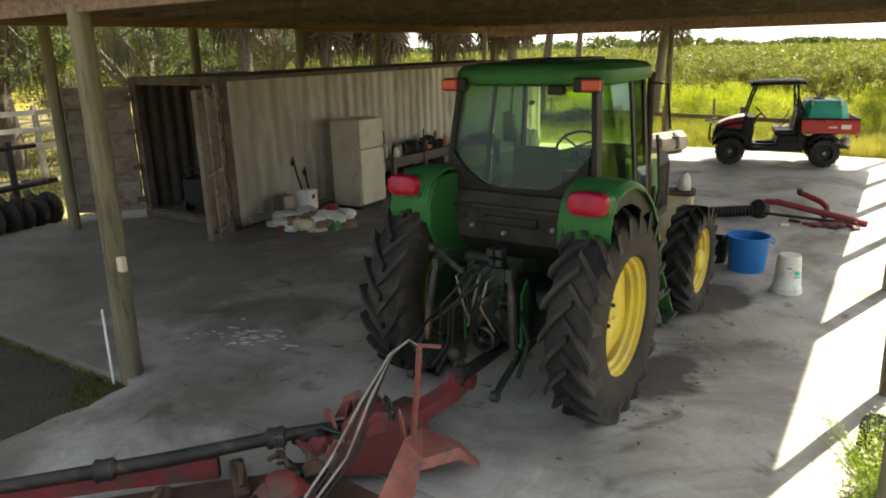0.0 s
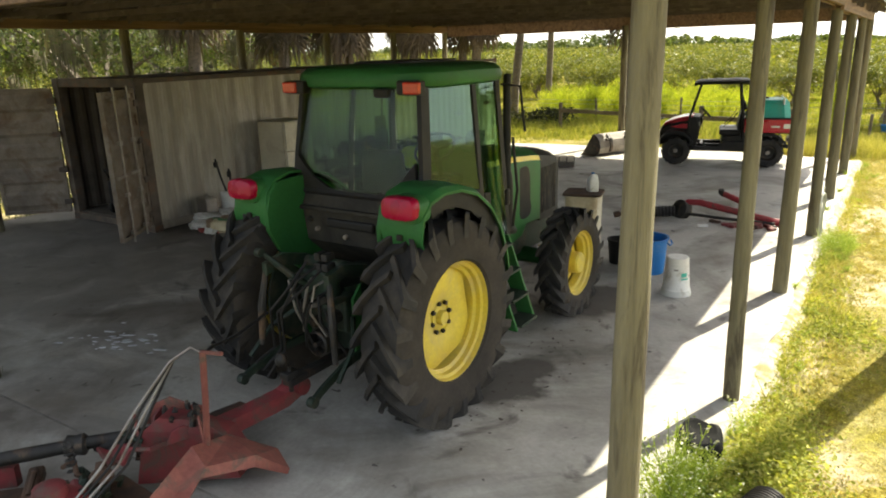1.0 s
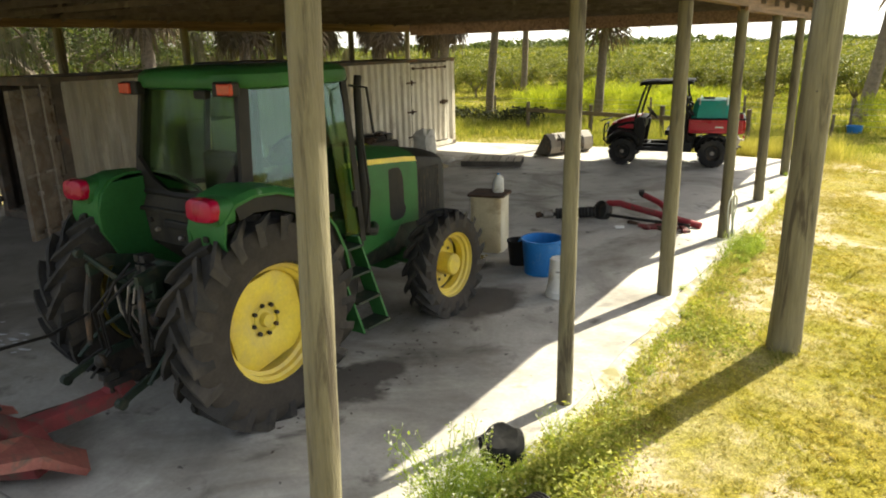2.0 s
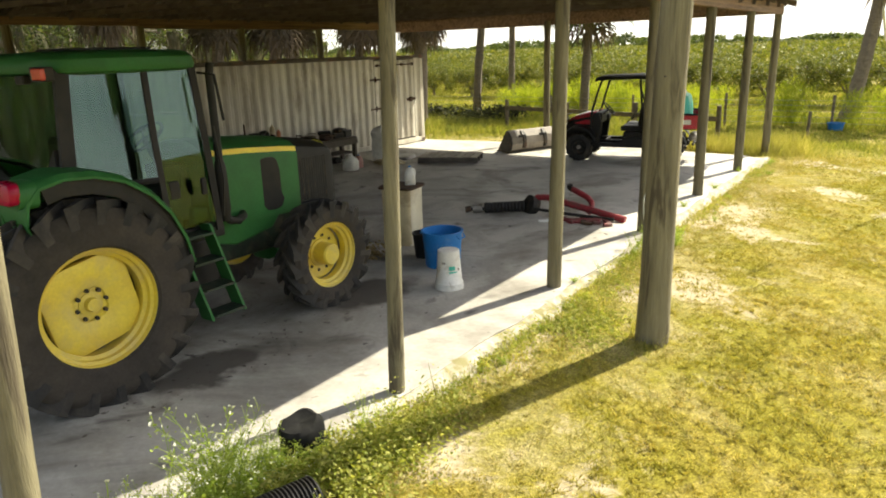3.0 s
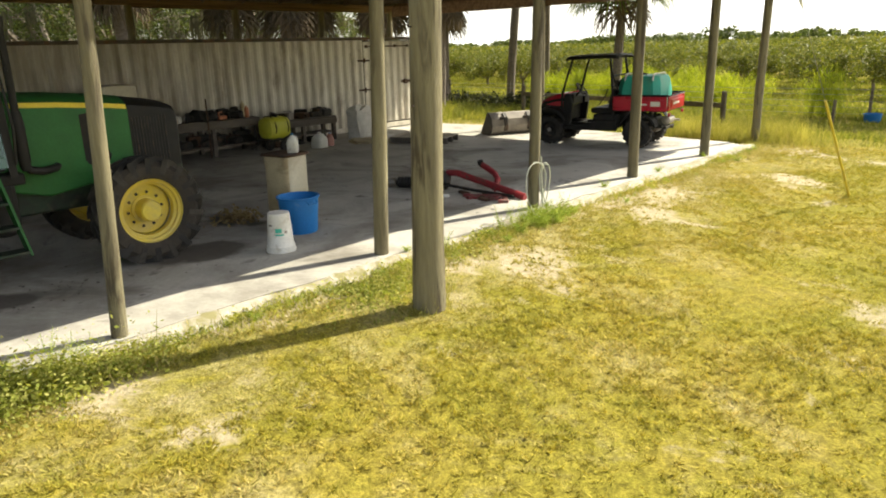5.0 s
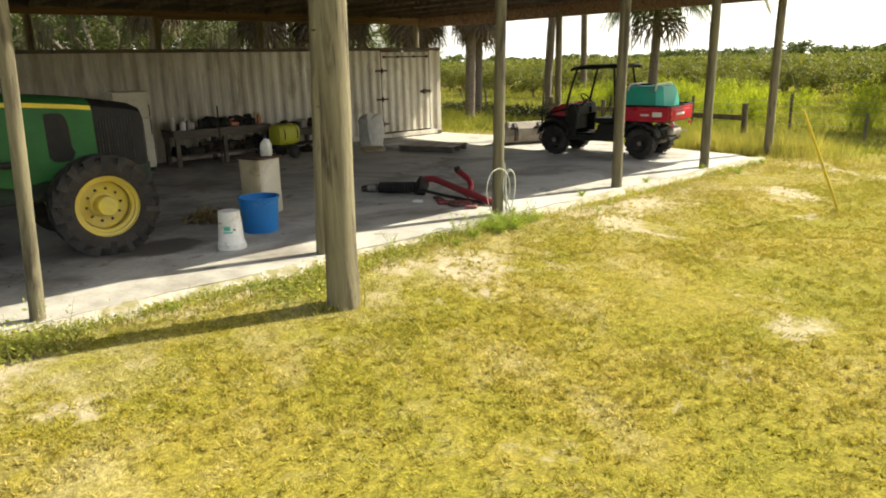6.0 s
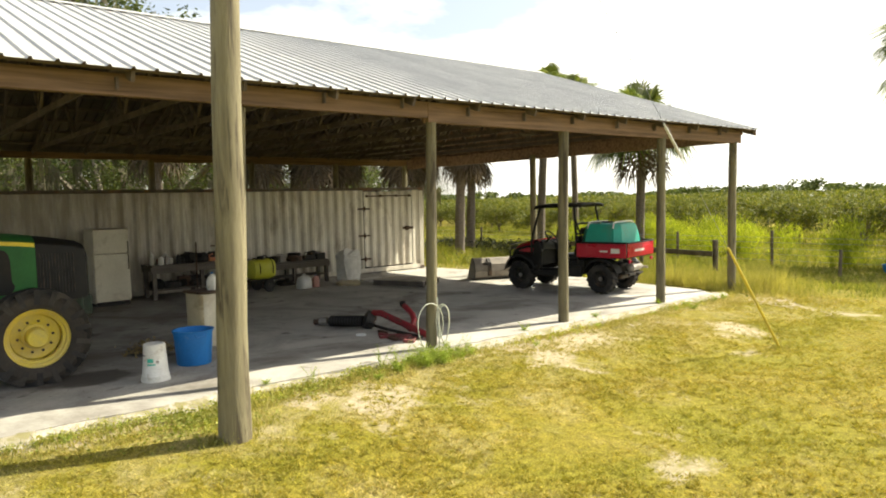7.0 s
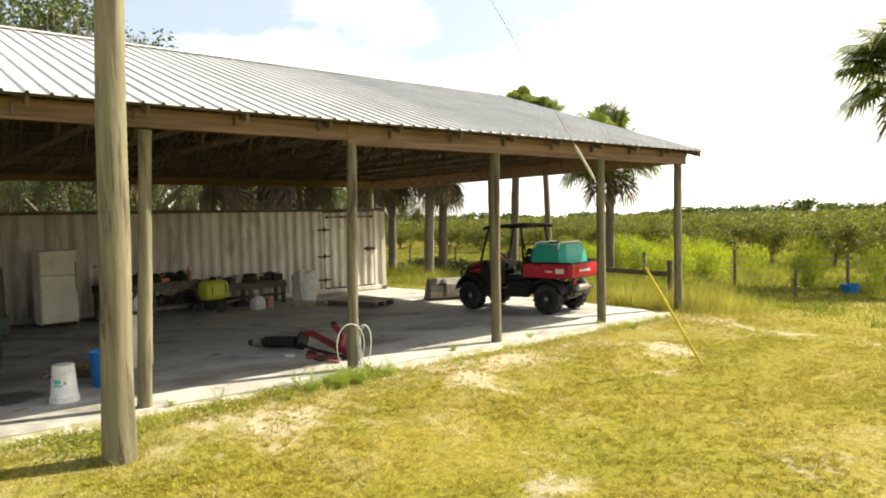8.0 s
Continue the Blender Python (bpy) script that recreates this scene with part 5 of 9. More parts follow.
    for s in (1, -1):
        for key, w in (("rear", 0.055), ("middle", 0.028), ("front", 0.035)):
            bm = bmesh.new()
            rows = []
            for x, y, z in post_lines[key]:
                rows.append([(s * (x - w * 0.8), y - w, z), (s * x, y - w, z), (s * x, y + w, z), (s * (x - w * 0.8), y + w, z)])
            loft(bm, rows)
            part("cab_post", bm, M_BLACK, tr)
        # lower edge under the side windows
        bm = bmesh.new()
        tube(bm, [(s * 0.71, 0.06, 1.66), (s * 0.735, 0.35, 1.72), (s * 0.74, 0.8, 1.70)], 0.028, 6)
        part("sill_rail", bm, M_BLACK, tr)
        bm = bmesh.new()
        plate(bm, [(s * 0.715, 0.13, 1.72), (s * 0.755, 0.80, 1.72), (s * 0.655, 0.83, 2.64), (s * 0.625, 0.22, 2.64)][:: s], 0.006)
        pane = part("side_window", bm, M_SIDE_GLASS, tr, "tinted reflecting side pane")
        pane.visible_shadow = False
        bm = bmesh.new()
        plate(bm, [(s * 0.775, 0.87, 1.22), (s * 0.715, 1.365, 1.22), (s * 0.60, 1.34, 2.64), (s * 0.655, 0.88, 2.64)][:: s], 0.006)
        pane = part("door_window", bm, M_SIDE_GLASS, tr, "tinted reflecting door pane")
        pane.visible_shadow = False
        bm = bmesh.new()
        tube(bm, [(s * 0.72, 0.86, 1.2), (s * 0.66, 1.15, 1.16), (s * 0.6, 1.35, 1.2)], 0.018, 6)
        part("door_frame", bm, M_BLACK, tr)
        bm = bmesh.new()
        box(bm, s * 0.72 - 0.03, s * 0.72 + 0.03, 0.90, 1.0, 1.50, 1.66, 0.01)
        part("door_handle", bm, M_BLACK, tr)
    bm = bmesh.new()
    plate(bm, [(0.63, 0.03, 1.76), (-0.63, 0.03, 1.76), (-0.61, 0.17, 2.62), (0.61, 0.17, 2.62)], 0.006)
    pane = part("rear_window", bm, M_GLASS, tr, "dusty tinted rear pane")
    pane.visible_shadow = False
    for s in (1, -1):
        bm = bmesh.new()
        prism(bm, [(s * 0.64, 1.74), (s * 0.14, 1.745), (s * 0.30, 1.79), (s * 0.46, 1.87), (s * 0.63, 2.05)], 0.02, 0.06, "y")
        part("corner_gusset", bm, M_BLACK, tr)
    bm = bmesh.new()
    plate(bm, [(-0.57, 1.42, 1.5), (0.57, 1.42, 1.5), (0.6, 1.385, 2.64), (-0.6, 1.385, 2.64)], 0.006)
    pane = part("windscreen", bm, M_GLASS, tr)
    pane.visible_shadow = False
    bm = bmesh.new()
    for z, hw, y in ((1.745, 0.66, 0.035), (2.64, 0.64, 0.185)):
        bm = bmesh.new()
        tube(bm, [(-hw, y, z), (hw, y, z)], 0.03, 6)
        part("rear_window_frame", bm, M_BLACK, tr)
    bm = bmesh.new()
    tube(bm, [(-0.62, 1.385, 2.64), (0.62, 1.385, 2.64)], 0.03, 6)
    part("front_header", bm, M_BLACK, tr)
    # roof: shallow dome with overhang
    bm = bmesh.new()
    def roof_ring(k, z):
        out = []
        for i in range(32):
            a = 2 * math.pi * i / 32
            ca, sa = math.cos(a), math.sin(a)
            out.append((0.745 * k * abs(ca) ** 0.42 * (1 if ca > 0 else -1), 0.76 + 0.72 * k * abs(sa) ** 0.42 * (1 if sa > 0 else -1), z))
        return out
    loft(bm, [roof_ring(0.90, 2.61), roof_ring(0.985, 2.63), roof_ring(1.0, 2.67), roof_ring(0.985, 2.73), roof_ring(0.93, 2.77), roof_ring(0.8, 2.79), roof_ring(0.5, 2.80)])
    roof = part("cab_roof", bm, M_GREEN, tr, "domed green cab roof", smooth=True)
    bm = bmesh.new()
    box(bm, -0.3, 0.3, 0.45, 1.2, 2.795, 2.82, 0.02)
    part("roof_hatch", bm, M_BLACK, roof)
    for s in (1, -1):
        bm = bmesh.new()
        box(bm, s * 0.60 - 0.11, s * 0.60 + 0.11, 0.01, 0.10, 2.57, 2.68, 0.015)
        lamp = part("roof_lamp", bm, M_BLACK, roof)
        bm = bmesh.new()
        box(bm, s * 0.64 - 0.075, s * 0.64 + 0.075, -0.012, 0.03, 2.58, 2.67, 0.012)
        part("amber_lens", bm, M_LAMP_AMBER, lamp, "orange-red lens")
    bm = bmesh.new()
    box(bm, 0.28, 0.42, -0.01, 0.06, 2.55, 2.62, 0.015)
    part("work_lamp", bm, M_BLACK, roof)
    # fenders: arc over each rear wheel
    for s in (1, -1):
        bm = bmesh.new()
        outer = [(-0.40, 1.50), (-0.43, 1.64), (-0.40, 1.79), (-0.30, 1.89), (-0.12, 1.93), (0.12, 1.915), (0.36, 1.84), (0.58, 1.69), (0.74, 1.50), (0.85, 1.26), (0.90, 1.02)]
        inner = [(y * 0.975 + (0.0 if y > 0 else 0.004), z - 0.02) for y, z in outer]
        inner[0], inner[-1] = (-0.385, 1.50), (0.878, 1.02)
        def row(x, drop):
            return [(s * x, y, z - drop) for y, z in outer] + [(s * x, y, z - drop) for y, z in inner[::-1]]
        loft(bm, [row(0.60, 0.0), row(0.84, 0.0), row(0.96, 0.012), row(1.0, 0.05)])
        for fc in bm.faces:
            q = fc.calc_center_median()
            if abs(q.x) < 0.97 and q.y > 0.62:
                fc.material_index = 1
        fender = part("fender", bm, [M_GREEN, M_BLACK], tr, "rounded green mudguard over the rear wheel", smooth=True)
        # black crescent that darkens the gap between mudguard and tyre
        bm = bmesh.new()
        rim_line = [(y, z) for y, z in inner[3:]]
        lower = []
        for y, z in rim_line:
            d = math.hypot(y, z - 0.825)
            lower.append((y * (1 - 0.17 / d), 0.825 + (z - 0.825) * (1 - 0.17 / d)))
        prism(bm, rim_line + lower[::-1], s * 0.945, s * 0.965, "x")
        part("rubber_skirt", bm, M_BLACK, fender)
        # inner wall down to the axle
        bm = bmesh.new()
        prism(bm, [(-0.425, 1.47), (-0.43, 1.64), (-0.38, 1.79), (-0.28, 1.87), (0.1, 1.88), (0.5, 1.70), (0.75, 1.4), (0.85, 1.05), (0.5, 0.95), (-0.05, 1.0), (-0.28, 1.2)], s * 0.58, s * 0.625, "x", 0.008)
        part("fender_wall", bm, M_GREEN, fender)
        # tail bulge and lens
        bm = bmesh.new()
        def oval(k, y):
            return [(s * 0.83 + 0.165 * k * abs(math.cos(a)) ** 0.7 * (1 if math.cos(a) > 0 else -1), y, 1.79 + 0.106 * k * abs(math.sin(a)) ** 0.6 * (1 if math.sin(a) > 0 else -1)) for a in [2 * math.pi * i / 20 for i in range(20)]]
        loft(bm, [oval(1.0, -0.30), oval(1.0, -0.40), oval(0.93, -0.435)])
        part("lamp_pod", bm, M_GREEN, fender, smooth=True)
        bm = bmesh.new()
        def lens(k, y):
            return [(s * 0.83 + 0.155 * k * abs(math.cos(a)) ** 0.55 * (1 if math.cos(a) > 0 else -1), y + 0.08 * (0.11 * k * math.sin(a)), 1.815 + 0.086 * k * abs(math.sin(a)) ** 0.55 * (1 if math.sin(a) > 0 else -1)) for a in [2 * math.pi * i / 24 for i in range(24)]]
        loft(bm, [lens(1.0, -0.425), lens(1.0, -0.468), lens(0.9, -0.492), lens(0.6, -0.504)])
        part("tail_lamp", bm, M_LAMP_RED, fender, "red plastic tail lamp", smooth=True)
        bm = bmesh.new()
        box(bm, s * 0.80 - 0.025, s * 0.80 + 0.025, -0.445, -0.42, 1.565, 1.61, 0.006)
        part("reflector", bm, M_BLACK, fender)
        # dark inner liner that follows the arc
        bm = bmesh.new()
        lin = [(0.30, 1.79), (0.52, 1.66), (0.67, 1.47), (0.78, 1.24), (0.83, 1.0), (0.80, 0.8)]
        loft(bm, [[(s * 0.62, y, z), (s * 0.94, y, z), (s * 0.94, y + 0.03, z + 0.012), (s * 0.62, y + 0.03, z + 0.012)] for y, z in lin])
        part("fender_liner", bm, M_BLACK, fender)
    # steps on both sides
    for s in (1, -1):
        bm = bmesh.new()
        for y in (0.98, 1.34):
            rows = []
            for t in (0.0, 0.5, 1.0):
                x, yy, z = 1.03 - 0.22 * t, y - 0.12 * t, 0.38 + 0.84 * t
                rows.append([(s * x, yy - 0.012, z), (s * x, yy + 0.012, z), (s * (x - 0.17), yy + 0.012, z), (s * (x - 0.17), yy - 0.012, z)])
            loft(bm, rows)
        ladder = part("step_ladder", bm, M_GREEN, tr, "green boarding steps with pale tread edges")
        for k in range(4):
            t = 0.03 + 0.30 * k
            bm = bmesh.new()
            x = s * (1.0 - 0.22 * t)
            box(bm, x - 0.10 - (0.03 if s > 0 else -0.03), x + 0.10 - (0.03 if s > 0 else -0.03), 1.0 - 0.12 * t, 1.32 - 0.12 * t, 0.40 + 0.8 * t - 0.012, 0.40 + 0.8 * t + 0.012, 0.004)
            part("tread", bm, M_GREASE, ladder, "worn dark step tread")
        bm = bmesh.new()
        tube(bm, [(s * 0.74, 1.43, 1.25), (s * 0.78, 1.45, 1.6), (s * 0.74, 1.43, 2.1)], 0.014, 6)
        part("grab_rail", bm, M_BLACK, tr)
    # exhaust at the right front corner post
    bm = bmesh.new()
    tube(bm, [(0.62, 1.54, 1.16), (0.62, 1.54, 1.2), (0.62, 1.54, 1.28), (0.62, 1.54, 1.62), (0.62, 1.54, 1.72), (0.62, 1.54, 1.76)], [0.035, 0.05, 0.06, 0.06, 0.05, 0.04], 14)
    muffler = part("muffler", bm, M_BLACK, tr, "black upright muffler", smooth=True)
    bm = bmesh.new()
    tube(bm, [(0.62, 1.54, 1.75), (0.62, 1.54, 2.55), (0.62, 1.56, 2.66)], 0.038, 12)
    part("exhaust_pipe", bm, M_BLACK, muffler, smooth=True)
    bm = bmesh.new()
    tube(bm, [(0.62, 1.54, 1.22), (0.62, 1.58, 1.16), (0.60, 1.70, 1.13), (0.48, 1.86, 1.13), (0.38, 1.92, 1.14)], 0.042, 10)
    part("exhaust_elbow", bm, M_BLACK, muffler, smooth=True)
    # mirrors
    for s in (1, -1):
        bm = bmesh.new()
        tube(bm, [(s * 0.64, 1.40, 2.58), (s * 0.80, 1.46, 2.56), (s * 0.84, 1.48, 2.15)], 0.013, 6)
        arm = part("mirror_arm", bm, M_BLACK, tr)
        bm = bmesh.new()
        box(bm, s * (0.86 if s < 0 else 0.80) - (0.07 if s < 0 else 0.02), s * (0.86 if s < 0 else 0.80) + (0.07 if s < 0 else 0.02), 1.46 if s < 0 else 1.18, 1.50 if s < 0 else 1.24, 1.95 if s < 0 else 1.50, 2.25 if s < 0 else 1.66, 0.02)
        part("mirror", bm, M_BLACK, arm)
    # seat, console, steering wheel
    bm = bmesh.new()
    box(bm, -0.24, 0.24, 0.42, 0.88, 1.42, 1.54, 0.05)
    box(bm, -0.23, 0.23, 0.36, 0.47, 1.5, 2.08, 0.06)
    box(bm, -0.12, 0.12, 0.5, 0.8, 1.14, 1.43, 0.02)
    for x in (-0.29, 0.29):
        box(bm, x - 0.035, x + 0.035, 0.46, 0.82, 1.66, 1.72, 0.02)
    part("seat", bm, M_BLACK, tr, "dark upholstered seat")
    bm = bmesh.new()
    box(bm, -0.17, 0.17, 1.22, 1.5, 1.14, 1.72, 0.04)
    box(bm, 0.34, 0.6, 0.3, 1.1, 1.14, 1.62, 0.04)
    part("console", bm, M_BLACK, tr)
    bm = bmesh.new()
    ring = [(0.2 * math.cos(a), 0.2 * math.sin(a) * 0.8, 0.12 * math.sin(a)) for a in [2 * math.pi * i / 28 for i in range(28)]]
    tube(bm, [Vector(p) + Vector((0.06, 1.14, 2.0)) for p in ring], 0.016, 6, closed=True)
    for a in (0.5, 2.6, 4.7):
        tube(bm, [(0.06, 1.14, 1.99), (0.06 + 0.19 * math.cos(a), 1.14 + 0.155 * math.sin(a), 2.0 + 0.115 * math.sin(a))], 0.011, 5)
    tube(bm, [(0.06, 1.14, 1.99), (0.04, 1.28, 1.68)], 0.03, 8)
    part("steering_wheel", bm, M_BLACK, tr)

    # rear linkage
    bm = bmesh.new()
    box(bm, -0.25, 0.25, -0.46, -0.30, 0.72, 1.05, 0.03)
    box(bm, -0.18, 0.18, -0.52, -0.40, 1.02, 1.24, 0.03)
    part("hitch_housing", bm, M_GREASE, tr)
    bm = bmesh.new()
    tube(bm, [(-0.36, -0.28, 1.22), (0.36, -0.28, 1.22)], 0.05, 12)
    part("rocker_shaft", bm, M_GREASE, tr)
    for s in (1, -1):
        bm = bmesh.new()
        loft(bm, [[(s * 0.33 - 0.025, y, z - 0.05), (s * 0.33 + 0.025, y, z - 0.05), (s * 0.33 + 0.025, y, z + 0.05), (s * 0.33 - 0.025, y, z + 0.05)] for y, z in ((-0.26, 1.22), (-0.55, 1.30), (-0.74, 1.26))])
        part("lift_arm", bm, M_GREASE, tr, "oily green lift arm")
        bm = bmesh.new()
        tube(bm, [(s * 0.34, -0.72, 1.24), (s * 0.38, -0.76, 0.95), (s * 0.40, -0.78, 0.62)], [0.022, 0.035, 0.022], 8)
        part("lift_rod", bm, M_IRON, tr)
        bm = bmesh.new()
        loft(bm, [[(x - 0.015, y, z - 0.032), (x + 0.015, y, z - 0.032), (x + 0.015, y, z + 0.032), (x - 0.015, y, z + 0.032)] for x, y, z in ((s * 0.30, -0.15, 0.56), (s * 0.34, -0.6, 0.54), (s * 0.37, -0.92, 0.46), (s * 0.38, -1.02, 0.42))])
        tube(bm, [(s * 0.38 - 0.028, -1.03, 0.415), (s * 0.38 + 0.028, -1.03, 0.415)], 0.042, 12)
        part("lower_link", bm, M_GREASE, tr)
        bm = bmesh.new()
        tube(bm, [(s * 0.28, -0.42, 0.86), (s * 0.45, -0.62, 0.72), (s * 0.48, -0.85, 0.52)], 0.02, 6)
        part("sway_bar", bm, M_GREASE, tr)
        bm = bmesh.new()
        prism(bm, [(-0.40, 0.50), (-0.30, 0.45), (-0.30, 1.1), (-0.40, 1.0)], s * 0.27 - 0.012, s * 0.27 + 0.012, "x")
        part("hitch_bracket", bm, M_GREEN, tr)
    bm = bmesh.new()
    tube(bm, [(-0.02, -0.42, 1.02), (-0.16, -0.62, 1.20), (-0.30, -0.78, 1.42)], [0.022, 0.028, 0.02], 8)
    tube(bm, [(-0.325, -0.80, 1.42), (-0.275, -0.80, 1.42)], 0.036, 12)
    part("top_link", bm, M_GREASE, tr)
    bm = bmesh.new()
    box(bm, -0.05, 0.05, -0.92, -0.1, 0.40, 0.46, 0.008)
    box(bm, -0.045, 0.045, -0.95, -0.82, 0.46, 0.52, 0.008)
    tube(bm, [(0, -0.88, 0.34), (0, -0.88, 0.56)], 0.018, 8)
    part("drawbar", bm, M_IRON, tr)
    bm = bmesh.new()
    lathe(bm, [(0.11, -0.02), (0.11, 0.1), (0.095, 0.11), (0.095, 0.0)], 20, m=pose(0, -0.46, 0.62, 90, 0, 0))
    tube(bm, [(0, -0.44, 0.62), (0, -0.58, 0.62)], 0.022, 10)
    part("power_shaft_guard", bm, M_IRON, tr)
    bm = bmesh.new()
    for k in range(4):
        bm = bmesh.new()
        box(bm, 0.04 + 0.075 * (k % 2), 0.10 + 0.075 * (k % 2), -0.56, -0.46, 1.26 + 0.08 * (k // 2), 1.32 + 0.08 * (k // 2), 0.008)
        part("hydraulic_coupler", bm, M_IRON, tr)
    for k, (x0, x1) in enumerate(((0.06, -0.12), (0.12, -0.16), (-0.08, -0.24))):
        bm = bmesh.new()
        tube(bm, [(x0, -0.52, 1.30), (x0 - 0.05, -0.72, 1.22 - 0.06 * k), (x1, -0.80, 0.95), (x1 - 0.06, -0.74, 0.6), (x1 - 0.1, -0.92, 0.42 + 0.05 * k)], 0.012, 6)
        part("hydraulic_hose", bm, M_BLACK, tr)
    for k in range(9):
        a = 0.7 * k
        x0, z0 = -0.22 + 0.055 * k, 1.18 - 0.07 * (k % 3)
        bm = bmesh.new()
        tube(bm, [(x0, -0.47, z0), (x0 + 0.05 * math.sin(a), -0.60 - 0.02 * (k % 3), z0 - 0.04), (x0 + 0.10 * math.sin(a + 1), -0.63, z0 - 0.26), (x0 + 0.12 * math.sin(a + 2), -0.54, z0 - 0.48)], 0.010 + 0.003 * (k % 2), 6)
        part("hydraulic_hose", bm, M_BLACK if k % 3 else M_STEEL, tr, smooth=True)
    for x, z, r, l, mt in ((-0.17, 0.92, 0.045, 0.14, M_GREASE), (0.15, 0.86, 0.06, 0.10, M_IRON), (0.02, 0.98, 0.035, 0.16, M_STEEL), (-0.06, 0.78, 0.05, 0.08, M_IRON), (0.22, 1.02, 0.03, 0.2, M_GREASE)):
        bm = bmesh.new()
        tube(bm, [(x, -0.44, z), (x, -0.46 - l * 0.7, z), (x, -0.46 - l, z)], [r, r, r * 0.6], 12)
        part("valve_body", bm, mt, tr)
    bm = bmesh.new()
    lathe(bm, [(0.035, 0), (0.05, 0.03), (0.05, 0.055), (0.035, 0.085), (0.02, 0.1)], 14, m=pose(-0.06, -0.90, 0.56))
    part("tow_ball", bm, M_IRON, tr, smooth=True)


build_tractor()


def build_utility_vehicle():
    """A side-by-side with a cargo bed; forward is +y, origin under the rear axle."""
    uv = thing("utility_vehicle", pose(-1.72, 12.70, 0.0, 0, 0, 101.5), "red and black two-seat utility vehicle with open sides and roof", "utility vehicle")
    wb = 2.06

    def small_tyre():
        bm = bmesh.new()
        prof = [(0.155, 0.10), (0.17, 0.125), (0.23, 0.135), (0.275, 0.12), (0.285, 0.07), (0.288, 0.0)]
        prof = prof + [(r, -x) for r, x in prof[:-1][::-1]]
        lathe(bm, prof, 32, m=pose(0, 0, 0, 0, 90, 0), caps=False)
        return finish("tyre", bm, M_TYRE, True, 30)

    def tread_block(side):
        bm = bmesh.new()
        rows = []
        for t in (0.0, 0.5, 1.0):
            x, a = side * (0.005 + 0.125 * t), 0.12 * t
            top, low = 0.312 - (0.02 if t == 1 else 0), 0.27 - (0.03 if t == 1 else 0)
            rows.append([(x, r * math.cos(a + d), r * math.sin(a + d)) for r, d in ((low, -0.07), (top, -0.055), (top, 0.055), (low, 0.07))])
        loft(bm, rows)
        return finish("tread_block", bm, M_TYRE, True, 30)
    tyre = small_tyre()
    blocks = [tread_block(1), tread_block(-1)]
    bm = bmesh.new()
    lathe(bm, [(0.16, -0.1), (0.16, 0.09), (0.145, 0.1), (0.13, 0.05), (0.06, 0.04), (0.055, 0.075), (0.003, 0.08)], 24, m=pose(0, 0, 0, 0, 90, 0), caps=False)
    rim = finish("rim", bm, M_IRON, True)
    bm = bmesh.new()
    lathe(bm, [(0.045, 0.075), (0.04, 0.1), (0.003, 0.102)], 14, m=pose(0, 0, 0, 0, 90, 0), caps=False)
    cap = finish("hub_cap", bm, M_STEEL, True)
    for s in (1, -1):
        for y, name in ((0.0, "rear_wheel"), (wb, "front_wheel")):
            w = new(name, tyre)
            w.parent = uv
            w.matrix_basis = pose(s * 0.58, y, 0.342, 0, 0, 0 if s > 0 else 180) @ Matrix.Diagonal((1.05, 1.1, 1.1, 1))
            share("rim", rim, w)
            share("hub_cap", cap, w)
            for k in range(16):
                share("tread_block", blocks[0], w, pose(0, 0, 0, 22.5 * k, 0, 0))
                share("tread_block", blocks[1], w, pose(0, 0, 0, 22.5 * (k + 0.5), 0, 0))
    bm = bmesh.new()
    for s in (1, -1):
        box(bm, s * 0.34 - 0.04, s * 0.34 + 0.04, -0.45, wb + 0.3, 0.42, 0.50, 0.01)
    for y in (-0.4, 0.35, 0.9, 1.5, 2.2):
        box(bm, -0.34, 0.34, y - 0.03, y + 0.03, 0.43, 0.49, 0.005)
    part("chassis", bm, M_BLACK, uv)
    bm = bmesh.new()
    box(bm, -0.26, 0.26, -0.32, 0.42, 0.30, 0.66, 0.06)
    lathe(bm, [(0.13, -0.30), (0.15, -0.2), (0.15, 0.1), (0.1, 0.16)], 18, m=pose(0.08, 0.0, 0.42, 0, 90, 0))
    part("engine", bm, M_IRON, uv)
    # floor, side sills and the seat box
    bm = bmesh.new()
    box(bm, -0.66, 0.66, 1.02, 1.72, 0.36, 0.41, 0.012)
    part("floor_pan", bm, M_BLACK, uv)
    for s in (1, -1):
        bm = bmesh.new()
        prism(bm, [(0.46, 0.36), (1.62, 0.36), (1.70, 0.44), (1.62, 0.47), (1.06, 0.46), (1.0, 0.60), (0.46, 0.60)], s * 0.60, s * 0.70, "x", 0.02)
        part("rocker_panel", bm, M_BLACK, uv)
    bm = bmesh.new()
    prism(bm, [(0.42, 0.42), (1.02, 0.42), (1.06, 0.50), (1.02, 0.72), (0.42, 0.74)], -0.62, 0.62, "x", 0.03)
    part("seat_box", bm, M_BLACK, uv)
    for y in (0.0, wb):
        bm = bmesh.new()
        tube(bm, [(-0.48, y, 0.342), (0.48, y, 0.342)], 0.028, 8)
        part("axle", bm, M_IRON, uv)
    for s in (1, -1):
        for y, z1 in ((0.02, 0.80), (wb, 0.86)):
            bm = bmesh.new()
            tube(bm, [(s * 0.46, y, 0.36), (s * 0.40, y - 0.03, 0.5), (s * 0.31, y - 0.08, z1)], [0.022, 0.042, 0.03], 10)
            part("shock_absorber", bm, M_STEEL, uv)
            bm = bmesh.new()
            tube(bm, [(s * 0.22, y - 0.16, 0.40), (s * 0.48, y, 0.33), (s * 0.22, y + 0.16, 0.40)], 0.02, 6)
            part("suspension_arm", bm, M_IRON, uv)
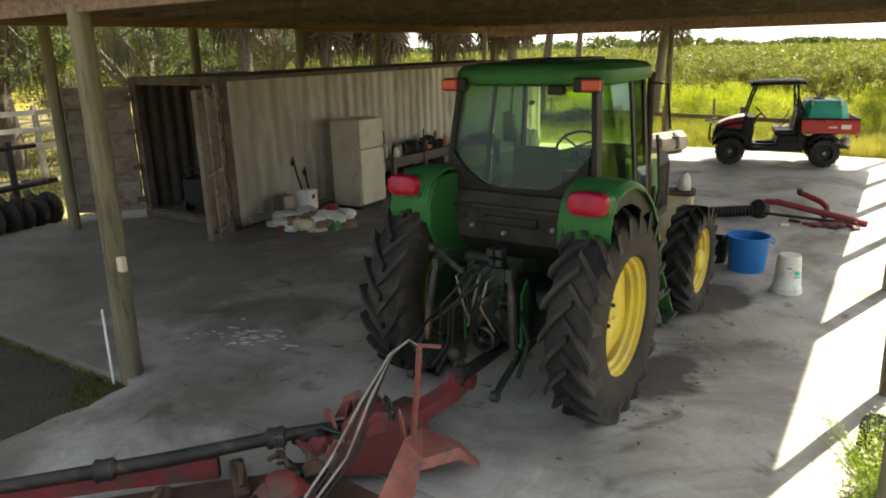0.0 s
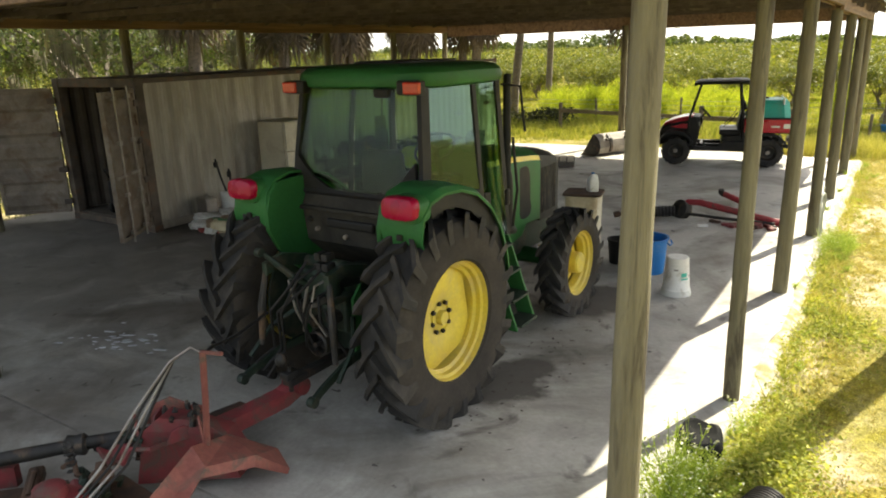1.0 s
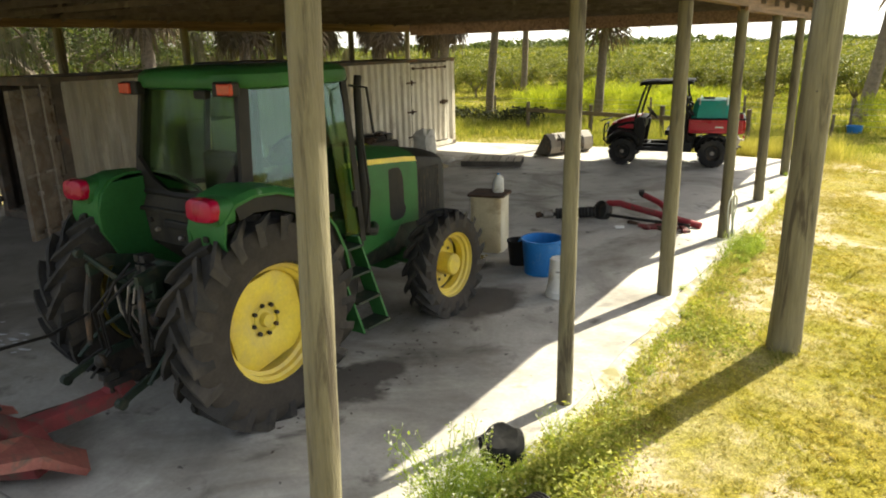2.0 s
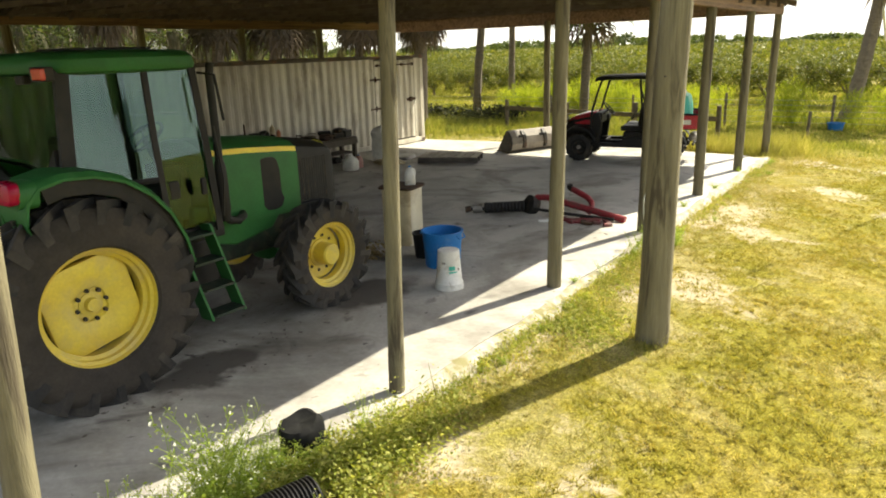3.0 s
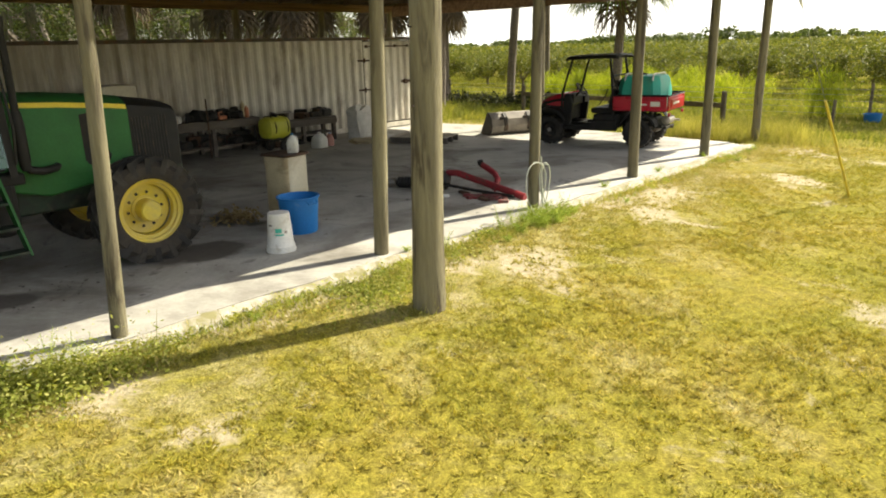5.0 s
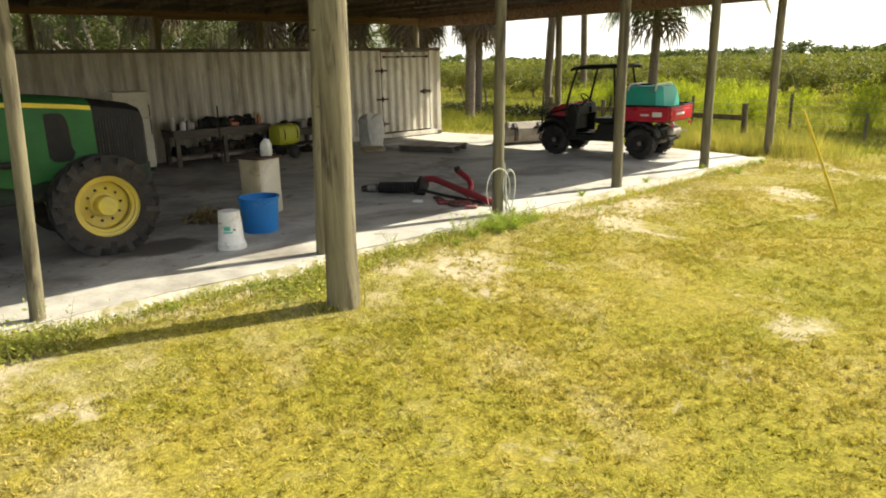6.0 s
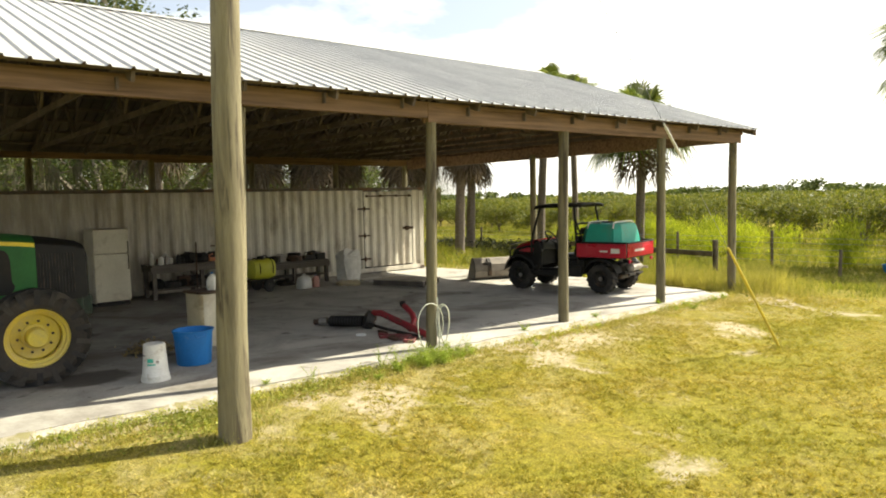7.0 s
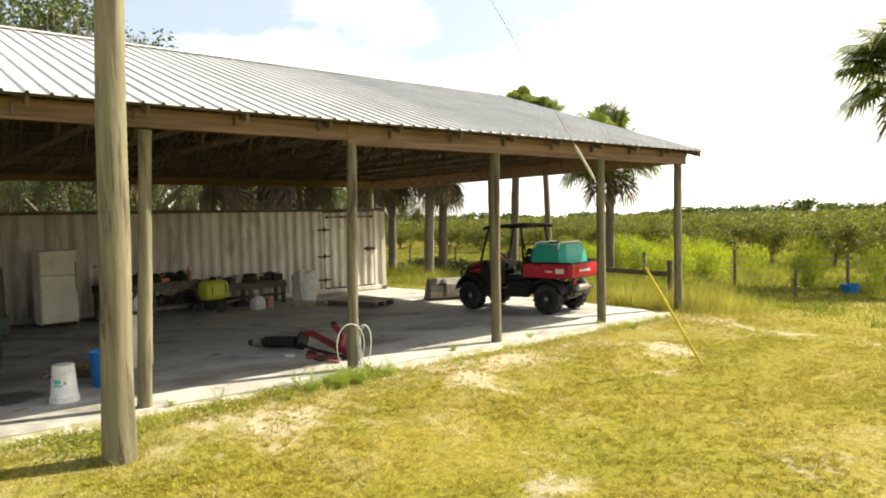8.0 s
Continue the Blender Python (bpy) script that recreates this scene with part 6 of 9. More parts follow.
    # front body: black fascia under a flat red hood
    def sec(y, hw, top, low):
        pts = [(-hw, y, low), (-hw, y, top - 0.07), (-hw * 0.86, y, top - 0.012), (-hw * 0.4, y, top)]
        return pts + [(-a, b, c) for a, b, c in pts[::-1]]
    bm = bmesh.new()
    loft(bm, [sec(1.72, 0.50, 1.12, 0.55), sec(1.98, 0.49, 1.07, 0.58), sec(2.26, 0.46, 0.99, 0.52), sec(2.42, 0.42, 0.90, 0.46), sec(2.48, 0.38, 0.78, 0.45)])
    part("front_fascia", bm, M_BLACK, uv, "black moulded plastic front body", smooth=True)
    bm = bmesh.new()
    loft(bm, [sec(1.70, 0.47, 1.19, 1.04), sec(1.95, 0.46, 1.15, 1.02), sec(2.2, 0.42, 1.075, 0.95), sec(2.38, 0.34, 0.98, 0.90)])
    hood = part("hood", bm, M_RED_GLOSS, uv, "glossy red hood with rounded shoulders", smooth=True)
    bm = bmesh.new()
    prism(bm, [(-0.2, 1.82), (0.2, 1.82), (0.16, 2.12), (-0.16, 2.12)], -0.004, 0.012, "z", 0.004)
    part("hood_scoop", bm, M_BLACK, hood, m=pose(0, 0.64, 1.50, -13.5, 0, 0))
    for s in (1, -1):
        # flared fender
        bm = bmesh.new()
        arch = [(wb + 0.42 * math.cos(radians(a)), 0.42 + 0.40 * math.sin(radians(a))) for a in range(8, 173, 15)]
        loft(bm, [[(s * 0.44, y, z + 0.05), (s * 0.60, y, z + 0.045), (s * 0.72, y, z + 0.01), (s * 0.735, y, z - 0.05), (s * 0.715, y, z - 0.05), (s * 0.70, y, z - 0.012), (s * 0.44, y, z + 0.02)] for y, z in arch])
        part("front_fender", bm, M_BLACK, uv, smooth=True)
        bm = bmesh.new()
        prism(bm, [(1.70, 0.98), (1.96, 0.98), (2.22, 0.90), (2.02, 0.88), (1.74, 0.86)], s * 0.485, s * 0.512, "x", 0.008)
        part("side_cover", bm, M_RED_GLOSS, uv, "red side cover under the hood")
        bm = bmesh.new()
        prism(bm, [(1.60, 0.40), (1.76, 0.42), (1.80, 0.62), (1.76, 1.14), (1.62, 1.16), (1.54, 0.9)], s * 0.46, s * 0.56, "x", 0.025)
        part("cowl_side", bm, M_BLACK, uv)
        bm = bmesh.new()
        lathe(bm, [(0.075, 0), (0.075, 0.02), (0.055, 0.035), (0.003, 0.04)], 18, m=pose(s * 0.27, 2.43, 0.83, -70, 0, 0) @ Matrix.Diagonal((1.25, 0.8, 1, 1)))
        part("head_lamp", bm, M_WHITE, uv)
    bm = bmesh.new()
    box(bm, -0.5, 0.5, 1.55, 1.74, 0.90, 1.15, 0.04)
    box(bm, 0.12, 0.44, 1.50, 1.56, 0.92, 1.06, 0.015)
    part("dashboard", bm, M_BLACK, uv)
    bm = bmesh.new()
    tube(bm, [(-0.30, 2.44, 0.46), (-0.33, 2.56, 0.56), (-0.33, 2.56, 0.88), (-0.27, 2.54, 0.94), (0.27, 2.54, 0.94), (0.33, 2.56, 0.88), (0.33, 2.56, 0.56), (0.30, 2.44, 0.46)], 0.022, 8)
    for z in (0.58, 0.74):
        tube(bm, [(-0.33, 2.56, z), (0.33, 2.56, z)], 0.018, 8)
    part("front_guard", bm, M_BLACK, uv)
    # bench seat with two backs and head rests
    for s in (1, -1):
        bm = bmesh.new()
        box(bm, s * 0.31 - 0.29, s * 0.31 + 0.29, 0.60, 1.10, 0.73, 0.86, 0.045)
        part("seat", bm, M_BLACK, uv)
        bm = bmesh.new()
        box(bm, s * 0.31 - 0.27, s * 0.31 + 0.27, -0.055, 0.055, 0.0, 0.46, 0.045)
        box(bm, s * 0.31 - 0.13, s * 0.31 + 0.13, -0.05, 0.04, 0.49, 0.64, 0.035)
        part("seat_back", bm, M_BLACK, uv, m=pose(0, 0.66, 0.82, 8, 0, 0))
        bm = bmesh.new()
        tube(bm, [(s * 0.58, 0.72, 1.28), (s * 0.48, 0.80, 1.12), (s * 0.30, 1.0, 0.90)], 0.012, 6)
        part("seat_belt", bm, M_BLACK, uv)
    # steering
    bm = bmesh.new()
    ring = [(0.18 * math.cos(a), 0.12 * math.sin(a), 0.13 * math.sin(a)) for a in [2 * math.pi * i / 24 for i in range(24)]]
    tube(bm, [Vector(p) + Vector((-0.31, 1.42, 1.24)) for p in ring], 0.016, 6, closed=True)
    tube(bm, [(-0.31, 1.42, 1.24), (-0.31, 1.62, 1.04)], 0.024, 6)
    for a in (0.4, 2.74, 4.71):
        tube(bm, [(-0.31, 1.42, 1.24), (-0.31 + 0.17 * math.cos(a), 1.42 + 0.115 * math.sin(a), 1.24 + 0.125 * math.sin(a))], 0.012, 5)
    part("steering_wheel", bm, M_BLACK, uv)
    # cage and roof
    for s in (1, -1):
        bm = bmesh.new()
        tube(bm, [(s * 0.58, 1.80, 0.80), (s * 0.60, 1.78, 1.15), (s * 0.57, 1.66, 1.62), (s * 0.54, 1.57, 1.90), (s * 0.53, 1.48, 1.955), (s * 0.53, 0.78, 1.965), (s * 0.54, 0.69, 1.92), (s * 0.60, 0.62, 1.30), (s * 0.62, 0.56, 0.60)], 0.027, 10)
        part("roll_cage", bm, M_BLACK, uv, smooth=True)
        bm = bmesh.new()
        tube(bm, [(s * 0.56, 0.67, 1.72), (s * 0.57, 0.58, 1.45), (s * 0.60, 0.46, 1.20)], 0.02, 8)
        part("cage_brace", bm, M_BLACK, uv, smooth=True)
    for y, z in ((1.53, 1.94), (0.70, 1.94), (0.62, 1.32), (0.64, 1.55)):
        bm = bmesh.new()
        tube(bm, [(-0.56, y, z), (0.56, y, z)], 0.022, 8)
        part("cross_bar", bm, M_BLACK, uv)
    bm = bmesh.new()
    def roof_row(y, w, z):
        up = [(-w, z - 0.05), (-w * 0.97, z - 0.005), (-w * 0.8, z + 0.02), (-w * 0.35, z + 0.03), (w * 0.35, z + 0.03), (w * 0.8, z + 0.02), (w * 0.97, z - 0.005), (w, z - 0.05)]
        return [(x, y, q) for x, q in up] + [(x * 0.97, y, q - 0.022) for x, q in up[::-1]]
    loft(bm, [roof_row(0.50, 0.60, 1.965), roof_row(0.54, 0.64, 1.99), roof_row(0.80, 0.66, 2.0), roof_row(1.10, 0.66, 1.99), roof_row(1.40, 0.65, 1.985), roof_row(1.64, 0.62, 1.97), roof_row(1.72, 0.58, 1.94)])
    part("roof", bm, M_BLACK, uv, "thin black plastic roof with turned-down edges", smooth=True)
    # cargo bed: the floor, ribbed red sides, black rails and a tailgate
    bm = bmesh.new()
    box(bm, -0.70, 0.70, -0.60, 0.52, 0.80, 0.85, 0.01)
    bed = part("cargo_bed", bm, M_BLACK, uv, "black bed floor with red steel sides")
    for s in (1, -1):
        bm = bmesh.new()
        box(bm, s * 0.72 - 0.018, s * 0.72 + 0.018, -0.62, 0.54, 0.82, 1.12, 0.01)
        for z in (0.87, 1.06):
            box(bm, s * 0.735 - 0.012, s * 0.735 + 0.012, -0.60, 0.52, z - 0.018, z + 0.018, 0.008)
        part("bed_side", bm, M_RED_GLOSS, bed)
        bm = bmesh.new()
        tube(bm, [(s * 0.72, -0.64, 1.14), (s * 0.72, 0.56, 1.14)], 0.022, 8)
        part("bed_rail", bm, M_BLACK, bed)
        for y0, y1 in ((-0.48, -0.28), (-0.20, -0.02)):
            bm = bmesh.new()
            box(bm, s * 0.7395, s * 0.7435, y0, y1, 0.94 if y0 > -0.3 else 0.92, 0.975 if y0 > -0.3 else 1.02)
            part("white_marking", bm, M_WHITE, bed)
        # rear mud flap and wheel arch under the bed
        bm = bmesh.new()
        arch = [(0.41 * math.cos(radians(a)), 0.36 + 0.41 * math.sin(radians(a))) for a in range(20, 165, 16)]
        loft(bm, [[(s * 0.42, y, z + 0.02), (s * 0.70, y, z + 0.02), (s * 0.71, y, z - 0.03), (s * 0.695, y, z - 0.03), (s * 0.68, y, z), (s * 0.42, y, z)] for y, z in arch])
        part("rear_fender", bm, M_BLACK, uv, smooth=True)
        bm = bmesh.new()
        box(bm, s * 0.58 - 0.07, s * 0.58 + 0.07, -0.665, -0.635, 0.70, 0.78, 0.012)
        part("tail_lamp", bm, M_LAMP_RED, uv)
    bm = bmesh.new()
    box(bm, -0.70, 0.70, -0.66, -0.625, 0.83, 1.12, 0.012)
    box(bm, -0.52, 0.52, -0.675, -0.655, 0.89, 1.06, 0.01)
    tailgate = part("tailgate", bm, M_RED_GLOSS, bed)
    bm = bmesh.new()
    box(bm, -0.40, 0.10, -0.682, -0.676, 0.945, 0.995)
    part("white_marking", bm, M_WHITE, tailgate)
    bm = bmesh.new()
    box(bm, -0.71, 0.71, -0.665, -0.62, 1.12, 1.15, 0.012)
    part("tailgate_rail", bm, M_BLACK, tailgate)
    bm = bmesh.new()
    box(bm, -0.70, 0.70, 0.53, 0.56, 0.82, 1.15, 0.008)
    part("headboard", bm, M_RED_GLOSS, bed)
    bm = bmesh.new()
    tube(bm, [(-0.24, -0.50, 0.58), (-0.22, -0.50, 0.58), (0.22, -0.50, 0.58), (0.24, -0.50, 0.58)], [0.05, 0.09, 0.09, 0.05], 16)
    tube(bm, [(0.2, -0.5, 0.58), (0.3, -0.58, 0.56), (0.31, -0.68, 0.55)], 0.025, 8)
    part("silencer", bm, M_STEEL, uv, "bright steel silencer", smooth=True)
    bm = bmesh.new()
    box(bm, -0.36, 0.36, -0.55, -0.50, 0.40, 0.46, 0.01)
    box(bm, -0.03, 0.03, -0.62, -0.5, 0.40, 0.45, 0.006)
    part("tow_bar", bm, M_IRON, uv)

    # spray tank riding in the bed: a thing of its own
    tank = thing("spray_tank", uv.matrix_basis @ pose(0, 0.05, 0.851), "teal plastic spray tank with sloped shoulders strapped in the bed", "tank")
    bm = bmesh.new()
    def ring(hx, hy, z, c=0.13):
        pts = [(hx - c, hy), (hx, hy - c), (hx, -hy + c), (hx - c, -hy)]
        return [(x, y, z) for x, y in pts] + [(-x, -y, z) for x, y in pts]
    loft(bm, [ring(0.58, 0.44, 0.0), ring(0.61, 0.465, 0.03), ring(0.62, 0.475, 0.30), ring(0.60, 0.465, 0.40), ring(0.54, 0.43, 0.62), ring(0.50, 0.39, 0.685), ring(0.44, 0.33, 0.70)])
    body = part("tank_body", bm, M_TEAL, tank, smooth=True, angle=28)
    bm = bmesh.new()
    lathe(bm, [(0.13, 0.69), (0.13, 0.725), (0.12, 0.735), (0.003, 0.74)], 20, m=pose(0.05, 0.12, 0))
    part("lid", bm, M_BLACK, body)
    for y in (-0.30, 0.30):
        bm = bmesh.new()
        tube(bm, [(-0.56, y, 0.60), (-0.50, y, 0.71), (-0.40, y, 0.735), (0.40, y, 0.735), (0.50, y, 0.71), (0.56, y, 0.60)], 0.018, 6)
        part("tie_down", bm, M_WHITE, tank, "pale tie-down hoop over the tank")


build_utility_vehicle()


# loose things on the slab
def tub(name, m, r0, r1, h, material, label, category, lip=0.02, wall=0.006, band=None):
    t = thing(name, m, label, category)
    bm = bmesh.new()
    lathe(bm, [(r0, 0.0), (r0 + 0.004, 0.01), (r1, h - 0.03), (r1 + lip * 0.6, h - 0.028), (r1 + lip, h - 0.015), (r1 + lip, h), (r1 - wall, h), (r0 - wall, 0.02), (0.003, 0.02)], 40)
    part("body", bm, material, t, smooth=True, angle=40)
    return t


def build_buckets():
    t = tub("blue_tub", pose(-1.65, 3.08, 0.0), 0.222, 0.258, 0.47, M_BLUE, "blue round plastic muck tub on the concrete", "tub")
    for s in (1, -1):
        bm = bmesh.new()
        tube(bm, [(s * 0.278, -0.08, 0.44), (s * 0.31, -0.06, 0.40), (s * 0.31, 0.06, 0.40), (s * 0.278, 0.08, 0.44)], 0.01, 6)
        part("rope_handle", bm, M_BLUE, t)
    bm = bmesh.new()
    lathe(bm, [(0.225, 0.0), (0.235, 0.06), (0.2, 0.07), (0.003, 0.075)], 24, m=pose(0, 0, 0.24))
    part("murky_water", bm, M_IRON, t)
    # white pail standing upside down
    t = thing("white_pail", pose(-1.07, 2.38, 0.0, 0, 0, 30), "white plastic pail upside down with a faded teal print", "bucket")
    bm = bmesh.new()
    lathe(bm, [(0.150, 0.005), (0.172, 0.0), (0.176, 0.02), (0.165, 0.05), (0.168, 0.07), (0.155, 0.09), (0.132, 0.40), (0.128, 0.455), (0.118, 0.465), (0.003, 0.46)], 36)
    body = part("body", bm, M_WHITE, t, smooth=True, angle=40)
    for k, (a, z, w, h, mt) in enumerate(((-70, 0.27, 0.075, 0.05, M_TEAL), (-66, 0.22, 0.10, 0.018, M_TEAL), (-110, 0.33, 0.05, 0.02, M_STEEL), (-36, 0.25, 0.03, 0.03, M_STEEL))):
        r = 0.1565 - 0.074 * (z - 0.09)
        bm = bmesh.new()
        n = 5
        lo, hi = [], []
        for i in range(n):
            b = radians(a) + (i / (n - 1) - 0.5) * w / r
            lo.append((r + 0.003, b, z - h / 2))
            hi.append((r + 0.001, b, z + h / 2))
        vl = [bm.verts.new((q * math.cos(b), q * math.sin(b), z0)) for q, b, z0 in lo]
        vh = [bm.verts.new((q * math.cos(b), q * math.sin(b), z0)) for q, b, z0 in hi]
        for i in range(n - 1):
            bm.faces.new((vl[i], vl[i + 1], vh[i + 1], vh[i]))
        part("print", bm, mt, body, "faded printed mark")
    tub("black_bucket", pose(-2.08, 3.27, 0.0), 0.13, 0.16, 0.34, M_BLACK, "small black plastic bucket beside the blue tub", "bucket", 0.012)
    # tall yellowed container with a plate and a jug on top
    t = thing("plastic_drum", pose(-2.80, 3.72, 0.0, 0, 0, 12), "tall squarish yellowed plastic drum standing on the slab", "drum")
    bm = bmesh.new()
    def rr(hx, hy, z, e=0.45):
        hx, hy = hx * 0.88, hy * 0.88
        return [(hx * abs(math.cos(a)) ** e * (1 if math.cos(a) > 0 else -1), hy * abs(math.sin(a)) ** e * (1 if math.sin(a) > 0 else -1), z) for a in [2 * math.pi * i / 28 + 0.01 for i in range(28)]]
    loft(bm, [rr(0.27, 0.25, 0), rr(0.29, 0.27, 0.03), rr(0.285, 0.265, 0.4), rr(0.29, 0.27, 0.80), rr(0.275, 0.255, 0.82)])
    bm.normal_update()
    for fc in bm.faces:
        fc.material_index = 1 if fc.normal.y < -0.6 else 0
    part("body", bm, [M_CREAM, M_TAN], t, smooth=True)
    bm = bmesh.new()
    loft(bm, [rr(0.315, 0.292, 0.822, 0.25), rr(0.318, 0.295, 0.84, 0.25), rr(0.31, 0.288, 0.852, 0.25)])
    part("lid", bm, M_RUST, t, "rusty sheet lid")
    jug("milk_jug", pose(-2.70, 3.80, 0.853, 0, 0, 40), 1.0, M_WHITE, "translucent white gallon jug standing on the drum lid")


def jug(name, m, k, material, label):
    t = thing(name, m, label, "jug")
    bm = bmesh.new()
    def rr(h, z, e=0.5):
        return [(h * abs(math.cos(a)) ** e * (1 if math.cos(a) > 0 else -1) * k, h * abs(math.sin(a)) ** e * (1 if math.sin(a) > 0 else -1) * k, z * k) for a in [2 * math.pi * i / 20 + 0.01 for i in range(20)]]
    loft(bm, [rr(0.072, 0), rr(0.078, 0.01), rr(0.078, 0.14), rr(0.068, 0.19, 0.7), rr(0.035, 0.235, 0.9), rr(0.02, 0.245, 1), rr(0.02, 0.262, 1)])
    part("body", bm, material, t, smooth=True)
    bm = bmesh.new()
    tube(bm, [(0.02 * k, 0, 0.235 * k), (0.062 * k, 0, 0.225 * k), (0.075 * k, 0, 0.18 * k), (0.07 * k, 0, 0.13 * k)], 0.011 * k, 8)
    part("handle", bm, material, t, smooth=True)
    bm = bmesh.new()
    lathe(bm, [(0.022 * k, 0.255 * k), (0.022 * k, 0.272 * k), (0.003, 0.273 * k)], 14)
    part("cap", bm, M_BLUE if k < 1.2 else M_WHITE, t)
    return t


build_buckets()


def build_fridge():
    t = thing("refrigerator", pose(-8.93, 3.87, 0.0, 0, 0, 2), "old cream two-door refrigerator standing against the container", "refrigerator")
    bm = bmesh.new()
    box(bm, -0.33, 0.30, -0.375, 0.375, 0.06, 1.70, 0.02)
    part("cabinet", bm, M_CREAM, t)
    for z0, z1, name in ((0.10, 1.14, "lower_door"), (1.155, 1.695, "freezer_door")):
        bm = bmesh.new()
        box(bm, 0.305, 0.375, -0.372, 0.372, z0, z1, 0.018)
        d = part(name, bm, M_CREAM, t)
        bm = bmesh.new()
        zz = (0.80, 1.12) if name == "lower_door" else (1.17, 1.42)
        tube(bm, [(0.375, 0.335, zz[0]), (0.41, 0.335, zz[0] + 0.02), (0.41, 0.335, zz[1] - 0.02), (0.375, 0.335, zz[1])], 0.011, 6)
        part("handle", bm, M_IRON, d)
    bm = bmesh.new()
    box(bm, -0.3, 0.31, -0.35, 0.35, 0.0, 0.09, 0.005)
    part("plinth", bm, M_BLACK, t)


build_fridge()


def crumpled(name, m, sx, sy, sz, material, label, category, seed, group="", flat=0.5):
    """A slumped sack or bag: a rounded box pushed about by noise."""
    bm = bmesh.new()
    bmesh.ops.create_icosphere(bm, subdivisions=3, radius=1.0)
    for v in bm.verts:
        p = v.co.copy()
        q = Vector([abs(c) ** flat * (1 if c > 0 else -1) for c in p])
        nn = noise.noise(p * 2.2 + Vector((seed, 0, 0))) * 0.25 + noise.noise(p * 5 + Vector((0, seed, 0))) * 0.1
        q *= 1 + nn
        v.co = (q.x * sx, q.y * sy, max(0.0, (q.z + 0.75) * sz * 0.55))
    return lone(name, bm, material, m, label, category, group, smooth=True)


def build_benches():
    rng = random.Random(21)
    for name, y0, y1, x0, x1, h, label in (("work_bench", 4.75, 7.15, -9.45, -8.72, 0.80, "rough timber work bench with a lower shelf, crowded with tools"), ("low_bench", 7.45, 9.55, -9.42, -8.85, 0.62, "lower plank bench along the container wall")):
        t = thing(name, pose(0, 0, 0), label, "bench")
        n = 4
        for i in range(n):
            a = x0 + (x1 - x0) * i / n
            bm = bmesh.new()
            box(bm, a + 0.004, a + (x1 - x0) / n - 0.004, y0 + rng.uniform(-0.02, 0.03), y1 + rng.uniform(-0.03, 0.03), h - 0.045, h, 0.004)
            part("plank", bm, M_GREYWOOD, t)
        for y in (y0 + 0.08, (y0 + y1) / 2, y1 - 0.08):
            for x in (x0 + 0.06, x1 - 0.06):
                bm = bmesh.new()
                box(bm, x - 0.045, x + 0.045, y - 0.045, y + 0.045, 0.0, h - 0.047, 0.005)
                part("leg", bm, M_GREYWOOD, t)
        for x in (x0 + 0.02, x1 - 0.02):
            bm = bmesh.new()
            box(bm, x - 0.018, x + 0.018, y0, y1, h - 0.19, h - 0.05, 0.004)
            part("apron_rail", bm, M_GREYWOOD, t)
        bm = bmesh.new()
        box(bm, x0 + 0.04, x1 - 0.04, y0 + 0.06, y1 - 0.06, 0.20, 0.235, 0.004)
        part("shelf", bm, M_GREYWOOD, t)
    # clutter on the benches
    def can(x, y, z, r, h, mt, label, cat="can"):
        bm = bmesh.new()
        lathe(bm, [(r * 0.96, 0), (r, 0.006), (r, h * 0.72), (r * 0.75, h * 0.86), (r * 0.35, h * 0.9), (r * 0.33, h), (0.003, h)], 16)
        lone("tin_can" if cat == "can" else "bottle", bm, mt, pose(x, y, z, 0, 0, rng.uniform(0, 90)), label, cat, "clutter on the bench", smooth=True)
    for y, r, h, mt, lb, c in ((4.86, 0.05, 0.30, M_WHITE, "white plastic bottle among the tools", "bottle"), (5.02, 0.065, 0.2, M_WHITE, "squat white tin among the tools", "can"), (5.16, 0.05, 0.24, M_STEEL, "grey metal can among the tools", "can"), (5.30, 0.07, 0.16, M_WHITE, "round white tub among the tools", "can"), (5.46, 0.045, 0.22, M_BLACK, "black oil bottle among the tools", "bottle"), (6.9, 0.05, 0.27, M_ORANGE, "orange bottle at the end of the bench", "bottle")):
        can(-8.95 + rng.uniform(-0.1, 0.1), y, 0.80, r, h, mt, lb, c)
    for y, r, h, mt, lb, c in ((4.94, 0.06, 0.20, M_PALE_STEEL, "dull paint tin among the tools", "can"), (5.10, 0.055, 0.14, M_RED, "small red tin among the tools", "can"), (5.24, 0.06, 0.26, M_WHITE, "white cleaner bottle among the tools", "bottle"), (5.38, 0.05, 0.12, M_IRON, "dark open tin among the tools", "can"), (5.56, 0.055, 0.13, M_WHITE, "low white tub among the tools", "can"), (6.98, 0.06, 0.36, M_TAN, "tall yellowed jug at the end of the bench", "bottle")):
        can(-9.2 + rng.uniform(-0.06, 0.06), y, 0.80, r, h, mt, lb, c)
    # greasy rags and chain in a heap along the bench
    for k in range(9):
        crumpled("oily_rag", pose(-9.12 + rng.uniform(-0.14, 0.2), 5.72 + 0.135 * k, 0.80, 0, 0, rng.uniform(0, 180)), rng.uniform(0.12, 0.19), rng.uniform(0.09, 0.14), rng.uniform(0.16, 0.30), M_BLACK if k != 4 else M_BAG, "heap of black oily rags on the bench" if k != 4 else "crumpled pale rag on the bench", "rag", 2.7 * k, "clutter on the bench", 0.7)
